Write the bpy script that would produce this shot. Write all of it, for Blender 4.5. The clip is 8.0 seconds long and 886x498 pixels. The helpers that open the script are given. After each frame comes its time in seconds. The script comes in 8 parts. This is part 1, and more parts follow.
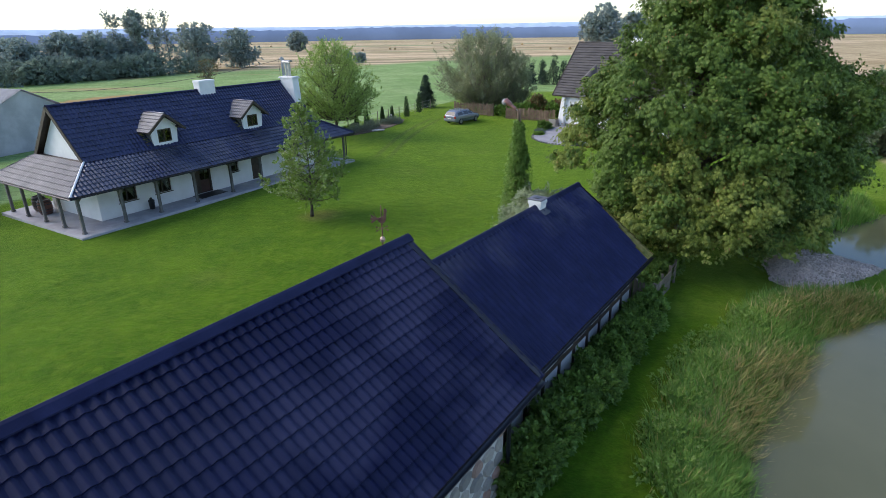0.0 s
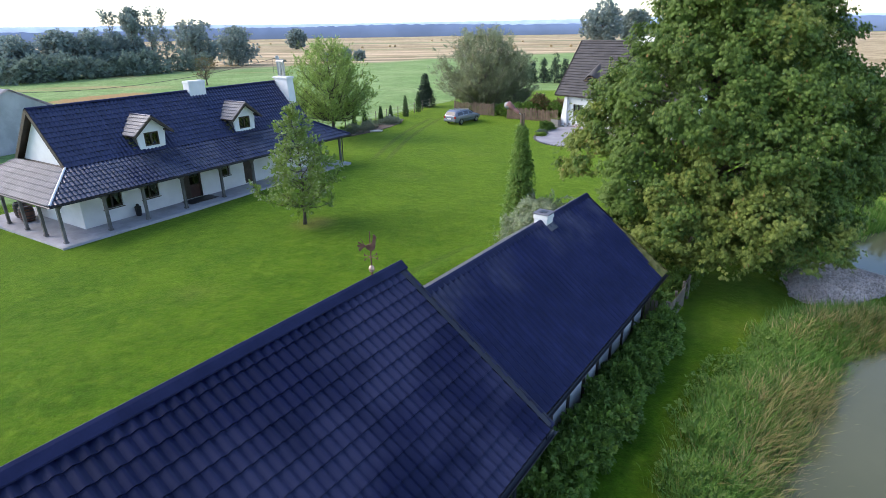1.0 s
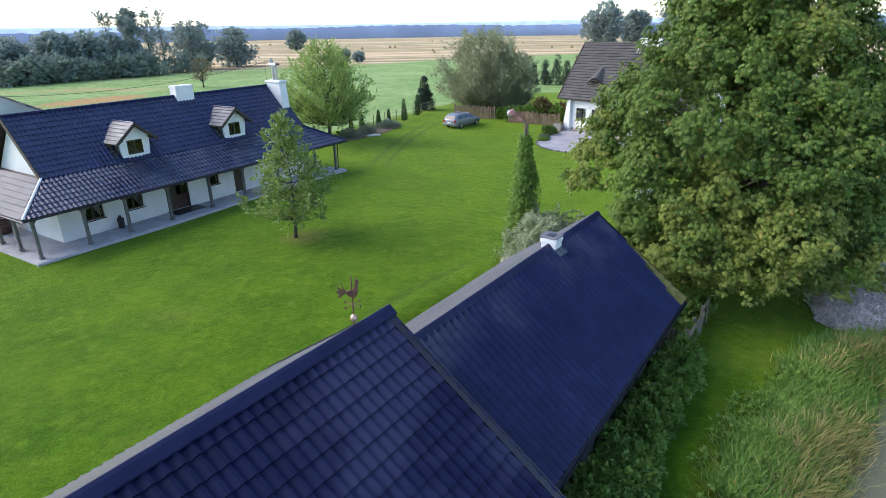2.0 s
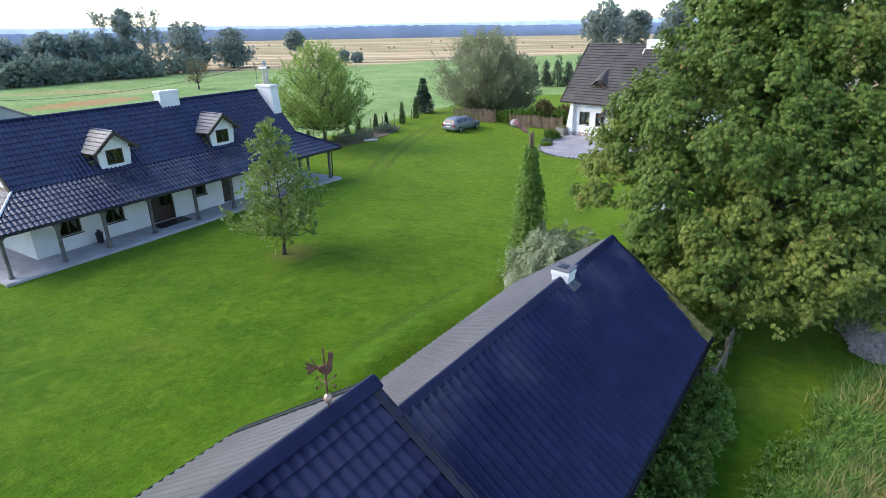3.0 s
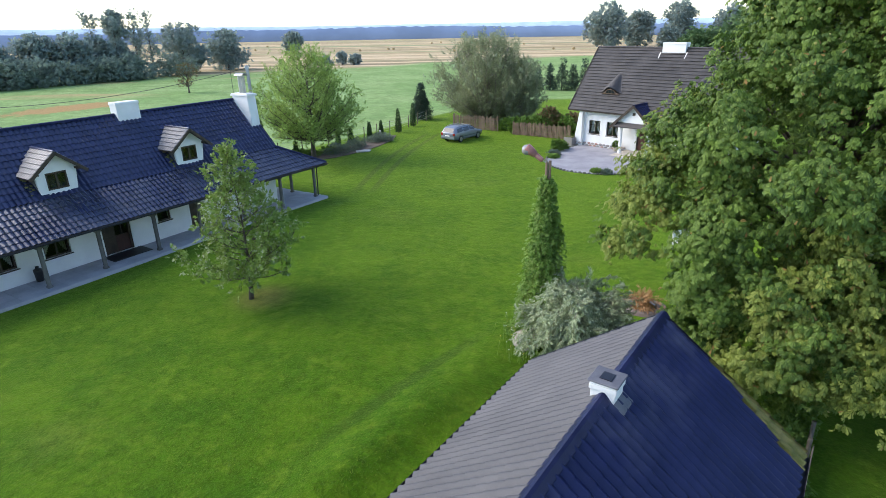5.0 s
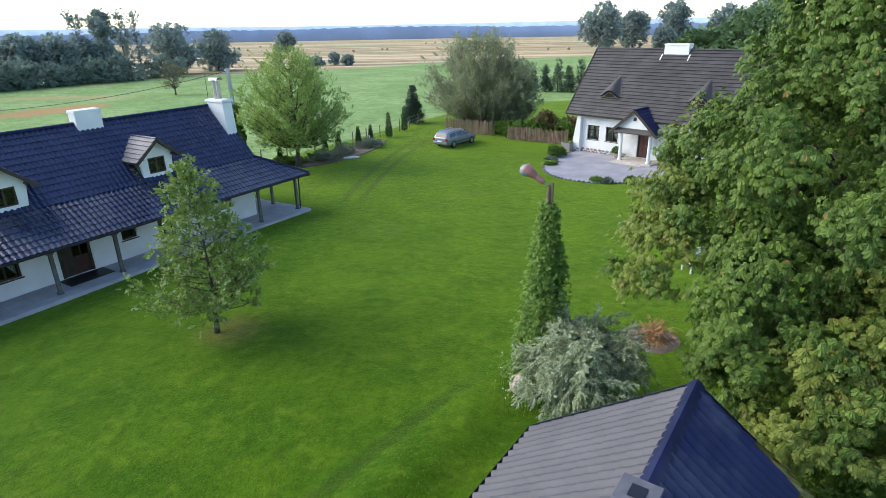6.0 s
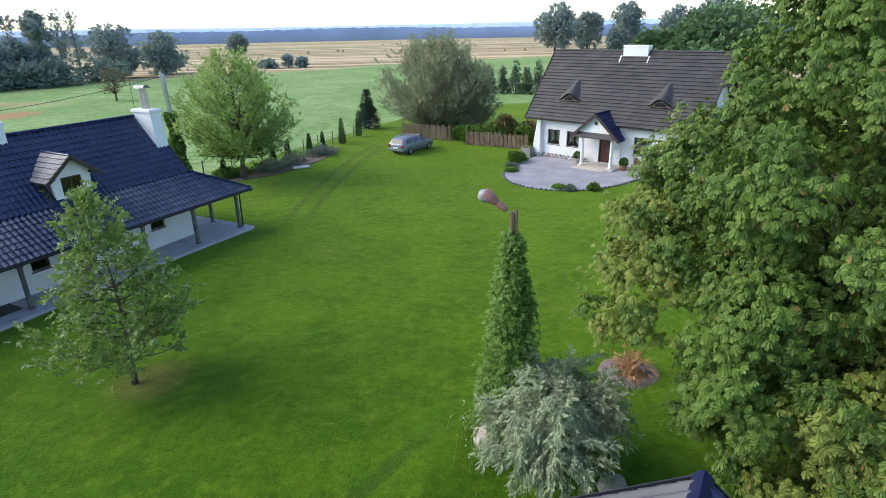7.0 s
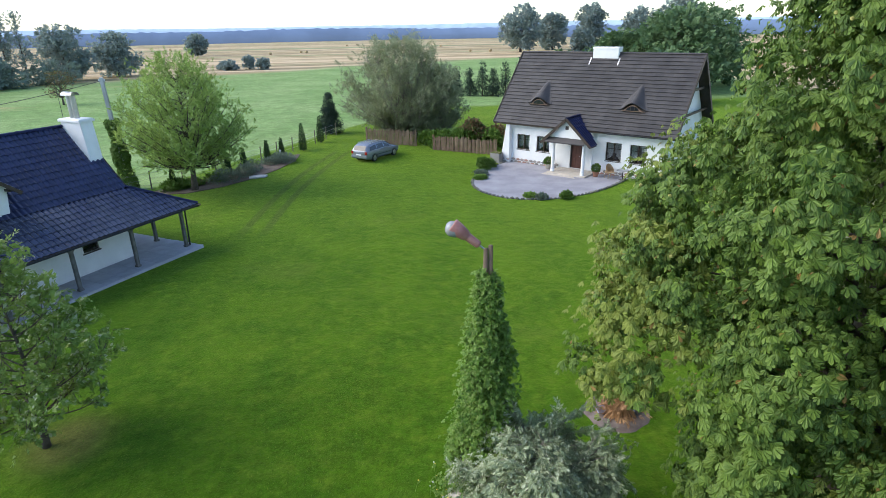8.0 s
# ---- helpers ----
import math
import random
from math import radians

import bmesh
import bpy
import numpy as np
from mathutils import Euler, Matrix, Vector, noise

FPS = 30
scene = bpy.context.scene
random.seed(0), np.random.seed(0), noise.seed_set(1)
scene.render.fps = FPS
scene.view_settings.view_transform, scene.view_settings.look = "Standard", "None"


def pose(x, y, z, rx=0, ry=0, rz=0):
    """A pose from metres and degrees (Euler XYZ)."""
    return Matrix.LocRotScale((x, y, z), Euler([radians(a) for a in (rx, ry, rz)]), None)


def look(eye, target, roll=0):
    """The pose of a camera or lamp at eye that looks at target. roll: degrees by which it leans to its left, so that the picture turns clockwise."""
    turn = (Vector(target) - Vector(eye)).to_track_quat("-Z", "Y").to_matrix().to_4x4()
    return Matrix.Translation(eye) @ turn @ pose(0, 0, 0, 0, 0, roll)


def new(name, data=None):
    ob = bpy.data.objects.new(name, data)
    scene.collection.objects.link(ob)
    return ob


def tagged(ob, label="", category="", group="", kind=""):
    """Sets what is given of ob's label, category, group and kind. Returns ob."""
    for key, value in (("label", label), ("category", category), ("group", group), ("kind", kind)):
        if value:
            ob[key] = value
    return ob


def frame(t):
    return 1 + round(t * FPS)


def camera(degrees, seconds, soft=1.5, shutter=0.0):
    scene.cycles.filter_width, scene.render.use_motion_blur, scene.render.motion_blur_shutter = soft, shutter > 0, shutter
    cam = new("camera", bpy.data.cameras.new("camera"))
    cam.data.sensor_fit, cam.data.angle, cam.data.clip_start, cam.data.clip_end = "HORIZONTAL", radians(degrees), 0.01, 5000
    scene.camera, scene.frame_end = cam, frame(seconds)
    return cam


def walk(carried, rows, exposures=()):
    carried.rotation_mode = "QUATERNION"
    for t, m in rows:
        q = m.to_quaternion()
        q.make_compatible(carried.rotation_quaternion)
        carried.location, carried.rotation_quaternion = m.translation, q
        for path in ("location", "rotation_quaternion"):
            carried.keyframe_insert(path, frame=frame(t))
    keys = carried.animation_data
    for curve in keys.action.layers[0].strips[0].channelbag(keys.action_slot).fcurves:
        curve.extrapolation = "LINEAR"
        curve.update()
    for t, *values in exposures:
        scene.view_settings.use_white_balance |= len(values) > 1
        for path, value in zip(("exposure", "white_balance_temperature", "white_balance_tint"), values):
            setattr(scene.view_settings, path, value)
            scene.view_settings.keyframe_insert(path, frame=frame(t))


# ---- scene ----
cam = camera(75.5, 8.0, soft=0.5)
PATH = [
    (0, (0.11, 0.736, 9.91), (0.079, 2.6, 9.187), -0.9),
    (0.5, (0.123, 1.509, 9.927), (0.091, 3.371, 9.196), -1.0),
    (1, (0.154, 2.269, 9.978), (0.122, 4.13, 9.247), -0.9),
    (1.5, (0.187, 3.124, 9.997), (0.154, 4.986, 9.268), -0.9),
    (3, (0.241, 6.015, 10.123), (0.209, 7.878, 9.394), -1.0),
    (3.5, (0.238, 7.037, 10.128), (0.205, 8.9, 9.401), -1.0),
    (4, (0.239, 8.21, 10.146), (0.207, 10.073, 9.42), -1.0),
    (4.5, (0.294, 9.303, 10.161), (0.26, 11.167, 9.435), -1.0),
    (6, (0.564, 12.998, 10.196), (0.548, 14.862, 9.47), -1.0),
    (6.5, (0.764, 14.138, 10.222), (0.805, 16.002, 9.496), -1.0),
    (7, (0.914, 15.35, 10.21), (1.028, 17.211, 9.485), -1.1),
    (7.5, (1.061, 16.502, 10.208), (1.233, 18.358, 9.484), -1.0),
    (8, (1.227, 17.567, 10.207), (1.447, 19.418, 9.483), -1.0),
]
walk(cam, [(t, look(eye, target, roll)) for t, eye, target, roll in PATH],
     [(0, 1.20, 6500, 15), (0.5, 1.40, 6500, 17), (1.0, 1.56, 6500, 17), (1.5, 1.62, 6500, 16), (3, 1.60, 6500, 14), (4.5, 1.57, 6500, 13), (6, 1.47, 6500, 11), (7, 1.42, 6450, 11), (8, 1.41, 6400, 11)])

# ---- light: hazy morning, veiled sun from the west side ----
SUN_ELEV, SUN_FROM = 36.0, (-0.93, 0.16)
world = bpy.data.worlds.new("sky")
scene.world = world
world.use_nodes = True
wt = world.node_tree
wt.nodes.clear()
sky = wt.nodes.new("ShaderNodeTexSky")
sky.sky_type = "NISHITA"
sky.sun_disc = False
sky.sun_elevation = radians(SUN_ELEV)
sky.sun_rotation = math.atan2(SUN_FROM[0], SUN_FROM[1])
sky.altitude = 100
sky.air_density, sky.dust_density, sky.ozone_density = 1.0, 0.4, 3.0
bg = wt.nodes.new("ShaderNodeBackground")
bg.inputs["Strength"].default_value = 0.11
wo = wt.nodes.new("ShaderNodeOutputWorld")
wt.links.new(sky.outputs[0], bg.inputs[0])
wt.links.new(bg.outputs[0], wo.inputs[0])
sun_data = bpy.data.lights.new("sun", "SUN")
sun_data.energy, sun_data.angle, sun_data.color = 1.6, radians(52), (1.0, 0.92, 0.80)
sun = new("sun", sun_data)
sun.matrix_world = look((SUN_FROM[0] * 40, SUN_FROM[1] * 40, math.tan(radians(SUN_ELEV)) * 40), (0, 0, 0))

# ---- material helpers ----
class Nodes:
    """A short hand for building node trees."""

    def __init__(self, name):
        self.mat = bpy.data.materials.new(name)
        self.mat.use_nodes = True
        self.t = self.mat.node_tree
        self.t.nodes.clear()
        self.out = self.t.nodes.new("ShaderNodeOutputMaterial")

    def put(self, socket, value):
        if isinstance(value, bpy.types.NodeSocket):
            self.t.links.new(value, socket)
        else:
            socket.default_value = value

    def node(self, kind, **inputs):
        n = self.t.nodes.new(kind)
        for k, v in inputs.items():
            self.put(n.inputs[k.replace("_", " ")], v)
        return n

    def math(self, op, a, b=0.0, clamp=False):
        n = self.t.nodes.new("ShaderNodeMath")
        n.operation, n.use_clamp = op, clamp
        self.put(n.inputs[0], a)
        self.put(n.inputs[1], b)
        return n.outputs[0]

    def pos(self):
        return self.t.nodes.new("ShaderNodeNewGeometry").outputs["Position"]

    def xyz(self, vec):
        n = self.t.nodes.new("ShaderNodeSeparateXYZ")
        self.put(n.inputs[0], vec)
        return n.outputs

    def mapped(self, vec, scale=(1, 1, 1), rot=0.0):
        n = self.t.nodes.new("ShaderNodeMapping")
        self.put(n.inputs["Vector"], vec)
        n.inputs["Scale"].default_value = scale
        n.inputs["Rotation"].default_value = (0, 0, radians(rot))
        return n.outputs[0]

    def noise(self, vec, scale, detail=4.0, rough=0.55):
        return self.node("ShaderNodeTexNoise", Vector=vec, Scale=scale, Detail=detail, Roughness=rough).outputs["Fac"]

    def ramp(self, fac, lo, hi):
        """0 below lo, 1 above hi, smooth between."""
        n = self.t.nodes.new("ShaderNodeMapRange")
        n.interpolation_type = "SMOOTHSTEP"
        self.put(n.inputs["Value"], fac)
        n.inputs["From Min"].default_value, n.inputs["From Max"].default_value = lo, hi
        return n.outputs[0]

    def mix(self, fac, a, b, blend="MIX"):
        n = self.t.nodes.new("ShaderNodeMix")
        n.data_type, n.blend_type = "RGBA", blend
        self.put(n.inputs[0], fac)
        for s, v in ((n.inputs[6], a), (n.inputs[7], b)):
            self.put(s, (*v, 1.0) if isinstance(v, tuple) and len(v) == 3 else v)
        return n.outputs[2]

    def scale_colour(self, col, fac):
        n = self.t.nodes.new("ShaderNodeHueSaturation")
        self.put(n.inputs["Color"], col)
        self.put(n.inputs["Value"], fac)
        return n.outputs[0]

    def bump(self, height, strength, distance=0.02):
        return self.node("ShaderNodeBump", Height=height, Strength=strength, Distance=distance).outputs[0]

    def surface(self, colour, rough=0.7, metal=0.0, spec=0.5, normal=None, translucent=0.0, **extra):
        p = self.t.nodes.new("ShaderNodeBsdfPrincipled")
        self.put(p.inputs["Base Color"], (*colour, 1.0) if isinstance(colour, tuple) and len(colour) == 3 else colour)
        self.put(p.inputs["Roughness"], rough)
        self.put(p.inputs["Metallic"], metal)
        self.put(p.inputs["Specular IOR Level"], spec)
        for k, v in extra.items():
            self.put(p.inputs[k.replace("_", " ")], v)
        if normal is not None:
            self.put(p.inputs["Normal"], normal)
        last = p.outputs[0]
        if translucent:
            tr = self.t.nodes.new("ShaderNodeBsdfTranslucent")
            self.put(tr.inputs[0], (*colour, 1.0) if isinstance(colour, tuple) and len(colour) == 3 else colour)
            mx = self.t.nodes.new("ShaderNodeMixShader")
            mx.inputs[0].default_value = translucent
            self.t.links.new(last, mx.inputs[1])
            self.t.links.new(tr.outputs[0], mx.inputs[2])
            last = mx.outputs[0]
        self.t.links.new(last, self.out.inputs[0])
        return self.mat

    def island(self):
        return self.t.nodes.new("ShaderNodeNewGeometry").outputs["Random Per Island"]

    def random(self):
        return self.t.nodes.new("ShaderNodeObjectInfo").outputs["Random"]


def plain(name, c1, c2, scale=3.0, rough=0.7, bump=0.2, bscale=60.0, metal=0.0, spec=0.5, vary=0.0, island=0.0, fine=0.15, translucent=0.0, **extra):
    """Two tones at a large scale, grain at a fine one, relief, and a little difference from piece to piece."""
    n = Nodes(name)
    p = n.pos()
    col = n.mix(n.ramp(n.noise(p, scale, 5.0), 0.3, 0.7), c1, c2)
    val = n.math("ADD", 1.0 - fine, n.math("MULTIPLY", n.noise(p, bscale, 3.0), 2 * fine))
    if vary:
        val = n.math("ADD", val, n.math("MULTIPLY", n.math("SUBTRACT", n.random(), 0.5), vary))
    if island:
        val = n.math("ADD", val, n.math("MULTIPLY", n.math("SUBTRACT", n.island(), 0.5), island))
    col = n.scale_colour(col, val)
    nor = n.bump(n.noise(p, bscale, 4.0), bump, 0.02) if bump else None
    return n.surface(col, rough, metal, spec, nor, translucent, **extra)


def foliage(name, dark, light, odd=None, share=0.0, translucent=0.3, rough=0.5):
    """Leaves that differ one by one, with a share of another tone, and by patches of the crown."""
    n = Nodes(name)
    isl = n.island()
    col = n.mix(isl, dark, light)
    col = n.mix(n.math("MULTIPLY", n.ramp(n.noise(n.pos(), 0.7, 3.0), 0.35, 0.7), 0.5), col, light)
    if odd:
        pick = n.ramp(n.math("FRACT", n.math("MULTIPLY", isl, 37.31)), 1.0 - share, 1.0 - share + 0.002)
        col = n.mix(pick, col, odd)
    return n.surface(col, rough, 0.0, 0.3, None, translucent)


# ---- mesh helpers ----
def raw_mesh(name, verts, faces, smooth=False):
    """A mesh from arrays: verts (n, 3) and faces (m, 3) or (m, 4)."""
    verts, faces = np.asarray(verts, np.float32), np.asarray(faces, np.int32)
    me = bpy.data.meshes.new(name)
    k = faces.shape[1]
    me.vertices.add(len(verts))
    me.vertices.foreach_set("co", verts.ravel())
    me.loops.add(faces.size)
    me.loops.foreach_set("vertex_index", faces.ravel())
    me.polygons.add(len(faces))
    me.polygons.foreach_set("loop_start", np.arange(0, faces.size, k, dtype=np.int32))
    me.polygons.foreach_set("use_smooth", np.full(len(faces), smooth))
    me.update(calc_edges=True)
    return me


def hang(name, me, material, parent=None, label="", m=None):
    if material is not None and not me.materials:
        me.materials.append(material)
    ob = new(name, me)
    ob.parent = parent
    if m is not None:
        ob.matrix_basis = m
    if label:
        ob["label"] = label
    return ob


def part(name, bm, material, parent, label="", m=None, smooth=False):
    me = bpy.data.meshes.new(name)
    bmesh.ops.recalc_face_normals(bm, faces=bm.faces)
    if smooth:
        for f in bm.faces:
            f.smooth = True
    bm.to_mesh(me)
    bm.free()
    return hang(name, me, material, parent, label, m)


def thing(name, m, label, category, group="", kind=""):
    return tagged(_placed(new(name), m), label, category, group, kind)


def _placed(ob, m):
    ob.matrix_basis = m
    return ob


def box(bm, x0, x1, y0, y1, z0, z1, bevel=0.0):
    v = [bm.verts.new(p) for p in ((x0, y0, z0), (x1, y0, z0), (x1, y1, z0), (x0, y1, z0), (x0, y0, z1), (x1, y0, z1), (x1, y1, z1), (x0, y1, z1))]
    fs = [bm.faces.new([v[i] for i in q]) for q in ((3, 2, 1, 0), (4, 5, 6, 7), (0, 1, 5, 4), (1, 2, 6, 5), (2, 3, 7, 6), (3, 0, 4, 7))]
    if bevel:
        es = list({e for f in fs for e in f.edges})
        bmesh.ops.bevel(bm, geom=es, offset=bevel, segments=2, affect="EDGES", profile=0.7)
    return bm


def extrude(bm, pts, vec, bevel=0.0):
    """A solid from a flat outline pushed along vec."""
    a = [bm.verts.new(p) for p in pts]
    b = [bm.verts.new(Vector(p) + Vector(vec)) for p in pts]
    n = len(a)
    fs = [bm.faces.new(a), bm.faces.new(b[::-1])]
    for i in range(n):
        fs.append(bm.faces.new((a[i], b[i], b[(i + 1) % n], a[(i + 1) % n])))
    if bevel:
        bmesh.ops.bevel(bm, geom=list({e for f in fs for e in f.edges}), offset=bevel, segments=1, affect="EDGES")
    return bm


def beam(bm, a, b, w, h):
    """A squared timber from a to b."""
    a, b = Vector(a), Vector(b)
    d = (b - a).normalized()
    side = d.cross(Vector((0, 0, 1)))
    side = side.normalized() if side.length > 1e-4 else Vector((1, 0, 0))
    up = side.cross(d)
    q = [side * sx * w / 2 + up * sy * h / 2 for sx, sy in ((-1, -1), (1, -1), (1, 1), (-1, 1))]
    return extrude(bm, [a + o for o in q], b - a)


def tube(bm, path, radii, sides=7, cap=True):
    """A tapered tube along a path."""
    rings = []
    path = [Vector(p) for p in path]
    for i, p in enumerate(path):
        d = (path[min(i + 1, len(path) - 1)] - path[max(i - 1, 0)]).normalized()
        s = d.orthogonal().normalized() if abs(d.z) > 0.9 else d.cross(Vector((0, 0, 1))).normalized()
        t = d.cross(s)
        rings.append([bm.verts.new(p + (s * math.cos(2 * math.pi * k / sides) + t * math.sin(2 * math.pi * k / sides)) * radii[i]) for k in range(sides)])
    for r0, r1 in zip(rings, rings[1:]):
        for k in range(sides):
            bm.faces.new((r0[k], r0[(k + 1) % sides], r1[(k + 1) % sides], r1[k]))
    if cap:
        bm.faces.new(rings[0][::-1])
        bm.faces.new(rings[-1])
    return bm


def lathe(bm, profile, centre=(0, 0, 0), sides=16):
    """A turned shape from (radius, height) pairs."""
    c = Vector(centre)
    rings = [[bm.verts.new(c + Vector((r * math.cos(2 * math.pi * k / sides), r * math.sin(2 * math.pi * k / sides), z))) for k in range(sides)] for r, z in profile]
    for r0, r1 in zip(rings, rings[1:]):
        for k in range(sides):
            bm.faces.new((r0[k], r0[(k + 1) % sides], r1[(k + 1) % sides], r1[k]))
    bm.faces.new(rings[0][::-1])
    bm.faces.new(rings[-1])
    return bm


def pierced(bm, x0, x1, z0, z1, y0, y1, holes):
    """A wall along x from y0 to y1 with rectangular openings (xa, xb, za, zb) that go through it."""
    xs = sorted({x0, x1, *(h[0] for h in holes), *(h[1] for h in holes)})
    for xa, xb in zip(xs, xs[1:]):
        mid = (xa + xb) / 2
        z = z0
        for h in sorted((h for h in holes if h[0] < mid < h[1]), key=lambda h: h[2]):
            if h[2] > z:
                box(bm, xa, xb, y0, y1, z, h[2])
            z = h[3]
        if z < z1:
            box(bm, xa, xb, y0, y1, z, z1)
    bmesh.ops.remove_doubles(bm, verts=bm.verts, dist=0.0005)
    return bm


def scatter(tv, tf, mats, locs):
    """Copies of a small template: its verts under each 3x3 matrix and place. Returns verts and faces."""
    tv, tf = np.asarray(tv, np.float32), np.asarray(tf, np.int32)
    v = np.einsum("nij,kj->nki", mats, tv) + locs[:, None, :]
    f = tf[None] + (np.arange(len(locs)) * len(tv))[:, None, None]
    return v.reshape(-1, 3), f.reshape(-1, tf.shape[1])


def frames(out, up, rng, spin=0.0):
    """Turned 3x3 matrices with x along out and z near up."""
    x = out / (np.linalg.norm(out, axis=1, keepdims=True) + 1e-9)
    y = np.cross(up, x)
    y /= np.linalg.norm(y, axis=1, keepdims=True) + 1e-9
    z = np.cross(x, y)
    if spin:
        a = rng.normal(0, spin, len(x))[:, None]
        y, z = y * np.cos(a) + z * np.sin(a), z * np.cos(a) - y * np.sin(a)
    return np.stack([x, y, z], axis=2)


def ground_height(x, y):
    west = np.clip((-11.0 - x) / 5.0, 0, 1)
    return 0.20 - 0.007 * np.maximum(0.0, y - 10.0) - 0.10 * west * west * (3 - 2 * west)


# ---- materials ----
M_ROOF = plain("glazed_navy_tile", (0.006, 0.010, 0.047), (0.011, 0.016, 0.064), 1.3, 0.40, 0.08, 30, spec=0.16, vary=0.35, island=0.3, Sheen_Weight=0.15, Sheen_Roughness=0.3)
M_HOUSE_ROOF = plain("bright_glazed_navy_tile", (0.016, 0.021, 0.060), (0.026, 0.033, 0.084), 1.3, 0.28, 0.06, 30, spec=0.6, vary=0.2, island=0.2, Sheen_Weight=0.2, Sheen_Roughness=0.3, Sheen_Tint=(0.7, 0.8, 1.0, 1.0))
# paler copies of the navy tile: sky light on left-hand slopes in their colour
M_SKYLIT_TILE = plain("skylit_navy_tile", (0.066, 0.065, 0.072), (0.096, 0.094, 0.101), 0.6, 0.5, 0.08, 40, spec=0.3, island=0.05, fine=0.10)
M_SKYLIT_PALE = plain("bright_skylit_tile", (0.135, 0.130, 0.134), (0.200, 0.192, 0.194), 0.9, 0.4, 0.08, 40, spec=0.5, island=0.12, fine=0.10)
# veranda slope: sky highlights painted as paler grey over broad random patches
n = Nodes("sheen_patched_navy_tile")
p = n.pos()
overlay = n.ramp(n.math("ADD", n.noise(p, 0.30, 3.0, 0.6), n.math("MULTIPLY", n.noise(p, 6.0, 3.0), 0.10)), 0.40, 0.58)
tone = n.mix(n.ramp(n.noise(p, 1.3, 5.0), 0.3, 0.7), (0.012, 0.016, 0.048), (0.018, 0.024, 0.064))
tone = n.mix(n.math("MULTIPLY", overlay, 0.75), tone, (0.062, 0.067, 0.098))
tone = n.scale_colour(tone, n.math("ADD", 0.82, n.math("MULTIPLY", n.island(), 0.36)))
M_PORCH_ROOF = n.surface(tone, 0.26, 0.0, 0.8, n.bump(n.noise(p, 30, 4.0), 0.06, 0.02))
# near barn: sky reflection painted as a pale patchy bloom, stronger towards the gable
n = Nodes("sheen_bloom_navy_tile")
p = n.pos()
overlay = n.ramp(n.math("ADD", n.noise(n.mapped(p, (1, 1, 2.0), 56), 0.26, 3.0, 0.6), n.math("MULTIPLY", n.noise(p, 3.2, 3.0), 0.08)), 0.42, 0.58)
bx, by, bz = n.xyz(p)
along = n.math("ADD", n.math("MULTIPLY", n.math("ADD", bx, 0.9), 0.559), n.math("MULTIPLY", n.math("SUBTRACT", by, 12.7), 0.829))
overlay = n.math("MULTIPLY", overlay, n.math("ADD", 0.2, n.math("MULTIPLY", n.ramp(n.math("ADD", along, n.math("MULTIPLY", n.noise(p, 0.7, 3.0), 4.0)), -6.5, -1.0), 0.8)))
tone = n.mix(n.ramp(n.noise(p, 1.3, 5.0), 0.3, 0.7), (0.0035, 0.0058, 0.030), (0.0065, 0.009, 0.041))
tone = n.mix(n.math("MULTIPLY", overlay, 0.8), tone, (0.030, 0.034, 0.080))
tone = n.scale_colour(tone, n.math("ADD", 0.95, n.math("MULTIPLY", n.island(), 0.10)))
M_BARN_ROOF = n.surface(tone, n.math("ADD", 0.34, n.math("MULTIPLY", overlay, 0.10)), 0.0, 0.26, n.bump(n.noise(p, 30, 4.0), 0.08, 0.02))
# the low barn's tile is greyer and paler in patches towards its ridge
n = Nodes("navy_tile_paler_at_the_ridge")
p = n.pos()
bx, by, bz = n.xyz(p)
overlay = n.math("MULTIPLY", n.ramp(n.noise(p, 0.55, 4.0, 0.6), 0.42, 0.62), n.ramp(n.math("ADD", bz, n.math("MULTIPLY", n.noise(p, 0.9, 3.0), 0.9)), 4.05, 4.6))
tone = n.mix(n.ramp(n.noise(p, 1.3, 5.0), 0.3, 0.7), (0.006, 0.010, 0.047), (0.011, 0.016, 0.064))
tone = n.mix(n.math("MULTIPLY", overlay, 0.7), tone, (0.055, 0.062, 0.105))
tone = n.scale_colour(tone, n.math("ADD", 0.90, n.math("MULTIPLY", n.island(), 0.20)))
M_LOW_ROOF = n.surface(tone, 0.40, 0.0, 0.3, n.bump(n.noise(p, 30, 4.0), 0.08, 0.02))
M_RIDGE = plain("navy_ridge_tile", (0.010, 0.013, 0.046), (0.017, 0.021, 0.064), 2.0, 0.45, 0.15, 30, spec=0.2, vary=0.3)
M_SLATE = plain("charcoal_flat_tile", (0.034, 0.031, 0.031), (0.060, 0.055, 0.053), 0.8, 0.55, 0.25, 40, vary=0.3, island=0.35)
M_MOSS = plain("mossy_tile", (0.09, 0.11, 0.02), (0.16, 0.15, 0.05), 5.0, 0.9, 0.6, 60, fine=0.3)
M_PLASTER = plain("white_plaster", (0.74, 0.74, 0.72), (0.82, 0.82, 0.80), 1.2, 0.85, 0.12, 35, fine=0.04)
M_LIME = plain("lime_plaster", (0.66, 0.66, 0.65), (0.78, 0.78, 0.76), 2.2, 0.9, 0.25, 25, fine=0.07)
n = Nodes("field_stone")
p = n.pos()
tone = n.mix(n.random(), (0.19, 0.185, 0.18), (0.42, 0.38, 0.34))
tone = n.mix(n.ramp(n.math("FRACT", n.math("MULTIPLY", n.random(), 7.31)), 0.62, 0.66), tone, (0.38, 0.235, 0.185))
tone = n.scale_colour(tone, n.math("ADD", 0.70, n.math("MULTIPLY", n.noise(p, 18.0, 5.0, 0.7), 0.60)))
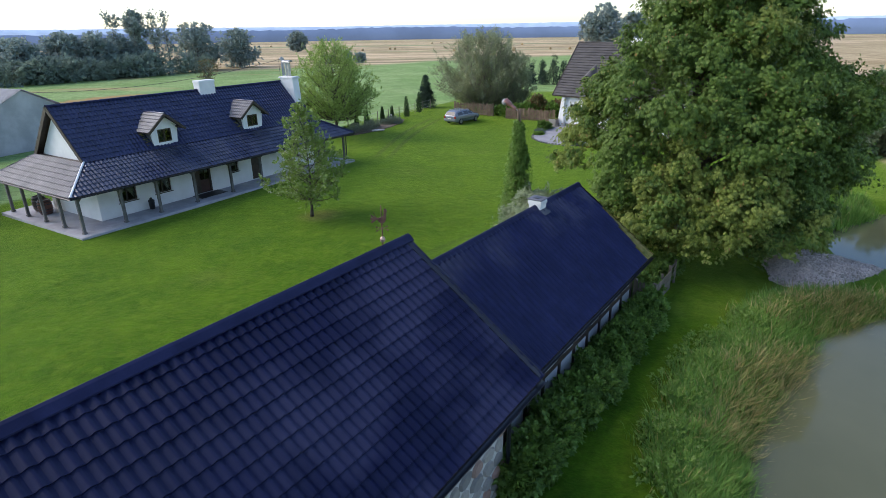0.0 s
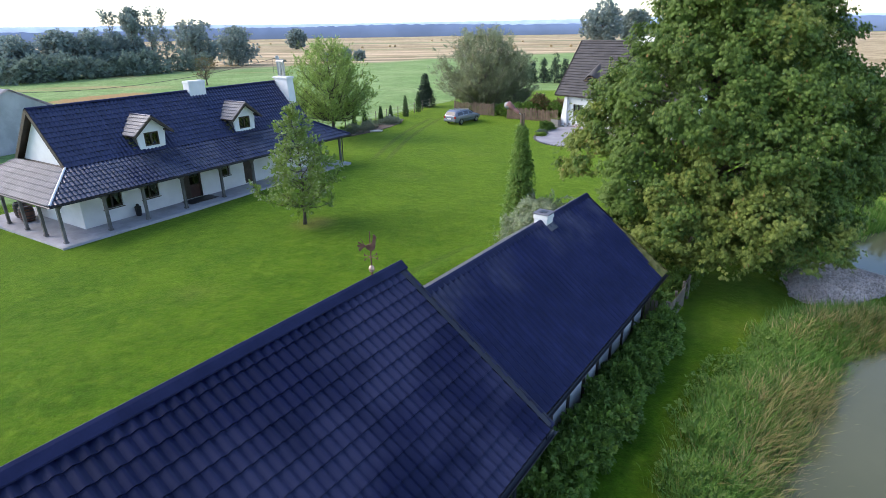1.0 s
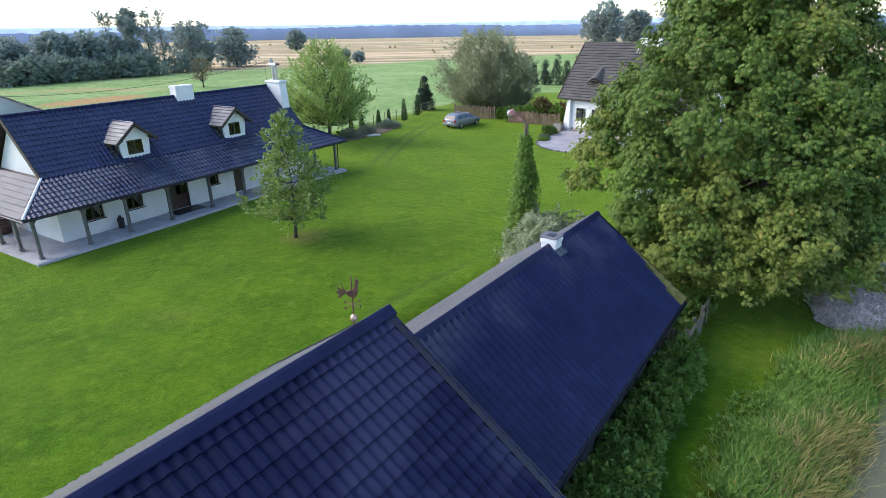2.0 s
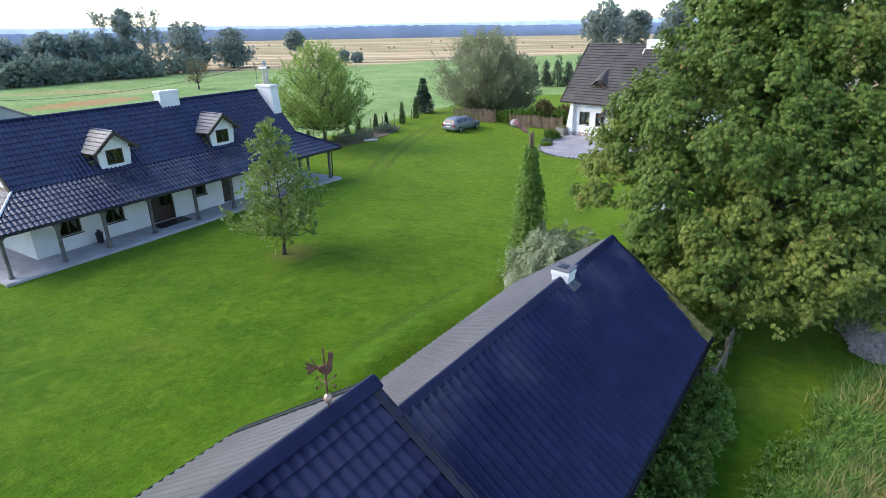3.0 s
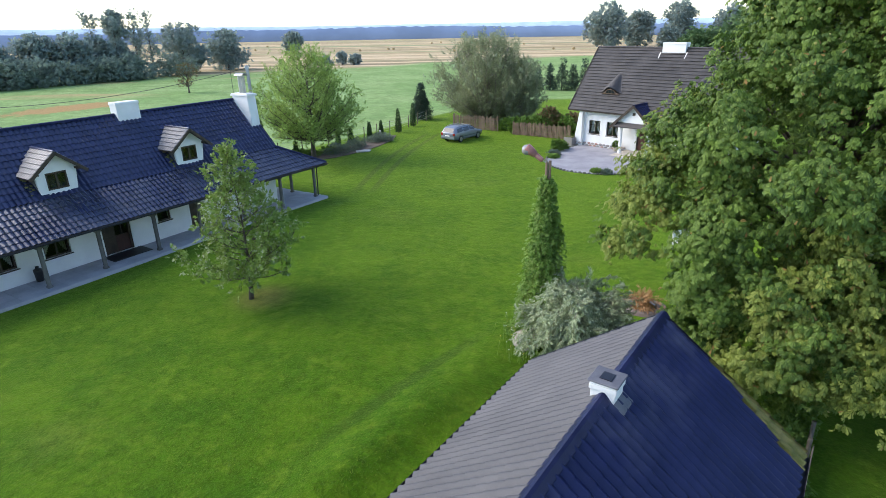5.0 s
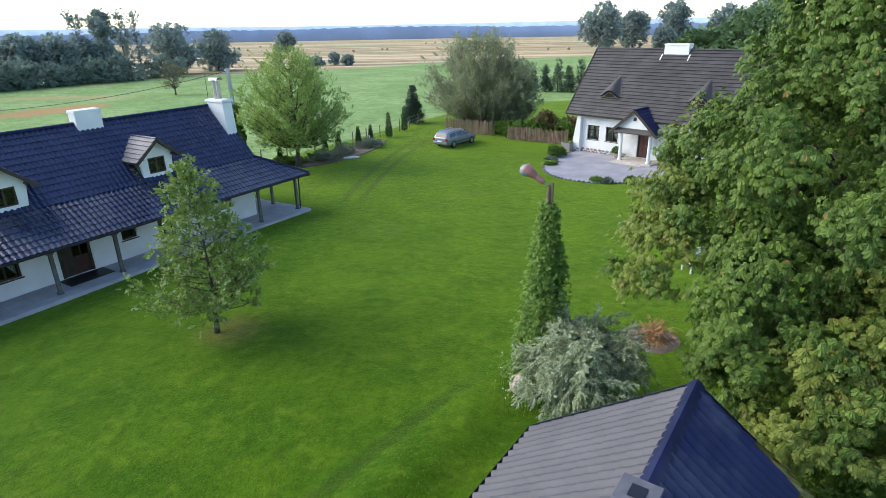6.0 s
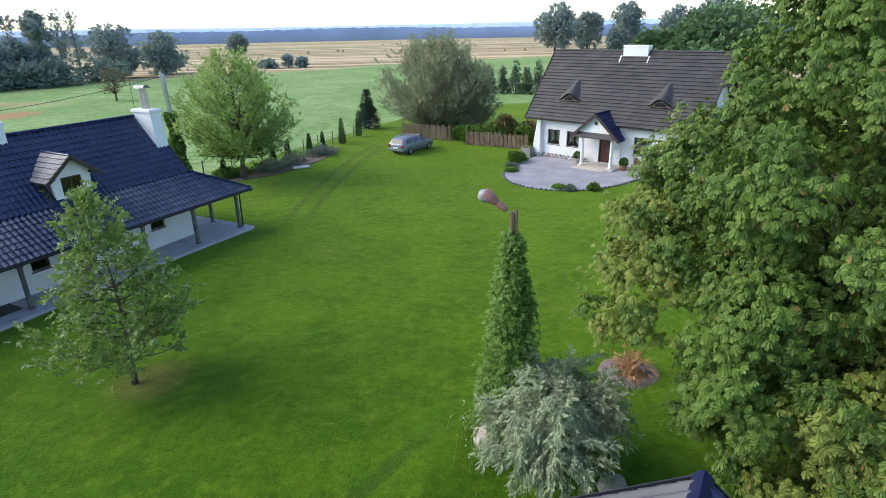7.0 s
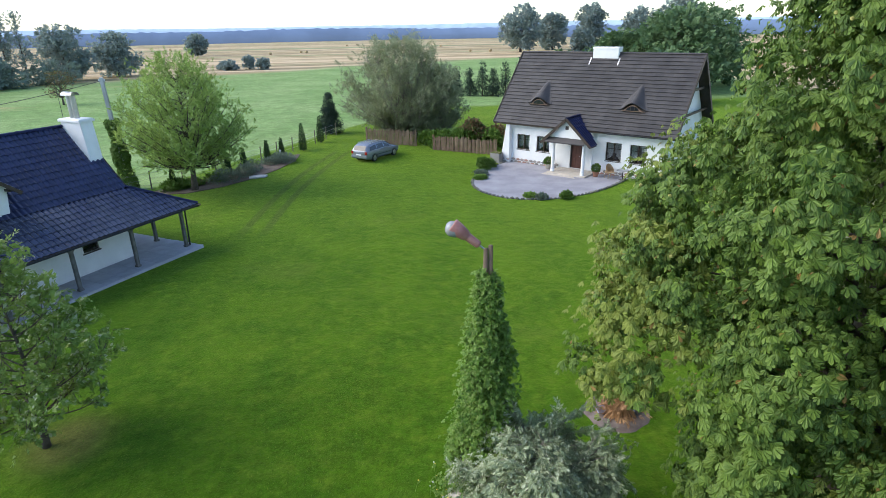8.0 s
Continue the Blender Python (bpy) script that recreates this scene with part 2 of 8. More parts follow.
M_STONE = n.surface(tone, 0.85, 0.0, 0.4, n.bump(n.noise(p, 14.0, 5.0), 0.5, 0.03))
M_KERB = plain("mossy_kerb_stone", (0.10, 0.105, 0.075), (0.20, 0.19, 0.165), 3.0, 0.9, 0.5, 25, vary=0.6, fine=0.2)
M_MORTAR = plain("pale_mortar", (0.45, 0.44, 0.42), (0.58, 0.57, 0.55), 3.0, 0.95, 0.4, 40)
M_DECK = plain("grey_stone_paving", (0.38, 0.37, 0.39), (0.47, 0.46, 0.48), 1.5, 0.8, 0.15, 50, vary=0.15)
M_PATIO = plain("fine_grey_grit", (0.27, 0.26, 0.28), (0.36, 0.35, 0.37), 0.7, 0.9, 0.35, 45, fine=0.2)
M_STEP = plain("sandstone_step", (0.45, 0.40, 0.33), (0.56, 0.50, 0.42), 2.0, 0.85, 0.2, 40)
M_TIMBER = plain("grey_weathered_timber", (0.10, 0.095, 0.09), (0.17, 0.16, 0.15), 3.0, 0.75, 0.35, 50, vary=0.2)
M_DARKWOOD = plain("dark_brown_wood", (0.030, 0.020, 0.014), (0.055, 0.036, 0.024), 3.0, 0.55, 0.2, 60, vary=0.2)
M_DOOR = plain("red_brown_door_wood", (0.085, 0.030, 0.020), (0.12, 0.045, 0.028), 4.0, 0.45, 0.2, 50)
M_MAROON = plain("dark_maroon_door_wood", (0.040, 0.014, 0.012), (0.062, 0.021, 0.017), 4.0, 0.45, 0.2, 50)
M_FENCE = plain("old_brown_fence_wood", (0.13, 0.085, 0.055), (0.22, 0.15, 0.10), 2.0, 0.85, 0.4, 40, vary=0.4)
M_GREYWOOD = plain("silvered_fence_wood", (0.12, 0.10, 0.078), (0.21, 0.18, 0.145), 2.0, 0.9, 0.4, 40, vary=0.3)
M_BARK = plain("bark", (0.065, 0.050, 0.038), (0.12, 0.10, 0.08), 6.0, 0.95, 0.8, 25)
M_PALEBARK = plain("pale_bark", (0.19, 0.165, 0.13), (0.28, 0.245, 0.20), 6.0, 0.95, 0.7, 25)
M_METAL = plain("zinc_sheet", (0.42, 0.42, 0.43), (0.52, 0.52, 0.53), 3.0, 0.35, 0.05, 30, metal=0.9)
M_DARKMETAL = plain("dark_sheet_metal", (0.012, 0.013, 0.02), (0.02, 0.02, 0.028), 2.0, 0.4, 0.05, 30)
M_LEAD = plain("dull_grey_lead", (0.10, 0.10, 0.115), (0.15, 0.15, 0.165), 4.0, 0.5, 0.1, 30, spec=0.4)
M_COPPER = plain("rusty_copper", (0.14, 0.062, 0.045), (0.22, 0.11, 0.08), 9.0, 0.6, 0.3, 40, metal=0.4)
M_CONCRETE = plain("grey_concrete", (0.37, 0.37, 0.38), (0.52, 0.52, 0.53), 0.6, 0.9, 0.25, 20, fine=0.1)
M_SHEET = plain("light_fibre_cement", (0.42, 0.42, 0.44), (0.52, 0.52, 0.54), 0.5, 0.8, 0.15, 10)
M_SOIL = plain("bare_soil", (0.10, 0.075, 0.055), (0.17, 0.13, 0.10), 2.5, 0.95, 0.7, 25, fine=0.3)
M_ASH = plain("ashy_ground", (0.13, 0.10, 0.085), (0.22, 0.18, 0.155), 3.0, 0.95, 0.6, 30, fine=0.25)
M_GRAVEL = plain("mixed_gravel", (0.43, 0.345, 0.295), (0.60, 0.49, 0.43), 1.2, 0.9, 0.4, 30, island=0.6, fine=0.3)
M_CAR = plain("blue_grey_car_paint", (0.26, 0.285, 0.33), (0.28, 0.305, 0.35), 0.5, 0.25, 0.0, 30, metal=0.4, fine=0.02)
M_RUBBER = plain("black_rubber", (0.015, 0.015, 0.015), (0.025, 0.025, 0.025), 5, 0.8, 0.1, 60)
M_RIM = plain("alloy_rim", (0.35, 0.35, 0.36), (0.42, 0.42, 0.43), 5, 0.35, 0.0, 60, metal=0.8)
M_REDLAMP = plain("clear_red_lamp", (0.25, 0.01, 0.01), (0.3, 0.015, 0.012), 5, 0.2, 0.0, 60)
M_CREAM = plain("clear_lamp_glass", (0.24, 0.24, 0.25), (0.32, 0.32, 0.32), 5, 0.12, 0.0, 60)
M_LAMPRED = plain("faded_red_enamel", (0.35, 0.14, 0.12), (0.43, 0.21, 0.18), 5.0, 0.5, 0.1, 40)
M_WHITE = plain("white_painted_metal", (0.75, 0.75, 0.75), (0.82, 0.82, 0.82), 3, 0.5, 0.05, 40)
M_STRAW = plain("pale_straw", (0.40, 0.29, 0.14), (0.52, 0.39, 0.20), 3.0, 0.95, 0.7, 30)
M_RUST = plain("brown_dead_branch", (0.36, 0.20, 0.09), (0.50, 0.30, 0.15), 6.0, 0.9, 0.4, 40, island=0.4)
M_WICKER = plain("tan_wicker", (0.42, 0.28, 0.15), (0.52, 0.36, 0.2), 8.0, 0.7, 0.4, 60)
M_TERRA = plain("terracotta", (0.30, 0.13, 0.08), (0.38, 0.18, 0.11), 6.0, 0.8, 0.3, 40)
M_CURTAIN = plain("white_net_curtain", (0.60, 0.60, 0.58), (0.68, 0.68, 0.66), 6.0, 0.9, 0.1, 30, translucent=0.3)
M_BLACK = plain("black_plastic", (0.012, 0.012, 0.014), (0.02, 0.02, 0.022), 5, 0.5, 0.1, 40)

g = Nodes("window_glass")
M_GLASS = g.surface((0.75, 0.80, 0.82), 0.03, 0.0, 0.5, None, 0.0, Transmission_Weight=1.0, IOR=1.45)
g = Nodes("tinted_car_glass")
M_CARGLASS = g.surface((0.015, 0.018, 0.022), 0.05, 0.0, 0.6)

F_CHESTNUT = foliage("chestnut_leaf", (0.035, 0.081, 0.011), (0.158, 0.242, 0.040), (0.28, 0.17, 0.05), 0.008, 0.22, 0.52)
# lighter copy of the chestnut leaf, sunlight put into its colour
F_CHESTNUT_SUNLIT = foliage("sunlit_chestnut_leaf", (0.100, 0.150, 0.020), (0.275, 0.325, 0.066), (0.32, 0.20, 0.06), 0.012, 0.28, 0.52)
F_YOUNG = foliage("grey_green_leaf", (0.120, 0.200, 0.032), (0.285, 0.385, 0.095), (0.43, 0.47, 0.28), 0.12, 0.3)
F_MAPLE = foliage("fresh_green_leaf", (0.20, 0.31, 0.065), (0.39, 0.51, 0.15), None, 0, 0.5)
F_WILLOW = foliage("olive_willow_leaf", (0.20, 0.24, 0.115), (0.36, 0.39, 0.22), (0.42, 0.41, 0.27), 0.12, 0.42)
F_SILVER = foliage("silver_leaf", (0.20, 0.260, 0.135), (0.42, 0.480, 0.285), (0.56, 0.60, 0.41), 0.18, 0.25, 0.6)
F_IVY = foliage("creeper_leaf", (0.085, 0.175, 0.026), (0.225, 0.365, 0.066), (0.25, 0.35, 0.09), 0.2, 0.35)
F_SHRUB = foliage("dark_shrub_leaf", (0.062, 0.130, 0.020), (0.17, 0.275, 0.050), None, 0, 0.25)
F_CONIFER = foliage("blue_spruce_needle", (0.025, 0.05, 0.032), (0.06, 0.095, 0.065), None, 0, 0.1, 0.7)
F_THUJA = foliage("thuja_scale", (0.025, 0.060, 0.018), (0.055, 0.105, 0.03), None, 0, 0.1, 0.7)
# these two leaf colours are paled and blued to carry the haze of distance
F_FAR = foliage("hazed_leaf", (0.19, 0.255, 0.24), (0.30, 0.37, 0.335), (0.34, 0.36, 0.30), 0.1, 0.35, 0.8)
F_FARHEDGE = foliage("hazed_hedge_leaf", (0.17, 0.23, 0.19), (0.26, 0.325, 0.26), None, 0, 0.4, 0.8)
F_FARGREEN = foliage("distant_green_leaf", (0.075, 0.140, 0.060), (0.15, 0.23, 0.10), None, 0, 0.25, 0.7)
F_REED = foliage("pond_grass", (0.085, 0.205, 0.030), (0.26, 0.43, 0.085), (0.48, 0.42, 0.15), 0.05, 0.35, 0.6)
F_TURF = foliage("lawn_blade", (0.050, 0.120, 0.005), (0.120, 0.205, 0.010), (0.17, 0.24, 0.02), 0.1, 0.3, 0.7)
F_DRYREED = foliage("dry_pond_grass", (0.36, 0.29, 0.10), (0.62, 0.50, 0.22), (0.14, 0.2, 0.05), 0.3, 0.35, 0.7)
F_FLOWERBED = foliage("lavender_grey_leaf", (0.11, 0.15, 0.10), (0.22, 0.27, 0.20), None, 0, 0.2, 0.7)
F_RUSTSHRUB = foliage("rust_shrub_leaf", (0.16, 0.09, 0.045), (0.26, 0.17, 0.09), (0.12, 0.17, 0.05), 0.35, 0.2, 0.7)

# ---- ground: one sheet from the lawn to the horizon, with the pond's hollow ----
SHORE = [(5.2, -30), (5.6, 0), (6.0, 8), (6.9, 11.2), (7.8, 13.2), (10.2, 15.7), (12.9, 18.5), (15.9, 19.9), (20, 20.4), (22, 22.5), (19.6, 24), (18.4, 25.2), (19, 27.5), (20.8, 29.6), (24.6, 31.8), (34, 33), (70, 30), (70, -30)]
WATER_Z = -0.45


def shore_distance(x, y):
    """Metres from the pond's edge, negative inside the pond."""
    x, y = np.asarray(x, float), np.asarray(y, float)
    best, inside = np.full(x.shape, 1e9), np.zeros(x.shape, bool)
    for (ax, ay), (bx, by) in zip(SHORE, SHORE[1:] + SHORE[:1]):
        dx, dy = bx - ax, by - ay
        t = np.clip(((x - ax) * dx + (y - ay) * dy) / (dx * dx + dy * dy), 0, 1)
        best = np.minimum(best, np.hypot(x - ax - t * dx, y - ay - t * dy))
        crosses = (ay > y) != (by > y)
        inside ^= crosses & (x < (bx - ax) * (y - ay) / (by - ay + 1e-12) + ax)
    return np.where(inside, -best, best)


def land(x, y):
    """Height of the ground sheet: lawn, a low swell along the barn, and the hollow of the pond."""
    z = ground_height(x, y)
    d = shore_distance(x, y)
    s = np.clip((1.6 - d) / 2.6, 0, 1)
    z = z - 1.15 * s * s * (3 - 2 * s)
    # low bank that runs along the barn's yard side
    across = (x + 1.0) * 0.83 - (y - 24.6) * 0.56
    along = (x + 1.0) * 0.56 + (y - 24.6) * 0.83
    z = z + 0.36 * np.exp(-((across - 0.9) / 0.85) ** 2) * np.clip(1.2 - np.abs(along + 2) / 9.0, 0, 1)
    z = z + 0.34 * np.exp(-((x + 6.0) / 6.0) ** 2 - ((y - 29.0) / 7.5) ** 2)
    return z + 0.035 * np.sin(x * 0.31 + 1.0) * np.sin(y * 0.27)


def lz(x, y):
    return float(land(np.array([x]), np.array([y]))[0])


def spread(lo, hi, step, far, n):
    mid = np.arange(lo, hi + 1e-6, step)
    g = np.geomspace(step, far, n)
    return np.concatenate([(lo - np.cumsum(g))[::-1], mid, hi + np.cumsum(g)])


gx, gy = spread(-34, 30, 0.5, 520, 34), spread(-12, 92, 0.5, 520, 34)
X, Y = np.meshgrid(gx, gy)
Z = land(X, Y)
nx, ny = len(gx), len(gy)
idx = np.arange(nx * ny).reshape(ny, nx)
quads = np.stack([idx[:-1, :-1], idx[:-1, 1:], idx[1:, 1:], idx[1:, :-1]], -1).reshape(-1, 4)

n = Nodes("grass_and_fields")
p = n.pos()
px, py, pz = n.xyz(p)
wob = n.math("MULTIPLY", n.math("SUBTRACT", n.noise(p, 0.5, 3.0), 0.5), 3.0)
far_wob = n.math("MULTIPLY", n.math("SUBTRACT", n.noise(p, 0.02, 3.0), 0.5), 40.0)
# mown lawn
lawn = n.mix(n.ramp(n.noise(p, 0.35, 6.0, 0.65), 0.30, 0.72), (0.031, 0.094, 0.004), (0.068, 0.145, 0.006))
lawn = n.mix(n.ramp(n.noise(p, 1.9, 5.0, 0.6), 0.45, 0.8), lawn, (0.098, 0.170, 0.011))
streak = n.noise(n.mapped(p, (0.9, 0.06, 1), 34), 2.2, 3.0)
lawn = n.scale_colour(lawn, n.math("ADD", 0.90, n.math("MULTIPLY", streak, 0.2)))
dry = n.ramp(n.noise(p, 0.16, 4.0, 0.6), 0.56, 0.74)
lawn = n.mix(n.math("MULTIPLY", dry, 0.30), lawn, (0.13, 0.155, 0.030))
# worn ring round the young tree and the ring path on the bank
def ring(cx, cy, r0, r1):
    dx, dy = n.math("SUBTRACT", px, cx), n.math("SUBTRACT", py, cy)
    d = n.math("SQRT", n.math("ADD", n.math("MULTIPLY", dx, dx), n.math("MULTIPLY", dy, dy)))
    return n.math("SUBTRACT", 1.0, n.ramp(n.math("ADD", d, n.math("MULTIPLY", wob, 0.25)), r0, r1))
lawn = n.mix(n.math("MULTIPLY", ring(-7.1, 30.7, 0.3, 1.6), 0.6), lawn, (0.17, 0.13, 0.05))
# two wheel tracks of bent grass from the drive
def line(ax, ay, bx, by, half, bow=0.75):
    ln = math.hypot(bx - ax, by - ay)
    ux, uy = (bx - ax) / ln, (by - ay) / ln
    dx, dy = n.math("SUBTRACT", px, ax), n.math("SUBTRACT", py, ay)
    al = n.math("ADD", n.math("MULTIPLY", dx, ux), n.math("MULTIPLY", dy, uy))
    ac = n.math("ADD", n.math("SUBTRACT", n.math("MULTIPLY", dx, uy), n.math("MULTIPLY", dy, ux)),
                n.math("MULTIPLY", n.math("SINE", n.math("MULTIPLY", al, 3.1416 / ln)), bow))
    on = n.math("SUBTRACT", 1.0, n.ramp(n.math("ABSOLUTE", ac), half * 0.4, half))
    return n.math("MULTIPLY", on, n.math("MULTIPLY", n.ramp(al, 0.0, 4.0), n.math("SUBTRACT", 1.0, n.ramp(al, ln - 3.0, ln))))
tracks = n.math("MAXIMUM", line(-6.3, 46.0, -1.8, 71.5, 0.34), line(-5.1, 46.0, -0.6, 71.5, 0.34))
lawn = n.mix(n.math("MULTIPLY", tracks, 0.9), lawn, (0.036, 0.070, 0.012))
# a darker green line along the fold beside the low bank
lawn = n.mix(n.math("MULTIPLY", line(-4.4, 20.6, 2.2, 28.7, 0.34, 0.12), 0.62), lawn, (0.026, 0.062, 0.008))
lawn = n.mix(n.math("MULTIPLY", line(3.7, 9.6, 8.0, 17.2, 0.75, 0.2), 0.25), lawn, (0.095, 0.085, 0.018))
# dewy meadow
mead = n.mix(n.ramp(n.noise(p, 0.09, 5.0, 0.6), 0.35, 0.65), (0.180, 0.285, 0.100), (0.250, 0.345, 0.142))
mead = n.mix(n.ramp(n.noise(n.mapped(p, (0.12, 1.0, 1), -12), 0.55, 4.0, 0.7), 0.56, 0.70), mead, (0.145, 0.240, 0.085))
brown = n.ramp(n.noise(n.mapped(p, (0.10, 0.5, 1), 20), 0.16, 3.0), 0.60, 0.72)
left = n.math("SUBTRACT", 1.0, n.ramp(n.math("ADD", px, wob), -32.0, -18.0))
mead = n.scale_colour(mead, n.math("ADD", 0.84, n.math("MULTIPLY", n.ramp(n.noise(p, 0.9, 6.0, 0.75), 0.36, 0.64), 0.32)))
mead = n.mix(n.math("MULTIPLY", n.math("MULTIPLY", brown, left), 0.8), mead, (0.38, 0.29, 0.15))
# a strip of raked hay
def patch(cx, cy, hx, hy, turn):
    c, s = math.cos(radians(turn)), math.sin(radians(turn))
    dx, dy = n.math("SUBTRACT", px, cx), n.math("SUBTRACT", py, cy)
    u = n.math("DIVIDE", n.math("ADD", n.math("MULTIPLY", dx, c), n.math("MULTIPLY", dy, s)), hx)
    v = n.math("DIVIDE", n.math("SUBTRACT", n.math("MULTIPLY", dy, c), n.math("MULTIPLY", dx, s)), hy)
    r = n.math("ADD", n.math("MULTIPLY", u, u), n.math("MULTIPLY", v, v))
    return n.math("SUBTRACT", 1.0, n.ramp(n.math("ADD", r, n.math("MULTIPLY", n.math("SUBTRACT", n.noise(p, 0.6, 4.0), 0.5), 2.2)), 0.5, 1.1))
mead = n.mix(n.math("MULTIPLY", patch(-57.8, 98.3, 10.0, 4.6, 63), 0.95), mead, (0.38, 0.23, 0.11))
# stubble and hay strips
band = n.noise(n.mapped(p, (0.05, 1.0, 1), 14), 0.09, 6.0, 0.8)
stub = n.mix(n.ramp(band, 0.42, 0.58), (0.34, 0.25, 0.14), (0.64, 0.48, 0.32))
stub = n.mix(n.ramp(n.noise(n.mapped(p, (0.05, 1.0, 1), 12), 0.012, 3.0), 0.55, 0.63), stub, (0.30, 0.32, 0.17))
swath = n.ramp(n.noise(n.mapped(p, (0.02, 1.0, 1), 13), 0.13, 3.0), 0.52, 0.58)
stub = n.mix(n.math("MULTIPLY", swath, 0.75), stub, (0.20, 0.155, 0.10))
# where each begins
edge = n.math("ADD", n.math("SUBTRACT", n.math("MULTIPLY", n.math("ADD", px, 15.4), 0.878), n.math("MULTIPLY", n.math("SUBTRACT", py, 58.6), 0.478)), n.math("MULTIPLY", wob, 0.25))
is_mead = n.math("MAXIMUM", n.math("SUBTRACT", 1.0, n.ramp(edge, -0.4, 0.5)), n.ramp(n.math("ADD", py, wob), 98.0, 102.0))
is_stub = n.ramp(n.math("ADD", n.math("SUBTRACT", py, n.math("MULTIPLY", px, 0.62)), far_wob), 205.0, 222.0)
is_tan = n.ramp(n.math("ADD", n.math("SUBTRACT", n.math("SUBTRACT", px, 33.5), n.math("MULTIPLY", n.math("SUBTRACT", py, 45.0), 0.49)), wob), -1.0, 1.5)
is_tan = n.math("MULTIPLY", is_tan, n.ramp(py, 38.0, 44.0))
tan = n.mix(n.ramp(n.noise(n.mapped(p, (0.6, 0.05, 1), -26), 0.5, 4.0, 0.7), 0.4, 0.6), (0.34, 0.25, 0.15), (0.52, 0.40, 0.25))
col = n.mix(is_mead, lawn, mead)
col = n.mix(is_tan, col, tan)
col = n.mix(is_stub, col, stub)
# muddy bank by the water
overlay = n.math("SUBTRACT", 1.0, n.ramp(n.math("ADD", pz, n.math("MULTIPLY", wob, 0.04)), -0.60, -0.38))
near = n.math("SUBTRACT", 1.0, n.ramp(py, 40.0, 50.0))
col = n.mix(n.math("MULTIPLY", overlay, near), col, (0.055, 0.045, 0.025))
col = n.scale_colour(col, n.math("ADD", 0.74, n.math("MULTIPLY", n.ramp(n.noise(p, 11.0, 8.0, 0.8), 0.30, 0.70), 0.52)))
col = n.scale_colour(col, n.math("ADD", 0.86, n.math("MULTIPLY", n.ramp(n.noise(p, 3.4, 6.0, 0.7), 0.34, 0.66), 0.28)))
height = n.math("ADD", n.noise(p, 14.0, 5.0, 0.7), n.math("MULTIPLY", n.noise(p, 2.0, 4.0), 1.5))
mown = n.math("SUBTRACT", 1.0, n.math("MAXIMUM", is_mead, n.math("MAXIMUM", is_stub, is_tan)))
M_GROUND = n.surface(col, 0.9, 0.0, 0.05, n.bump(height, 0.6, 0.07), Sheen_Weight=n.math("ADD", 0.05, n.math("MULTIPLY", mown, 0.22)), Sheen_Roughness=0.4, Sheen_Tint=(0.78, 0.95, 0.16, 1.0))
ground = hang("ground", raw_mesh("ground", np.stack([X.ravel(), Y.ravel(), Z.ravel()], 1), quads, True), M_GROUND)
tagged(ground, "mown green lawn running into pale meadow and stubble fields", "ground", kind="structure")

n = Nodes("pond_water")
p = n.pos()
M_WATER = n.surface(n.mix(n.noise(p, 0.3, 3.0), (0.098, 0.105, 0.050), (0.150, 0.152, 0.080)), 0.05, 0.0, 0.4, n.bump(n.noise(p, 2.2, 3.0), 0.06, 0.05))
bm = bmesh.new()
vs = [bm.verts.new((x, y, WATER_Z)) for x, y in ((3, -40), (75, -40), (75, 42), (3, 42))]
bm.faces.new(vs)
water = part("water", bm, M_WATER, None)
tagged(water, "still murky grey-green pond water", "pond", kind="structure")

# ---- far distance ----
rng = np.random.default_rng(5)


def ridge_backdrop(name, label, dist, lo, hi, colour, glow, rough_amp, az0=-62, az1=62, steps=420):
    """A wooded skyline far off, as a lumpy upright sheet whose haze is painted as blue glow."""
    az = np.radians(np.linspace(az0, az1, steps))
    x, y = dist * np.sin(az), dist * np.cos(az)
    base = ground_height(x, y) - 6
    t = np.linspace(0, 1, steps)
    body = lo + (hi - lo) * t + 1.3 * np.sin(t * 17 + dist) + 0.6 * np.sin(t * 41 + 1)
    top = ground_height(x, y) + body + rng.normal(0, rough_amp, steps)
    mid = base + (top - base) * 0.55
    v = np.concatenate([np.stack([x, y, base], 1), np.stack([x * 0.985, y * 0.985, mid], 1), np.stack([x, y, top], 1)])
    i = np.arange(steps - 1)
    f = np.concatenate([np.stack([i + k * steps, i + 1 + k * steps, i + 1 + (k + 1) * steps, i + (k + 1) * steps], 1) for k in (0, 1)])
    nn = Nodes(name + "_haze_glow")
    q = nn.pos()
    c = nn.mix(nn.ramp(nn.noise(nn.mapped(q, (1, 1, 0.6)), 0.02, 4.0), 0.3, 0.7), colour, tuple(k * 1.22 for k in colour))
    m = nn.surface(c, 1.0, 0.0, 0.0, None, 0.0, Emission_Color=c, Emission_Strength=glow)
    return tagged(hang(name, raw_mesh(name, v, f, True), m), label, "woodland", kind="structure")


ridge_backdrop("backdrop_woods", "wooded skyline beyond the fields in painted blue haze", 880, 14, 16, (0.078, 0.112, 0.180), 0.55, 0.4)
ridge_backdrop("backdrop_hills", "far hills in painted pale blue haze", 2900, 38, 46, (0.165, 0.225, 0.325), 0.8, 0.4)

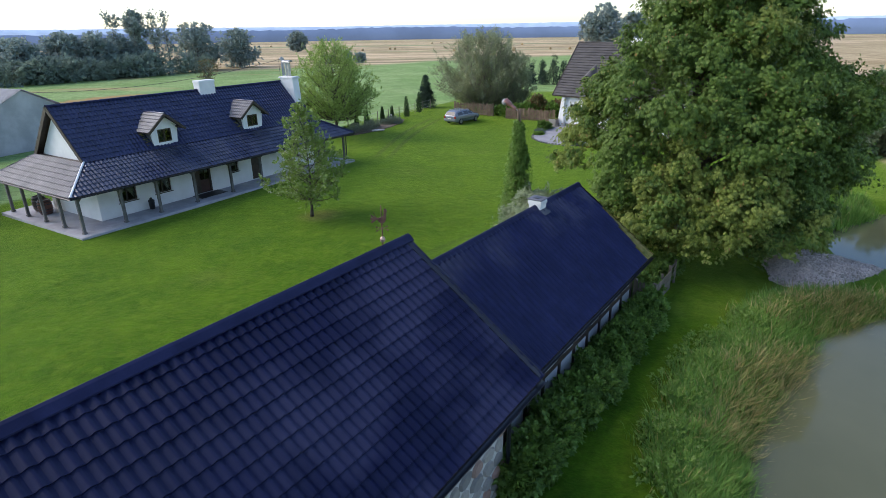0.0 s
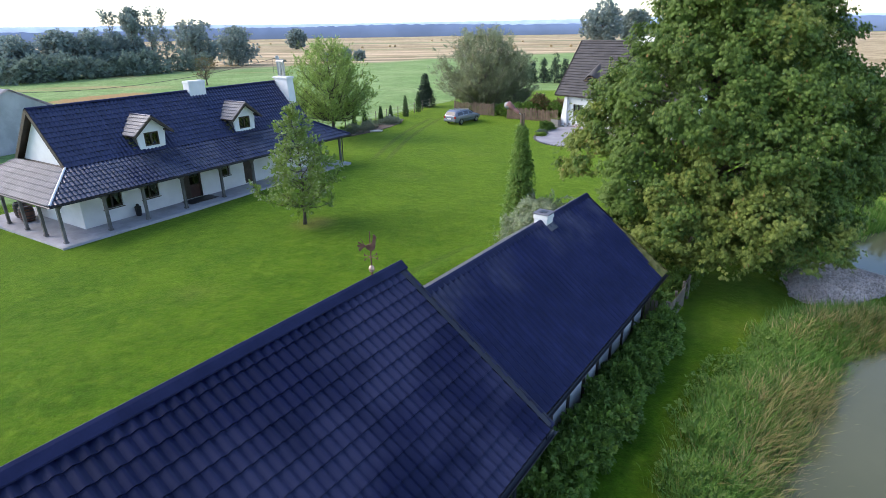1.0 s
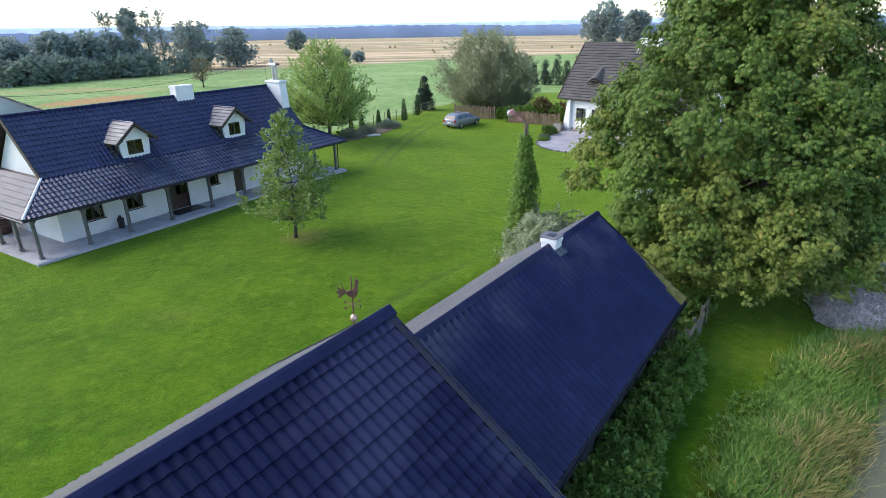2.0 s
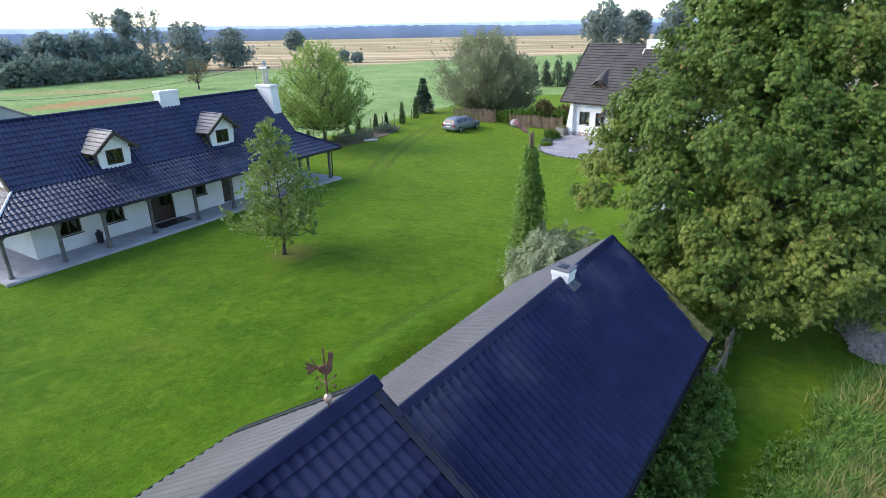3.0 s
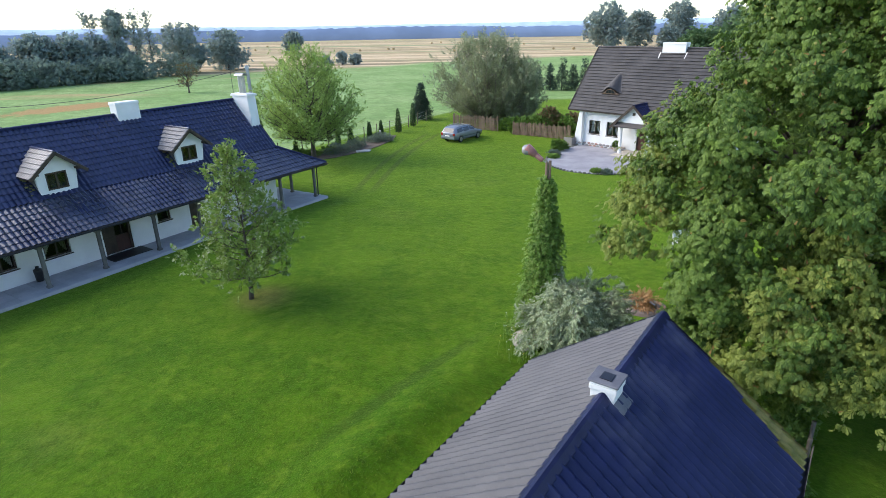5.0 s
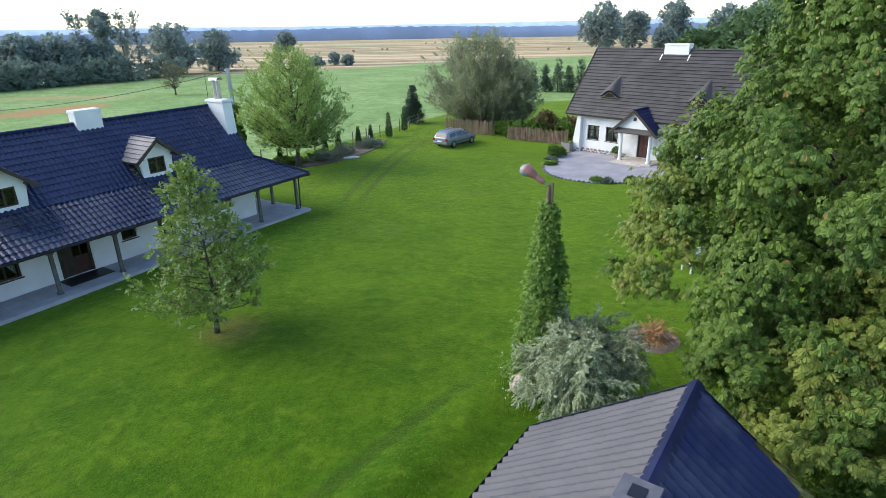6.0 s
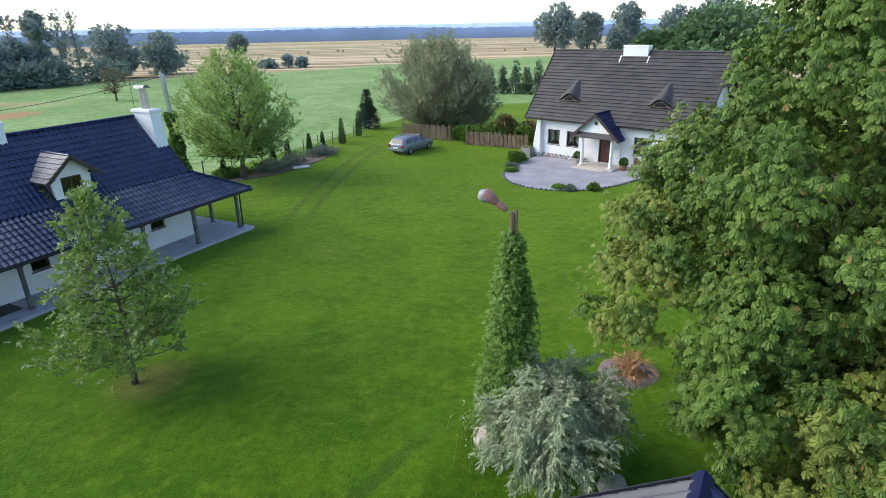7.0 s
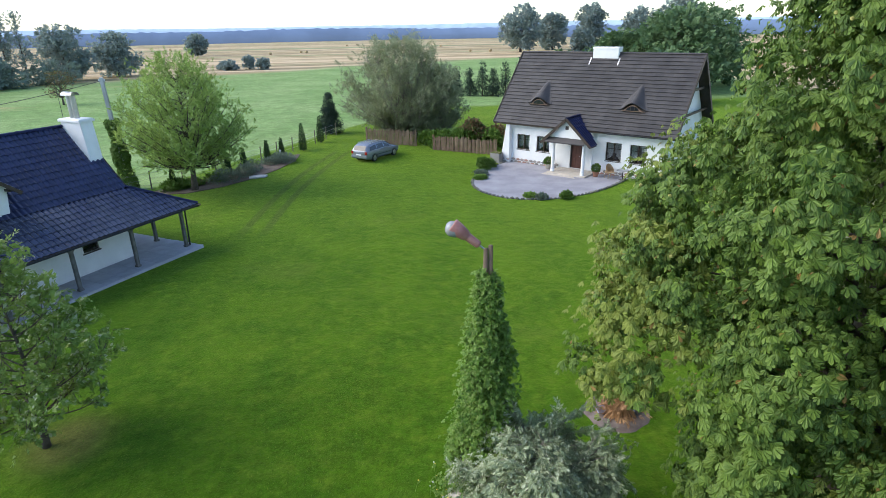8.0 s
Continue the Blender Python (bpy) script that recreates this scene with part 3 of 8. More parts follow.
# ---- buildings: shared makers ----
def tile_grid(o, ex, ey, slope, xl, xr, tw, ch, amp, seg, stagger=0.0, single=None, lip=0.030):
    """Rows of overlapping tiles on a roof plane. Returns verts, faces of the joined ones and the places of the single ones."""
    o, ex, ey = Vector(o), Vector(ex), Vector(ey)
    ez = ex.cross(ey)
    rows = max(1, round(slope / ch))
    ch = slope / rows
    k = np.linspace(0, 1, seg + 1)
    wave = amp * (0.5 - 0.5 * np.cos(2 * np.pi * k)) if seg > 1 else 0 * k
    tv = np.concatenate([
        np.stack([k * tw, 0 * k - 0.01, wave + 0.004], 1),
        np.stack([k * tw, 0 * k - 0.01, wave + 0.004 + lip], 1),
        np.stack([k * tw, 0 * k - 0.01, wave + 0.004 + lip], 1),
        np.stack([k * tw, 0 * k + ch * 1.06, wave + 0.004], 1)])
    m = seg + 1
    tf = [(j, j + 1, m + j + 1, m + j) for j in range(seg)] + [(2 * m + j, 2 * m + j + 1, 3 * m + j + 1, 3 * m + j) for j in range(seg)]
    vs, fs, singles, count = [], [], [], 0
    for i in range(rows):
        s0 = i * ch
        a, b = xl(s0), xr(s0)
        off = stagger * tw * (i % 2)
        j0, j1 = int(math.floor((a - off) / tw)), int(math.ceil((b - off) / tw))
        for j in range(j0, j1):
            x0 = off + j * tw
            if single and x0 > a + 0.02 and x0 + tw < b - 0.02 and s0 + ch <= slope + 0.001 and single(x0, s0):
                singles.append((x0, s0))
                continue
            q = tv.copy()
            q[:, 0] += x0
            q[:, 2] += random.uniform(-0.002, 0.002)
            q[:, 1] = np.minimum(q[:, 1] + s0, slope)
            fr = np.clip(q[:, 1], 0, slope)
            q[:, 0] = np.clip(q[:, 0], [xl(f) for f in fr], [xr(f) for f in fr])
            vs.append(q)
            fs.append(np.array(tf) + count)
            count += len(q)
    rot = np.array([[*ex], [*ey], [*ez]])
    v = np.concatenate(vs) @ rot + np.array(o)
    return v, np.concatenate(fs), singles, (tv, tf, Matrix((ex, ey, ez)).transposed().to_4x4(), o)


def tile_roof(parent, mat, o, ex, ey, slope, xl, xr, tw=0.225, ch=0.32, amp=0.045, seg=6, stagger=0.0, single=None, label="", lip=0.038):
    v, f, singles, (tv, tf, rot, org) = tile_grid(o, ex, ey, slope, xl, xr, tw, ch, amp, seg, stagger, single, lip)
    ob = hang("roof_tiles", raw_mesh("roof_tiles", v, f, seg > 1), mat, parent, label)
    ob["kind"] = "stuff"
    if singles:
        me = raw_mesh("tile", tv, tf, seg > 1)
        for x0, s0 in singles:
            hang("tile", me, mat, parent, "", Matrix.Translation(org) @ rot @ Matrix.Translation((x0, s0, random.uniform(-0.002, 0.002))))
    return ob


def ridge_tiles(parent, mat, a, b, r=0.11, step=0.36):
    """Half-round tiles along a ridge or hip, each overlapping the next."""
    a, b = Vector(a), Vector(b)
    d = b - a
    count = max(1, int(d.length / step))
    step = d.length / count
    v, f = [], []
    sides = 7
    for i, (yy, rr) in enumerate(((0.0, r * 1.12), (step * 1.08, r * 0.95))):
        for k in range(sides):
            t = math.pi * k / (sides - 1)
            v.append((rr * math.cos(t), yy, rr * 0.85 * math.sin(t)))
    f = [(k, k + 1, sides + k + 1, sides + k) for k in range(sides - 1)]
    c = len(v)
    v.append((0, 0, 0))
    me = raw_mesh("ridge_tile", v, f, True)
    turn = d.to_track_quat("Y", "Z").to_matrix().to_4x4()
    for i in range(count):
        hang("ridge_tile", me, mat, parent, "", Matrix.Translation(a + d * (i / count)) @ turn)


def folded_ridge(parent, mat, a, b, wing, drop):
    """A ridge capped with lengths of folded sheet metal that lap over each other."""
    a, b = Vector(a), Vector(b)
    d = b - a
    count = max(1, round(d.length / 2.0))
    prof = [(-wing, -drop - 0.02), (-wing, -drop + 0.005), (-0.05, 0.01), (0.0, 0.035), (0.05, 0.01), (wing, -drop + 0.005), (wing, -drop - 0.02)]
    ln = d.length / count + 0.05
    v = [(x, y, z + 0.004 * (y > 0)) for y in (0.0, ln) for x, z in prof]
    k = len(prof)
    me = raw_mesh("ridge_cap", v, [(i, i + 1, k + i + 1, k + i) for i in range(k - 1)])
    turn = d.to_track_quat("Y", "Z").to_matrix().to_4x4()
    for i in range(count):
        hang("ridge_cap", me, mat, parent, "", Matrix.Translation(a + d * (i / count)) @ turn)


def slab(name, pts, drop, mat, parent, label=""):
    return part(name, extrude(bmesh.new(), pts, (0, 0, -drop)), mat, parent, label)


def window(parent, x0, x1, z0, z1, y, mat, mullions=1, bars=1, sill=True, rise=0.0, flat=False):
    """A casement in a wall whose outside looks towards -y: frame, bars, pane, sill. flat: all of it straight under the parent."""
    w = 0.07
    bm = bmesh.new()
    out = [(x0, z0), (x1, z0), (x1, z1)] + [(x1 - (x1 - x0) * k / 8, z1 + rise * math.sin(math.pi * k / 8)) for k in range(1, 8) if rise] + [(x0, z1)]
    inn = [(x0 + w, z0 + w), (x1 - w, z0 + w), (x1 - w, z1 - w)] + [(x1 - w - (x1 - x0 - 2 * w) * k / 8, z1 - w) for k in range(1, 8) if rise] + [(x0 + w, z1 - w)]
    rings = [[bm.verts.new((px_, yy, pz_)) for px_, pz_ in ring_] for ring_, yy in ((out, y), (out, y + 0.07), (inn, y + 0.07), (inn, y))]
    k = len(out)
    for a in range(4):
        for i in range(k):
            bm.faces.new((rings[a][i], rings[a][(i + 1) % k], rings[(a + 1) % 4][(i + 1) % k], rings[(a + 1) % 4][i]))
    win = part("window", bm, mat, parent, "dark brown wooden window")
    top = parent if flat else win
    for i in range(mullions):
        c = x0 + (x1 - x0) * (i + 1) / (mullions + 1)
        part("mullion", box(bmesh.new(), c - 0.04, c + 0.04, y - 0.004, y + 0.066, z0 + w, z1 - w), mat, top)
    for i in range(bars):
        c = z0 + (z1 - z0) * (i + 1.6) / (bars + 1.4)
        part("glazing_bar", box(bmesh.new(), x0 + w, x1 - w, y + 0.006, y + 0.06, c - 0.015, c + 0.015), mat, top)
    part("pane", box(bmesh.new(), x0 + w, x1 - w, y + 0.03, y + 0.04, z0 + w, z1 - w), M_GLASS, top, "dark reflecting glass")
    if sill:
        part("sill", box(bmesh.new(), x0 - 0.06, x1 + 0.06, y - 0.14, y + 0.02, z0 - 0.05, z0 - 0.003, 0.008), mat, top)
    return win


def gutter(parent, a, b, r=0.07):
    """A half-round eaves gutter."""
    a, b = Vector(a), Vector(b)
    d = (b - a).normalized()
    s = d.cross(Vector((0, 0, 1))).normalized()
    bm = bmesh.new()
    rings = []
    for p in (a, b):
        outer = [p + s * r * math.cos(t) - Vector((0, 0, 1)) * r * math.sin(t) for t in np.linspace(0, math.pi, 7)]
        inner = [p + s * r * 0.85 * math.cos(t) - Vector((0, 0, 1)) * r * 0.85 * math.sin(t) for t in np.linspace(math.pi, 0, 7)]
        rings.append([bm.verts.new(q) for q in outer + inner])
    for k in range(14):
        bm.faces.new((rings[0][k], rings[0][(k + 1) % 14], rings[1][(k + 1) % 14], rings[1][k]))
    bm.faces.new(rings[0])
    bm.faces.new(rings[1][::-1])
    return part("gutter", bm, M_DARKMETAL, parent)


def chimney_block(parent, x0, x1, y0, y1, z0, z1, mat=M_PLASTER, cap=0.07, label="white plastered chimney"):
    bm = bmesh.new()
    box(bm, x0, x1, y0, y1, z0, z1 - 0.14, 0.015)
    box(bm, x0 - cap, x1 + cap, y0 - cap, y1 + cap, z1 - 0.14, z1 - 0.04, 0.02)
    box(bm, x0 - cap * 0.4, x1 + cap * 0.4, y0 - cap * 0.4, y1 + cap * 0.4, z1 - 0.045, z1, 0.01)
    return part("chimney", bm, mat, parent, label)


def unit(v):
    return Vector(v).normalized()


# ---- long white house with the wrap-round veranda ----
def long_house():
    h = thing("house", pose(-7.69, 45.99, 0.0, 0, 0, 58.5), "long white plastered house with navy tiled roof and veranda", "house")
    EZ, KZ, RZ = 2.25, 3.45, 6.2
    EY, KY, RY = -0.1, 1.85, 4.45
    BK, BE = 2 * RY - KY, 2 * RY - EY
    XL, XR, GL, GR = -21.3, 0.1, -19.35, -2.1
    deck = part("deck", box(bmesh.new(), -21.15, 0.0, 0.0, 9.0, -0.3, 0.10), M_DECK, h, "pale grey stone veranda floor")
    me_cache = {}
    for i in range(24):
        for j in range(3):
            x0, y0 = -21.15 + i * 0.881, j * 0.62
            key = j
            if key not in me_cache:
                bm = box(bmesh.new(), 0.006, 0.875, 0.006, 0.614, 0.0, 0.03)
                me = bpy.data.meshes.new("paving_slab")
                bm.to_mesh(me)
                bm.free()
                me_cache[key] = me
            hang("paving_slab", me_cache[key], M_DECK, deck, "", Matrix.Translation((x0, y0, 0.10 + random.uniform(0, 0.003))))
    part("deck_edge", box(bmesh.new(), -21.2, 0.05, -0.05, 0.0, -0.3, 0.12, 0.01), M_DECK, h)
    # walls
    openings = [(-17.9, -16.8, 0.85, 1.72), (-15.7, -14.6, 0.85, 1.75), (-13.15, -11.75, 0.13, 2.15), (-10.3, -9.55, 1.0, 1.7), (-8.45, -7.65, 0.13, 2.1), (-4.7, -3.95, 1.05, 1.7)]
    wl, wr, wy = -19.05, -2.35, 1.95
    part("wall", pierced(bmesh.new(), wl, wr, 0.0, 3.4, wy, wy + 0.35, openings), M_PLASTER, h)
    for name, x0, x1 in (("side_wall", wl, wl + 0.35), ("side_wall", wr - 0.35, wr)):
        pts = [(x0, wy + 0.35, 0.0), (x0, 6.9, 0.0), (x0, 6.9, 3.35), (x0, RY, RZ - 0.28), (x0, wy + 0.35, 3.7)]
        part(name, extrude(bmesh.new(), pts, (x1 - x0, 0, 0)), M_PLASTER, h)
    part("back_wall", box(bmesh.new(), wl, wr, 6.9, 7.2, 0, 3.4), M_PLASTER, h)
    part("room_floor", box(bmesh.new(), wl + 0.35, wr - 0.35, wy + 0.35, 6.9, 0.0, 0.11), M_DARKWOOD, h)
    for o in openings:
        if o[2] > 0.5:
            w = window(h, o[0], o[1], o[2], o[3], wy + 0.10, M_DARKWOOD, 1 if o[1] - o[0] > 0.9 else 0, 0)
            if o[1] - o[0] > 0.9:
                for side in (0, 1):
                    bm = bmesh.new()
                    for k in range(5):
                        c = (o[0] + 0.09 + k * 0.05) if side == 0 else (o[1] - 0.14 - k * 0.05)
                        box(bm, c, c + 0.045, wy + 0.24 + 0.02 * (k % 2), wy + 0.255 + 0.02 * (k % 2), o[2] + 0.08 + 0.09 * k, o[3] - 0.08)
                    part("curtain", bm, M_CURTAIN, w, "gathered white net curtain")
    # entrance door, set back, with a glazed leaf
    bm = bmesh.new()
    box(bm, -13.15, -13.05, wy + 0.05, wy + 0.2, 0.13, 2.15)
    box(bm, -11.85, -11.75, wy + 0.05, wy + 0.2, 0.13, 2.15)
    box(bm, -13.05, -11.85, wy + 0.05, wy + 0.2, 2.05, 2.15)
    d = part("door", bm, M_DARKWOOD, h, "dark wooden entrance door frame")
    bm = bmesh.new()
    box(bm, -13.05, -12.5, wy + 0.12, wy + 0.17, 0.13, 2.05, 0.008)
    for z in (0.3, 1.2):
        box(bm, -12.97, -12.58, wy + 0.10, wy + 0.13, z, z + 0.7, 0.015)
    part("door_leaf", bm, M_DARKWOOD, d, "dark brown panelled door leaf")
    bm = bmesh.new()
    box(bm, -12.5, -11.85, wy + 0.12, wy + 0.17, 0.13, 0.95, 0.008)
    part("lower_panel", bm, M_MAROON, d, "dark maroon lower door panel")
    part("pane", box(bmesh.new(), -12.45, -11.9, wy + 0.14, wy + 0.15, 0.97, 2.03), M_GLASS, d, "tall glazed side light")
    part("glazing_bar", box(bmesh.new(), -12.19, -12.15, wy + 0.12, wy + 0.17, 0.95, 2.05), M_DARKWOOD, d)
    bm = bmesh.new()
    box(bm, -8.45, -7.65, wy + 0.12, wy + 0.18, 0.13, 2.1, 0.01)
    for z in (0.3, 1.2):
        box(bm, -8.33, -7.77, wy + 0.10, wy + 0.13, z, z + 0.7, 0.015)
    part("back_door", bm, M_DARKWOOD, h, "plain dark wooden door")
    # posts with knee braces
    spots = [(x, 0.5) for x in (-0.5, -3.3, -6.1, -8.9, -11.35, -14.0, -16.4, -18.5, -20.75)]
    spots += [(-20.7, y) for y in (2.6, 4.6, 6.65, 8.5)] + [(-0.5, y) for y in (2.6, 4.6, 6.65, 8.5)]
    for x, y in spots:
        bm = bmesh.new()
        box(bm, x - 0.07, x + 0.07, y - 0.07, y + 0.07, 0.13, 2.28, 0.012)
        box(bm, x - 0.10, x + 0.10, y - 0.10, y + 0.10, 0.13, 0.22, 0.012)
        post = part("post", bm, M_TIMBER, h)
        front = y < 1
        for s in (-1, 1):
            if (front and not (XL + 0.2 < x + s * 0.5 < XR - 0.2)) or (not front and not (0.3 < y + s * 0.5 < 8.8)):
                continue
            e = (x + s * 0.42, y, 2.24) if front else (x, y + s * 0.42, 2.24)
            part("brace", beam(bmesh.new(), (x, y, 1.82), e, 0.07, 0.08), M_TIMBER, post)
    for a, b in (((-20.9, 0.5, 2.33), (-0.35, 0.5, 2.33)), ((-20.7, 0.58, 2.33), (-20.7, 8.6, 2.33)), ((-0.5, 0.58, 2.33), (-0.5, 8.6, 2.33))):
        part("wall_plate", beam(bmesh.new(), a, b, 0.14, 0.14), M_TIMBER, h)
    # roof boards
    t = 0.06
    roof = slab("roof", [(XL, EY, EZ), (XR, EY, EZ), (GR, KY, KZ), (GL, KY, KZ)], t, M_DARKWOOD, h, "steep navy glazed tile roof with wide eaves")
    slab("roof_board", [(GL, KY, KZ), (GR, KY, KZ), (GR, RY, RZ), (GL, RY, RZ)], t, M_DARKWOOD, roof)
    slab("roof_board", [(GR, BK, KZ), (GL, BK, KZ), (GL, RY, RZ), (GR, RY, RZ)], t, M_DARKWOOD, roof)
    slab("roof_board", [(XR, BE, EZ), (XL, BE, EZ), (GL, BK, KZ), (GR, BK, KZ)], t, M_DARKWOOD, roof)
    slab("roof_board", [(XL, BE, EZ), (XL, EY, EZ), (GL + 0.25, KY, KZ), (GL + 0.25, BK, KZ)], t, M_DARKWOOD, roof)
    slab("roof_board", [(XR, EY, EZ), (XR, BE, EZ), (GR - 0.25, BK, KZ), (GR - 0.25, KY, KZ)], t, M_DARKWOOD, roof)
    sp = math.hypot(KY - EY, KZ - EZ)
    sm = math.hypot(RY - KY, RZ - KZ)
    up_p, up_m = unit((0, KY - EY, KZ - EZ)), unit((0, RY - KY, RZ - KZ))
    X = Vector((1, 0, 0))
    tile_roof(roof, M_PORCH_ROOF, (XL, EY, EZ), X, up_p, sp, lambda s: s / sp * (GL - XL), lambda s: (XR - XL) - s / sp * (XR - GR))
    tile_roof(roof, M_HOUSE_ROOF, (GL, KY, KZ + 0.015), X, up_m, sm, lambda s: 0.0, lambda s: GR - GL, single=lambda x, s: 2.0 < x < 11.0 and s < 2.3)
    tile_roof(roof, M_HOUSE_ROOF, (XR, BE, EZ), -X, unit((0, EY - KY, KZ - EZ)), sp, lambda s: s / sp * (XR - GR), lambda s: (XR - XL) - s / sp * (GL - XL), 0.4, 0.4, seg=4)
    tile_roof(roof, M_HOUSE_ROOF, (GR, BK, KZ + 0.015), -X, unit((0, KY - RY, RZ - KZ)), sm, lambda s: 0.0, lambda s: GR - GL, 0.4, 0.4, seg=4)
    sl = math.hypot(GL - XL, KZ - EZ)
    tile_roof(roof, M_SKYLIT_PALE, (XL, BE, EZ), (0, -1, 0), unit((GL - XL, 0, KZ - EZ)), sl, lambda s: s / sl * (KY - EY), lambda s: (BE - EY) - s / sl * (KY - EY))
    sr = math.hypot(XR - GR, KZ - EZ)
    tile_roof(roof, M_HOUSE_ROOF, (XR, EY, EZ), (0, 1, 0), unit((GR - XR, 0, KZ - EZ)), sr, lambda s: s / sr * (KY - EY), lambda s: (BE - EY) - s / sr * (KY - EY))
    ridge_tiles(roof, M_RIDGE, (GL, RY, RZ + 0.03), (GR, RY, RZ + 0.03))
    ridge_tiles(roof, M_WHITE, (XL, EY, EZ + 0.05), (GL, KY, KZ + 0.05), 0.06)
    ridge_tiles(roof, M_RIDGE, (XR, EY, EZ + 0.05), (GR, KY, KZ + 0.05), 0.09)
    for gx_, s in ((GL, -1), (GR, 1)):
        for yy, s2 in ((KY, 1), (BK, -1)):
            part("verge_board", beam(bmesh.new(), (gx_ + s * 0.02, yy, KZ - 0.06), (gx_ + s * 0.02, RY, RZ - 0.03), 0.04, 0.24), M_DARKWOOD, roof, "dark brown verge board")
    gutter(roof, (XL - 0.02, EY - 0.07, EZ - 0.02), (XR + 0.02, EY - 0.07, EZ - 0.02))
    gutter(roof, (XL - 0.07, BE, EZ - 0.02), (XL - 0.07, EY - 0.05, EZ - 0.02))
    gutter(roof, (XR + 0.07, EY - 0.05, EZ - 0.02), (XR + 0.07, BE, EZ - 0.02))
    tube_bm = tube(bmesh.new(), [(XR + 0.02, EY - 0.02, EZ - 0.1), (-0.35, 0.35, 2.0), (-0.38, 0.38, 0.2)], [0.04] * 3, 8)
    part("downpipe", tube_bm, M_DARKMETAL, roof)
    # dormers
    for xc in (-14.42, -7.86):
        d = new("dormer")
        d.parent = h
        yf = 1.95
        az_, ez_, half = 5.44, 4.46, 1.19
        top = lambda u: az_ - (az_ - ez_) * abs(u) / half - 0.075
        hole = (xc - 0.44, xc + 0.44, 3.78, 4.54)
        bm = bmesh.new()
        # gable face round the window, a little wider at the eaves than at the foot
        for pts in ([(xc - 0.76, yf, 3.66), (hole[0], yf, 3.66), (hole[0], yf, top(0.44)), (xc - 0.88, yf, top(0.88))],
                    [(hole[1], yf, 3.66), (xc + 0.76, yf, 3.66), (xc + 0.88, yf, top(0.88)), (hole[1], yf, top(0.44))],
                    [(hole[0], yf, hole[3]), (hole[1], yf, hole[3]), (hole[1], yf, top(0.44)), (xc, yf, top(0.0)), (hole[0], yf, top(0.44))],
                    [(hole[0], yf, 3.52), (hole[1], yf, 3.52), (hole[1], yf, hole[2]), (hole[0], yf, hole[2])]):
            extrude(bm, pts, (0, 0.12, 0))
        part("gable_wall", bm, M_PLASTER, d, "white plastered dormer front")
        for s in (-1, 1):
            part("cheek", extrude(bmesh.new(), [(xc + s * 0.76, yf + 0.12, 3.5), (xc + s * 0.86, 3.0, 4.6), (xc + s * 0.86, yf + 0.12, top(0.88))], (s * -0.06, 0, 0)), M_TIMBER, d, "boarded dormer cheek")
        window(d, *hole, yf + 0.03, M_DARKWOOD, 1, 0, False, flat=True)
        y0, y1 = yf - 0.35, 3.75
        for s in (-1, 1):
            e, a = Vector((xc + s * half, y0, ez_)), Vector((xc, y0, az_))
            slab("roof_board", [e, a, (xc, y1, az_), (xc + s * half, y1, ez_)], 0.05, M_DARKWOOD, d)
            su = (a - e).length
            if s < 0:
                tile_roof(d, M_SKYLIT_PALE, (xc - half, y1, ez_ + 0.01), (0, -1, 0), unit((half, 0, az_ - ez_)), su, lambda q: 0.0, lambda q: y1 - y0, 0.2, 0.24, 0.025)
            else:
                tile_roof(d, M_HOUSE_ROOF, (xc + half, y0, ez_ + 0.01), (0, 1, 0), unit((-half, 0, az_ - ez_)), su, lambda q: 0.0, lambda q: y1 - y0, 0.2, 0.24, 0.025)
            part("verge_board", beam(bmesh.new(), e + Vector((0, -0.015, -0.05)), a + Vector((0, -0.015, -0.05)), 0.03, 0.14), M_DARKWOOD, d)
        for s in (-1, 1):
            part("bracket", box(bmesh.new(), xc + s * 0.84 - 0.06, xc + s * 0.84 + 0.06, yf - 0.3, yf, 4.54, 4.64, 0.01), M_DARKWOOD, d)
        ridge_tiles(d, M_HOUSE_ROOF, (xc, y0, az_ + 0.01), (xc, y1, az_ + 0.01), 0.07)
        bm = bmesh.new()
        for k in range(14):
            c = Vector((xc - 1.0 + random.uniform(-0.1, 0.1), random.uniform(1.9, 2.8), 0))
            c.z = 3.45 + (c.y - 1.85) * 1.058 + 0.07
            bmesh.ops.create_icosphere(bm, subdivisions=1, radius=random.uniform(0.05, 0.11), matrix=Matrix.Translation(c) @ Matrix.Diagonal((1, 1.3, 0.5, 1)))
        part("moss", bm, M_MOSS, d, "cushion of yellow-green moss")
    # chimneys
    chimney_block(h, -10.0, -8.8, RY - 0.3, RY + 0.3, 5.7, 6.85, cap=0.03)
    bm = bmesh.new()
    extrude(bm, [(-2.70, 4.62, 5.6), (-2.70, 2.95, 4.45), (-2.70, 3.12, 6.46), (-2.70, 4.45, 6.46)], (0.62, 0, 0), 0.02)
    box(bm, -2.77, -2.01, 3.04, 4.53, 6.46, 6.56, 0.02)
    box(bm, -2.73, -2.05, 3.09, 4.48, 6.555, 6.60, 0.01)
    c = part("chimney", bm, M_PLASTER, h, "tall white tapered gable chimney")
    for yy in (3.95, 3.67):
        part("flue", tube(bmesh.new(), [(-2.39, yy, 6.59), (-2.39, yy, 7.6)], [0.115, 0.115], 12), M_METAL, c, "steel flue pipe")
    bm = bmesh.new()
    rings = [[bm.verts.new((-2.39 + 0.21 * math.cos(a), 3.81 + yy, 7.6 + 0.17 * math.sin(a))) for a in np.linspace(0, math.pi, 9)] for yy in (-0.36, 0.36)]
    for k in range(8):
        bm.faces.new((rings[0][k], rings[0][k + 1], rings[1][k + 1], rings[1][k]))
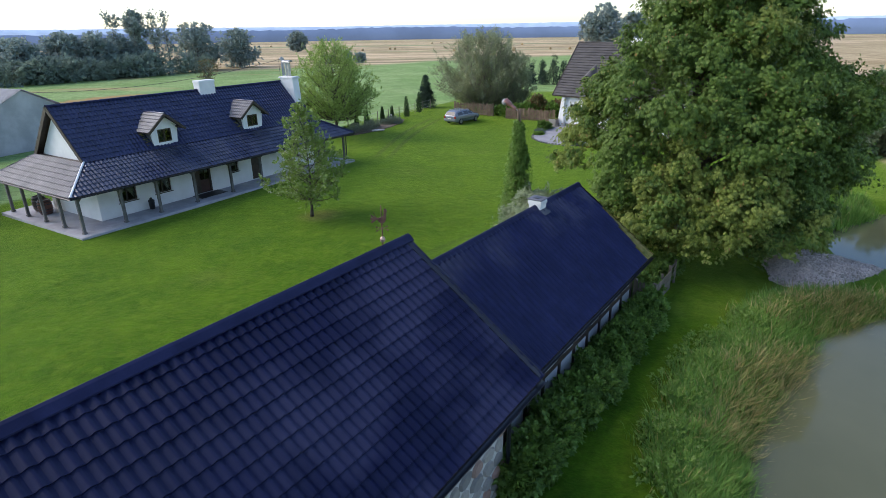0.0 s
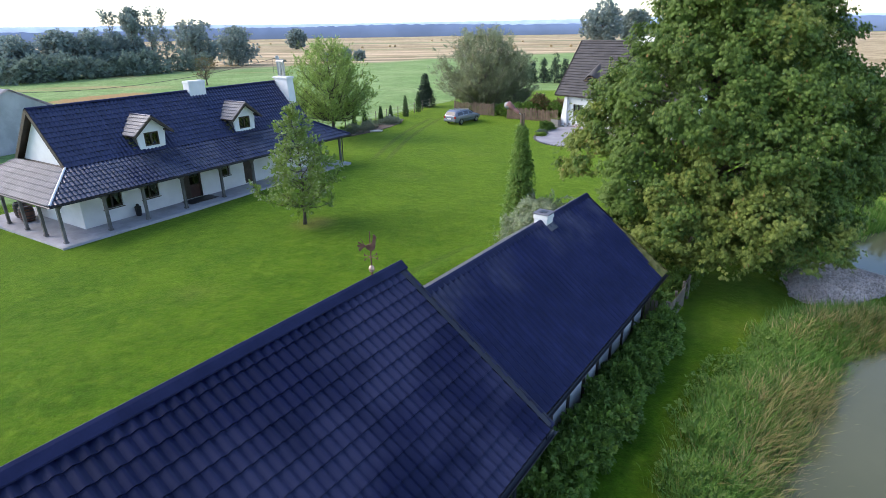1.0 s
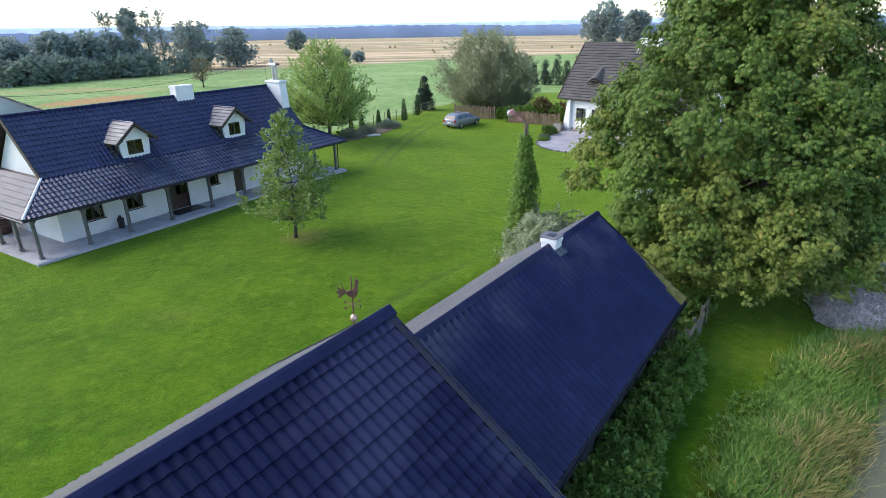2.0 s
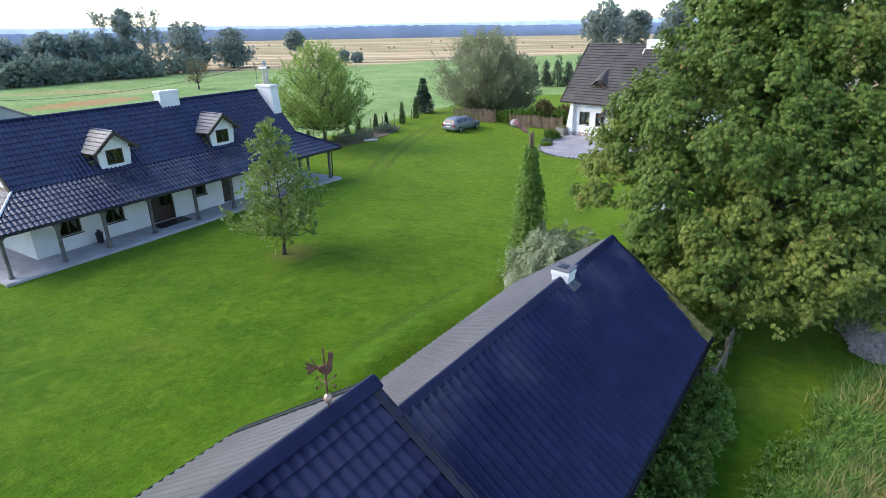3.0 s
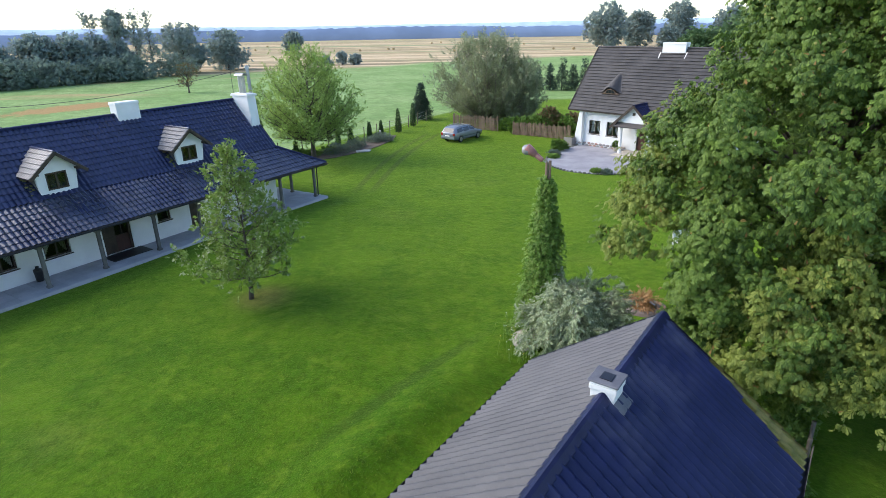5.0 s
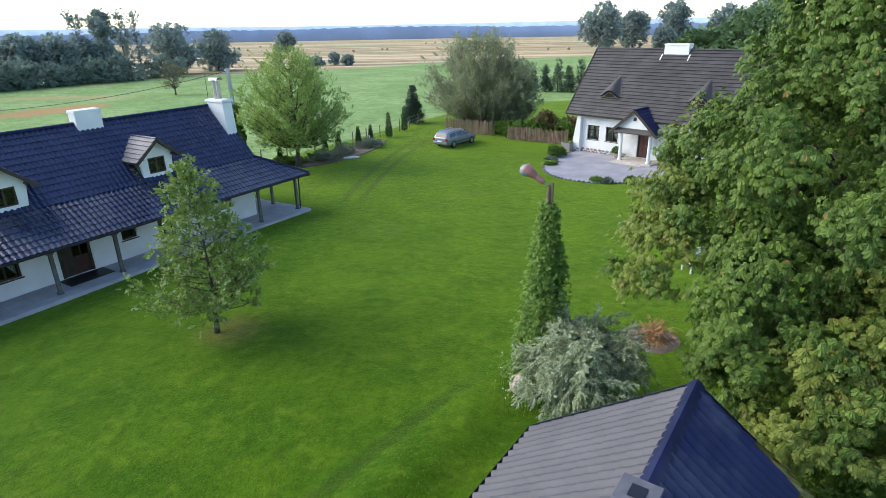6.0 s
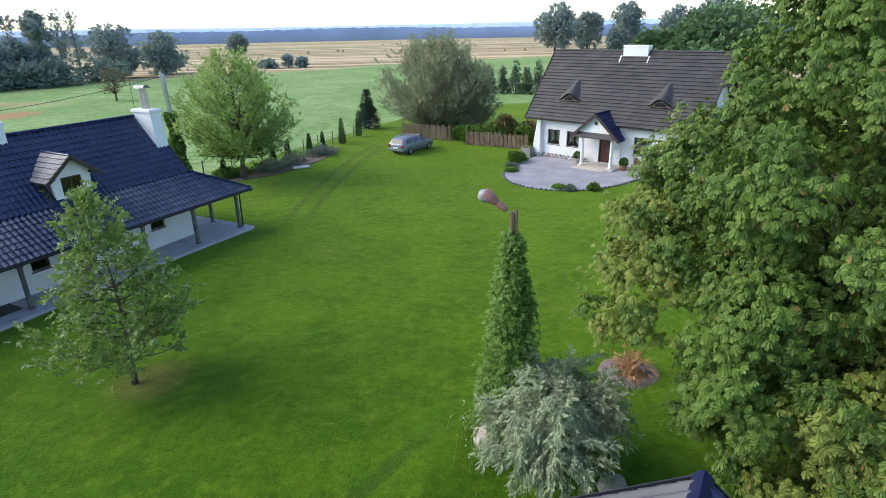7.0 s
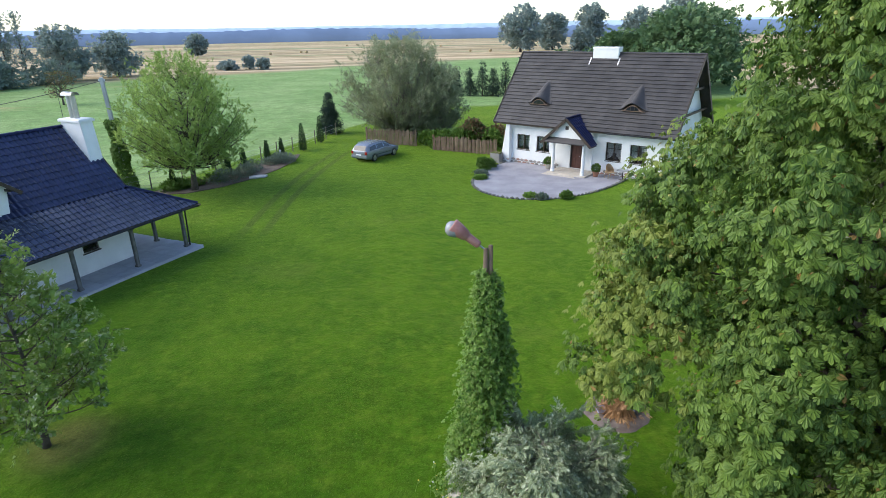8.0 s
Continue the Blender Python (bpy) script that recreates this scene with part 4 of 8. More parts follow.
    bmesh.ops.solidify(bm, geom=list(bm.faces), thickness=0.02)
    part("flue_cowl", bm, M_METAL, c)
    # lightning rod
    part("aerial", tube(bmesh.new(), [(-2.3, 4.8, 6.0), (-2.3, 4.8, 7.9)], [0.015, 0.01], 5), M_DARKMETAL, h)
    return h


LONG_HOUSE = long_house()


# ---- near barn B and lower barn C ----
def stone_wall(parent, x0, x1, z0, z1, y, n_x, n_z):
    """Irregular field stones bedded proud of the mortar; outside looks towards -y."""
    rr = random.Random(4)
    jit = [[(x0 + (x1 - x0) * i / n_x + rr.uniform(-0.10, 0.10), z0 + (z1 - z0) * j / n_z + rr.uniform(-0.07, 0.07)) for i in range(n_x + 1)] for j in range(n_z + 1)]
    for j in range(n_z):
        for i in range(n_x):
            a, b, c, d = jit[j][i], jit[j][i + 1], jit[j + 1][i + 1], jit[j + 1][i]
            cx, cz = sum(q[0] for q in (a, b, c, d)) / 4, sum(q[1] for q in (a, b, c, d)) / 4
            ring = []
            for p_, q_ in ((a, b), (b, c), (c, d), (d, a)):
                ring += [(p_[0] * 0.7 + q_[0] * 0.3, p_[1] * 0.7 + q_[1] * 0.3), (p_[0] * 0.3 + q_[0] * 0.7, p_[1] * 0.3 + q_[1] * 0.7)]
            depth = rr.uniform(0.03, 0.07)
            bm = bmesh.new()
            lo = [bm.verts.new((cx + (px_ - cx) * 0.90, y, cz + (pz_ - cz) * 0.90)) for px_, pz_ in ring]
            hi = [bm.verts.new((cx + (px_ - cx) * 0.72, y - depth + rr.uniform(-0.012, 0.012), cz + (pz_ - cz) * 0.72)) for px_, pz_ in ring]
            bm.faces.new(hi)
            for k in range(8):
                bm.faces.new((lo[k], lo[(k + 1) % 8], hi[(k + 1) % 8], hi[k]))
            part("stone", bm, M_STONE, parent, smooth=False)


def near_barn():
    """Frame: x along the ridge towards the gable at x = 0, y away from the pond side."""
    b = thing("barn", pose(-0.9, 12.7, 0.0, 0, 0, 56.0), "stone barn with glossy navy pantile roof", "barn")
    RZ, EZ, HW, XL = 5.50, 3.15, 3.42, -17.0
    for s in (-1, 1):
        y0 = s * 2.75
        w = part("wall", box(bmesh.new(), XL + 0.3, -0.35, min(y0, y0 - s * 0.45), max(y0, y0 - s * 0.45), -0.2, 3.45), M_MORTAR, b, "wall of mortared grey and pink field stones")
        if s < 0:
            stone_wall(w, -5.5, -0.36, 0.0, 3.4, -2.75, 12, 10)
    for x0 in (-0.80, XL + 0.3):
        pts = [(x0, -2.3, -0.2), (x0, 2.3, -0.2), (x0, 2.3, 3.7), (x0, 0, RZ - 0.15), (x0, -2.3, 3.7)]
        part("gable_wall", extrude(bmesh.new(), pts, (0.45, 0, 0)), M_MORTAR, b)
    roof = slab("roof", [(XL, -HW, EZ), (0, -HW, EZ), (0, 0, RZ), (XL, 0, RZ)], 0.06, M_DARKWOOD, b, "glossy navy pantiled roof with painted sky bloom")
    slab("roof_board", [(0, HW, EZ), (XL, HW, EZ), (XL, 0, RZ), (0, 0, RZ)], 0.06, M_DARKWOOD, roof)
    sl = math.hypot(HW, RZ - EZ)
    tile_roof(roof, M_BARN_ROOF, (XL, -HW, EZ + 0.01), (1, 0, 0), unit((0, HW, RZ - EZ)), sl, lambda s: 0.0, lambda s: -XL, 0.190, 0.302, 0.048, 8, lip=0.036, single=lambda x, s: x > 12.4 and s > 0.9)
    tile_roof(roof, M_SKYLIT_TILE, (0, HW, EZ + 0.01), (-1, 0, 0), unit((0, -HW, RZ - EZ)), sl, lambda s: 0.0, lambda s: -XL, 0.190, 0.302, 0.05, 6, lip=0.014)
    folded_ridge(roof, M_RIDGE, (XL, 0, RZ + 0.098), (0.02, 0, RZ + 0.098), 0.16, 0.09)
    for s in (-1, 1):
        part("verge_board", beam(bmesh.new(), (0.015, s * HW, EZ - 0.02), (0.015, 0, RZ - 0.02), 0.03, 0.2), M_DARKMETAL, roof)
        part("verge_cap", beam(bmesh.new(), (-0.06, s * HW, EZ + 0.07), (-0.06, 0, RZ + 0.07), 0.16, 0.03), M_DARKMETAL, roof)
        gutter(roof, (XL, s * (HW + 0.07), EZ - 0.03), (0.02, s * (HW + 0.07), EZ - 0.03))
    part("downpipe", tube(bmesh.new(), [(-0.25, -HW - 0.05, EZ - 0.08), (-0.3, -2.86, 2.7), (-0.3, -2.86, 0.25), (-0.3, -3.1, 0.12)], [0.05] * 4, 8), M_DARKMETAL, roof)
    return b


def low_barn():
    c = thing("barn", pose(4.73, 21.18, 0.0, 0, 0, 55.2), "low half-timbered white barn with navy tiled roof", "barn")
    RZ, EZ, HW, XL = 4.45, 2.30, 2.93, -10.6
    for s in (-1, 1):
        y0 = s * 2.45
        w = part("wall", box(bmesh.new(), XL, -0.35, min(y0, y0 - s * 0.3), max(y0, y0 - s * 0.3), -0.2, 2.55), M_LIME, c, "white limewashed wall panels")
        for k in range(11):
            x = XL + 0.15 + k * 1.0
            part("timber_post", box(bmesh.new(), x - 0.07, x + 0.07, min(y0, y0 + s * 0.03), max(y0, y0 + s * 0.03), -0.1, 2.5), M_DARKWOOD, w)
            if k % 2 == 0 and k < 10:
                part("timber_brace", beam(bmesh.new(), (x + 0.1, y0 + s * 0.012, 1.2), (x + 0.9, y0 + s * 0.012, 2.45), 0.03, 0.12), M_DARKWOOD, w)
        part("timber_rail", box(bmesh.new(), XL, -0.35, min(y0, y0 + s * 0.034), max(y0, y0 + s * 0.034), 1.15, 1.28), M_DARKWOOD, w)
    for x0 in (-0.65, XL):
        pts = [(x0, -2.15, -0.2), (x0, 2.15, -0.2), (x0, 2.15, 2.75), (x0, 0, RZ - 0.12), (x0, -2.15, 2.75)]
        part("gable_wall", extrude(bmesh.new(), pts, (0.3, 0, 0)), M_LIME, c)
    roof = slab("roof", [(XL, -HW, EZ), (0, -HW, EZ), (0, 0, RZ), (XL, 0, RZ)], 0.06, M_DARKWOOD, c, "navy tiled roof with a mossy verge")
    slab("roof_board", [(0, HW, EZ), (XL, HW, EZ), (XL, 0, RZ), (0, 0, RZ)], 0.06, M_DARKWOOD, roof)
    sl = math.hypot(HW, RZ - EZ)
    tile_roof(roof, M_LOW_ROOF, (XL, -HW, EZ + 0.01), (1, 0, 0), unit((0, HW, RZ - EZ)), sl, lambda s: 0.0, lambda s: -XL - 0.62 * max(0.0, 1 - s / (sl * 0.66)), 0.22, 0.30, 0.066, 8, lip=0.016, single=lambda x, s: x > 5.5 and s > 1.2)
    tile_roof(roof, M_SKYLIT_TILE, (0, HW, EZ + 0.01), (-1, 0, 0), unit((0, -HW, RZ - EZ)), sl, lambda s: 0.0, lambda s: -XL, 0.22, 0.30, 0.066, 8, lip=0.018)
    # mossy wedge of older tiles along the lower verge
    tile_roof(roof, M_MOSS, (XL, -HW, EZ + 0.012), (1, 0, 0), unit((0, HW, RZ - EZ)), sl * 0.66, lambda s: -XL - 0.62 * max(0.0, 1 - s / (sl * 0.66)), lambda s: -XL, 0.22, 0.30, 0.066, 8, label="moss-grown yellow-green tiles")
    folded_ridge(roof, M_RIDGE, (XL, 0, RZ + 0.065), (0.02, 0, RZ + 0.065), 0.14, 0.09)
    for s in (-1, 1):
        part("verge_board", beam(bmesh.new(), (0.015, s * HW, EZ - 0.02), (0.015, 0, RZ - 0.02), 0.03, 0.18), M_DARKMETAL, roof)
        gutter(roof, (XL, s * (HW + 0.07), EZ - 0.03), (0.02, s * (HW + 0.07), EZ - 0.03), 0.055)
    ch = chimney_block(c, -3.40, -3.0, -0.20, 0.22, 3.9, 4.70, M_PLASTER, 0.025, "white brick chimney with a grey lead cap")
    part("lead_cap", extrude(bmesh.new(), [(-3.45, -0.25, 4.705), (-2.95, -0.25, 4.705), (-2.95, 0.27, 4.705), (-3.45, 0.27, 4.705)], (0, 0, 0.035), 0.01), M_LEAD, ch)
    part("flue_hole", box(bmesh.new(), -3.32, -3.10, -0.09, 0.11, 4.736, 4.755), M_DARKMETAL, ch)
    part("flashing", extrude(bmesh.new(), [(-3.44, -0.21, 4.385), (-2.96, -0.21, 4.385), (-2.96, -0.38, 4.26), (-3.44, -0.38, 4.26)], (0, 0.012, 0.02)), M_LEAD, ch, "grey lead flashing")
    return c


NEAR_BARN = near_barn()
LOW_BARN = low_barn()


# ---- white cottage with eyebrow dormers ----
def cottage():
    h = thing("house", pose(12.31, 62.6, -0.17, 0, 0, -45.5), "white cottage with charcoal flat-tile roof and gabled porch", "house")
    L, D, RZ, EZ, EY, RY = 12.25, 7.6, 8.32, 3.22, -0.5, 3.8
    XL, XR = -1.45, 12.95
    ops = [(0.5, 1.62, 1.15, 2.35), (2.26, 3.38, 1.15, 2.35), (5.15, 6.12, 0.22, 2.25), (7.93, 9.1, 1.12, 2.45), (9.72, 10.88, 1.12, 2.45)]
    wall = part("wall", pierced(bmesh.new(), 0, L, 0, 3.6, 0, 0.4, ops), M_PLASTER, h)
    for x0 in (0.0, L - 0.4):
        pts = [(x0, 0.4, 0.0), (x0, D, 0.0), (x0, D, 3.5), (x0, RY, RZ - 0.2), (x0, 0.4, 4.1)]
        part("gable_wall", extrude(bmesh.new(), pts, (0.4, 0, 0)), M_PLASTER, h)
    part("back_wall", box(bmesh.new(), 0.4, L - 0.4, D - 0.4, D, 0, 3.6), M_PLASTER, h)
    part("room_floor", box(bmesh.new(), 0.4, L - 0.4, 0.4, D - 0.4, 0, 0.15), M_DARKWOOD, h)
    part("buttress", extrude(bmesh.new(), [(-0.85, -0.35, 0), (-0.002, -0.35, 0), (-0.002, -0.35, 3.1), (-0.35, -0.35, 3.1)], (0, 1.0, 0), 0.03), M_PLASTER, h, "battered white corner buttress")
    part("downpipe", tube(bmesh.new(), [(6.95, -0.42, 3.0), (6.95, -0.08, 2.8), (6.95, -0.08, 0.1)], [0.045] * 3, 8), M_WHITE, h)
    part("downpipe", tube(bmesh.new(), [(12.4, -0.45, 3.0), (12.2, -0.1, 2.7), (12.2, -0.1, 0.1)], [0.045] * 3, 8), M_DARKMETAL, h)
    rr = random.Random(9)
    for i in range(34):
        x = -0.75 + i * 0.39
        if 4.3 < x < 7.6:
            continue
        for j in range(2):
            bm = bmesh.new()
            bmesh.ops.create_icosphere(bm, subdivisions=1, radius=0.17, matrix=Matrix.Translation((x + 0.2 * j + rr.uniform(-0.05, 0.05), -0.02 if x > -0.1 else -0.36, 0.12 + 0.2 * j)) @ Matrix.Diagonal((1.1, 0.45, 0.62, 1)) @ Matrix.Rotation(rr.uniform(0, 3), 4, "Y"))
            part("plinth_stone", bm, M_STONE, wall)
    for o in ops:
        if o[2] > 0.5:
            w = window(h, *o, 0.12, M_DARKWOOD, 1, 1, True, rise=0.07)
            for side in (0, 1):
                bm = bmesh.new()
                for k in range(6):
                    c = (o[0] + 0.08 + k * 0.06) if side == 0 else (o[1] - 0.135 - k * 0.06)
                    box(bm, c, c + 0.055, 0.24 + 0.02 * (k % 2), 0.255 + 0.02 * (k % 2), o[2] + 0.08 + 0.05 * k, o[3] - 0.08)
                part("curtain", bm, M_CURTAIN, w, "gathered white net curtain")
            part("window_surround", extrude(bmesh.new(), [(o[0] - 0.12, -0.02, o[3] + 0.05), (o[1] + 0.12, -0.02, o[3] + 0.05), (o[1] + 0.06, -0.02, o[3] + 0.15), ((o[0] + o[1]) / 2, -0.02, o[3] + 0.2), (o[0] - 0.06, -0.02, o[3] + 0.15)], (0, 0.018, 0)), M_PLASTER, h)
    bm = bmesh.new()
    box(bm, 5.15, 5.24, 0.1, 0.25, 0.22, 2.25)
    box(bm, 6.03, 6.12, 0.1, 0.25, 0.22, 2.25)
    box(bm, 5.24, 6.03, 0.1, 0.25, 2.16, 2.25)
    d = part("door", bm, M_DARKWOOD, h, "brown wooden front door frame")
    bm = box(bmesh.new(), 5.24, 6.03, 0.16, 0.22, 0.22, 2.16, 0.01)
    for x0, x1 in ((5.31, 5.58), (5.69, 5.96)):
        for z0, z1 in ((0.35, 0.95), (1.1, 2.0)):
            box(bm, x0, x1, 0.14, 0.17, z0, z1, 0.02)
    leaf = part("door_leaf", bm, M_DOOR, d, "red-brown panelled door")
    part("handle", tube(bmesh.new(), [(5.93, 0.13, 1.15), (5.93, 0.10, 1.15), (5.83, 0.10, 1.15)], [0.015] * 3, 6), M_METAL, leaf)
    # roof
    roof = slab("roof", [(XL, EY, EZ), (XR, EY, EZ), (XR, RY, RZ), (XL, RY, RZ)], 0.1, M_DARKWOOD, h, "steep charcoal roof of flat tiles in courses")
    slab("roof_board", [(XR, 2 * RY - EY, EZ), (XL, 2 * RY - EY, EZ), (XL, RY, RZ), (XR, RY, RZ)], 0.1, M_DARKWOOD, roof)
    sl = math.hypot(RY - EY, RZ - EZ)
    tile_roof(roof, M_SLATE, (XL, EY, EZ + 0.01), (1, 0, 0), unit((0, RY - EY, RZ - EZ)), sl, lambda s: 0.0, lambda s: XR - XL, 0.62, 0.315, 0, 1, 0.5, single=lambda x, s: s < 4.6, lip=0.055)
    tile_roof(roof, M_SLATE, (XR, 2 * RY - EY, EZ + 0.01), (-1, 0, 0), unit((0, EY - RY, RZ - EZ)), sl, lambda s: 0.0, lambda s: XR - XL, 0.62, 0.315, 0, 1, 0.5)
    ridge_tiles(roof, M_SLATE, (XL, RY, RZ + 0.02), (XR, RY, RZ + 0.02), 0.10, 0.4)
    for x in (XL, XR):
        for s in (-1, 1):
            ye = RY + s * (RY - EY)
            part("verge_board", beam(bmesh.new(), (x, ye, EZ - 0.04), (x, RY, RZ - 0.04), 0.05, 0.26), M_DARKWOOD, roof)
    for z, y0, y1 in ((6.0, 2.0, 5.6), (4.4, 0.6, 7.0)):
        part("purlin", beam(bmesh.new(), (12.6, y0, z), (12.6, y1, z), 0.12, 0.14), M_DARKWOOD, roof)
    for x in np.arange(XL + 0.3, XR, 0.62):
        part("rafter_end", beam(bmesh.new(), (x, EY + 0.05, EZ - 0.1), (x, 0.2, EZ + 0.72), 0.09, 0.12), M_DARKWOOD, roof)
    gutter(roof, (8.0, EY - 0.07, EZ - 0.03), (XR, EY - 0.07, EZ - 0.03))
    chimney_block(h, 4.85, 6.85, RY - 0.35, RY + 0.35, 7.6, 8.78, cap=0.03)
    for x in (4.7, 6.95):
        part("flashing", extrude(bmesh.new(), [(x, 3.45, 7.99), (x + 0.09, 3.45, 7.99), (x + 0.09, 3.05, 7.52), (x, 3.05, 7.52)], (0, -0.01, 0.02)), M_METAL, roof, "pale weathered lead strip")
    # eyebrow dormers
    up, out = unit((0, RY - EY, RZ - EZ)), unit((0, -(RZ - EZ), RY - EY))
    for xc in (2.0, 9.4):
        e = new("eyebrow_dormer")
        e.parent = h
        base = Vector((xc, 0.72, EZ + (0.72 - EY) * (RZ - EZ) / (RY - EY)))
        bm = bmesh.new()
        rows, cols = 9, 16
        grid = []
        for i in range(rows + 1):
            t = i / rows
            for lip in (0, 1):
                if lip and i in (0, rows):
                    continue
                row = []
                for k in range(cols + 1):
                    a = -1 + 2 * k / cols
                    ht = 0.62 * (0.5 + 0.5 * math.cos(math.pi * a)) * (1 - t) ** 0.9
                    w = 1.02 * (1 - 0.86 * t)
                    q = base + up * (2.15 * t) + Vector((a * w, 0, 0)) + out * (0.05 * (1 - t)) + Vector((0, -0.9 * ht * 0.55, ht * 0.80)) - out * (0.028 * lip)
                    row.append(bm.verts.new(q))
                grid.append(row)
        for r0, r1 in zip(grid, grid[1:]):
            for k in range(cols):
                bm.faces.new((r0[k], r0[k + 1], r1[k + 1], r1[k]))
        hood = part("hood", bm, M_SLATE, e, "curved tiled eyebrow hood")
        sol = hood.modifiers.new("thick", "SOLIDIFY")
        sol.thickness, sol.offset = 0.05, 1.0
        arc = [base + Vector((a * 0.86, -0.05 - 0.40 * (0.5 + 0.5 * math.cos(math.pi * a)) * 0.62, 0.62 * 0.72 * (0.5 + 0.5 * math.cos(math.pi * a)) - 0.02)) for a in np.linspace(-1, 1, 15)]
        arc = [Vector((q.x, base.y - 0.20, q.z)) for q in arc]
        part("front_board", extrude(bmesh.new(), arc, (0, 0.5, 0)), M_FENCE, e, "red-brown boarded dormer front")
        pane = [Vector((xc + 0.42 * math.cos(t), base.y - 0.212, base.z + 0.05 + 0.27 * math.sin(t))) for t in np.linspace(0, math.pi, 11)]
        fr = [Vector((xc + 0.47 * math.cos(t), base.y - 0.207, base.z + 0.03 + 0.32 * math.sin(t))) for t in np.linspace(0, math.pi, 11)]
        part("window", extrude(bmesh.new(), fr, (0, 0.02, 0)), M_DARKWOOD, e, "half-round dormer window")
        part("pane", extrude(bmesh.new(), pane, (0, 0.02, 0)), M_CARGLASS, e)
        for x in (-0.14, 0.14):
            part("glazing_bar", box(bmesh.new(), xc + x - 0.015, xc + x + 0.015, base.y - 0.225, base.y - 0.20, base.z + 0.03, base.z + 0.32), M_DARKWOOD, e)
    # porch
    porch = new("porch")
    porch.parent = h
    part("platform", box(bmesh.new(), 4.35, 7.35, -1.95, 0.0, 0.0, 0.20, 0.02), M_STEP, porch, "pale sandstone porch platform")
    part("step", box(bmesh.new(), 4.1, 7.6, -2.45, 0.0, -0.1, 0.10, 0.02), M_STEP, porch, "sandstone entrance step")
    for x in (4.55, 6.95):
        part("column", lathe(bmesh.new(), [(0.17, 0.2), (0.17, 0.3), (0.13, 0.36), (0.125, 1.3), (0.115, 2.25), (0.15, 2.32), (0.17, 2.42)], (x, -1.55, 0)), M_PLASTER, porch, "round white column")
        part("lintel", box(bmesh.new(), x - 0.12, x + 0.12, -1.7, 0.0, 2.42, 2.58), M_PLASTER, porch)
    AZ, PZ, xc, half, yf = 4.15, 2.32, 5.6, 2.0, -1.85
    part("porch_gable", extrude(bmesh.new(), [(4.1, -1.62, 2.75), (7.1, -1.62, 2.75), (xc, -1.62, 4.02)], (0, 0.12, 0)), M_PLASTER, porch, "white gable triangle over the porch")
    part("canopy", extrude(bmesh.new(), [(4.05, -1.95, 2.45), (7.15, -1.95, 2.45), (7.0, -1.5, 2.85), (4.2, -1.5, 2.85)], (0, 0, -0.08)), M_SLATE, porch, "dark tiled canopy strip")
    part("gable_vent", box(bmesh.new(), xc - 0.12, xc + 0.12, -1.66, -1.6, 3.35, 3.6), M_DARKWOOD, porch)
    yb = EY + (AZ - EZ) / ((RZ - EZ) / (RY - EY)) + 0.15
    for s in (-1, 1):
        e_, a_ = Vector((xc + s * half, yf, PZ)), Vector((xc, yf, AZ))
        slab("porch_roof", [e_, a_, (xc, yb, AZ), (xc + s * half, yb - 1.3, PZ)], 0.07, M_DARKWOOD, porch, "dark porch roof")
        su = (a_ - e_).length
        if s < 0:
            tile_roof(porch, M_ROOF, (xc - half, yb, PZ + 0.01), (0, -1, 0), unit((half, 0, AZ - PZ)), su, lambda q: 1.3 * (1 - q / su), lambda q: yb - yf, 0.3, 0.3, 0.03, 4)
        else:
            tile_roof(porch, M_ROOF, (xc + half, yf, PZ + 0.01), (0, 1, 0), unit((-half, 0, AZ - PZ)), su, lambda q: 0.0, lambda q: yb - yf - 1.3 * (1 - q / su), 0.3, 0.3, 0.03, 4)
        part("verge_board", beam(bmesh.new(), e_ + Vector((0, -0.02, -0.05)), a_ + Vector((0, -0.02, -0.05)), 0.04, 0.2), M_DARKWOOD, porch)
    ridge_tiles(porch, M_ROOF, (xc, yf, AZ + 0.02), (xc, yb, AZ + 0.02), 0.09)
    return h


COTTAGE = cottage()


# ---- grey farm shed beyond the long house ----
def shed():
    s = thing("shed", pose(-40.4, 47.4, -0.2, 0, 0, -20.6), "pale grey concrete farm shed with fibre-cement roof", "shed")
    L, D, EZ, RZ = 22.0, 12.0, 2.5, 5.5
    part("wall", box(bmesh.new(), -L, 0, 0, 0.3, 0, EZ), M_CONCRETE, s)
    part("wall", box(bmesh.new(), -L, 0, D - 0.3, D, 0, EZ), M_CONCRETE, s)
    for x in (-0.3, -L):
        part("gable_wall", extrude(bmesh.new(), [(x, 0.3, 0), (x, D - 0.3, 0), (x, D - 0.3, EZ), (x, D / 2, RZ - 0.1), (x, 0.3, EZ)], (0.3, 0, 0)), M_CONCRETE, s, "stained concrete gable")
    for a, b in ((-0.4, D / 2), (D + 0.4, D / 2)):
        bm = bmesh.new()
        k = 60
        rows = [[bm.verts.new((-L - 0.3 + (L + 0.6) * i / k, y, zz + 0.03 * (i % 2))) for i in range(k + 1)] for y, zz in ((a, EZ - 0.1), (b, RZ))]
        for i in range(k):
            bm.faces.new((rows[0][i], rows[0][i + 1], rows[1][i + 1], rows[1][i]))
        bmesh.ops.solidify(bm, geom=list(bm.faces), thickness=0.03)
        part("roof", bm, M_SHEET, s, "light grey corrugated fibre-cement roof")
    return s


SHED = shed()

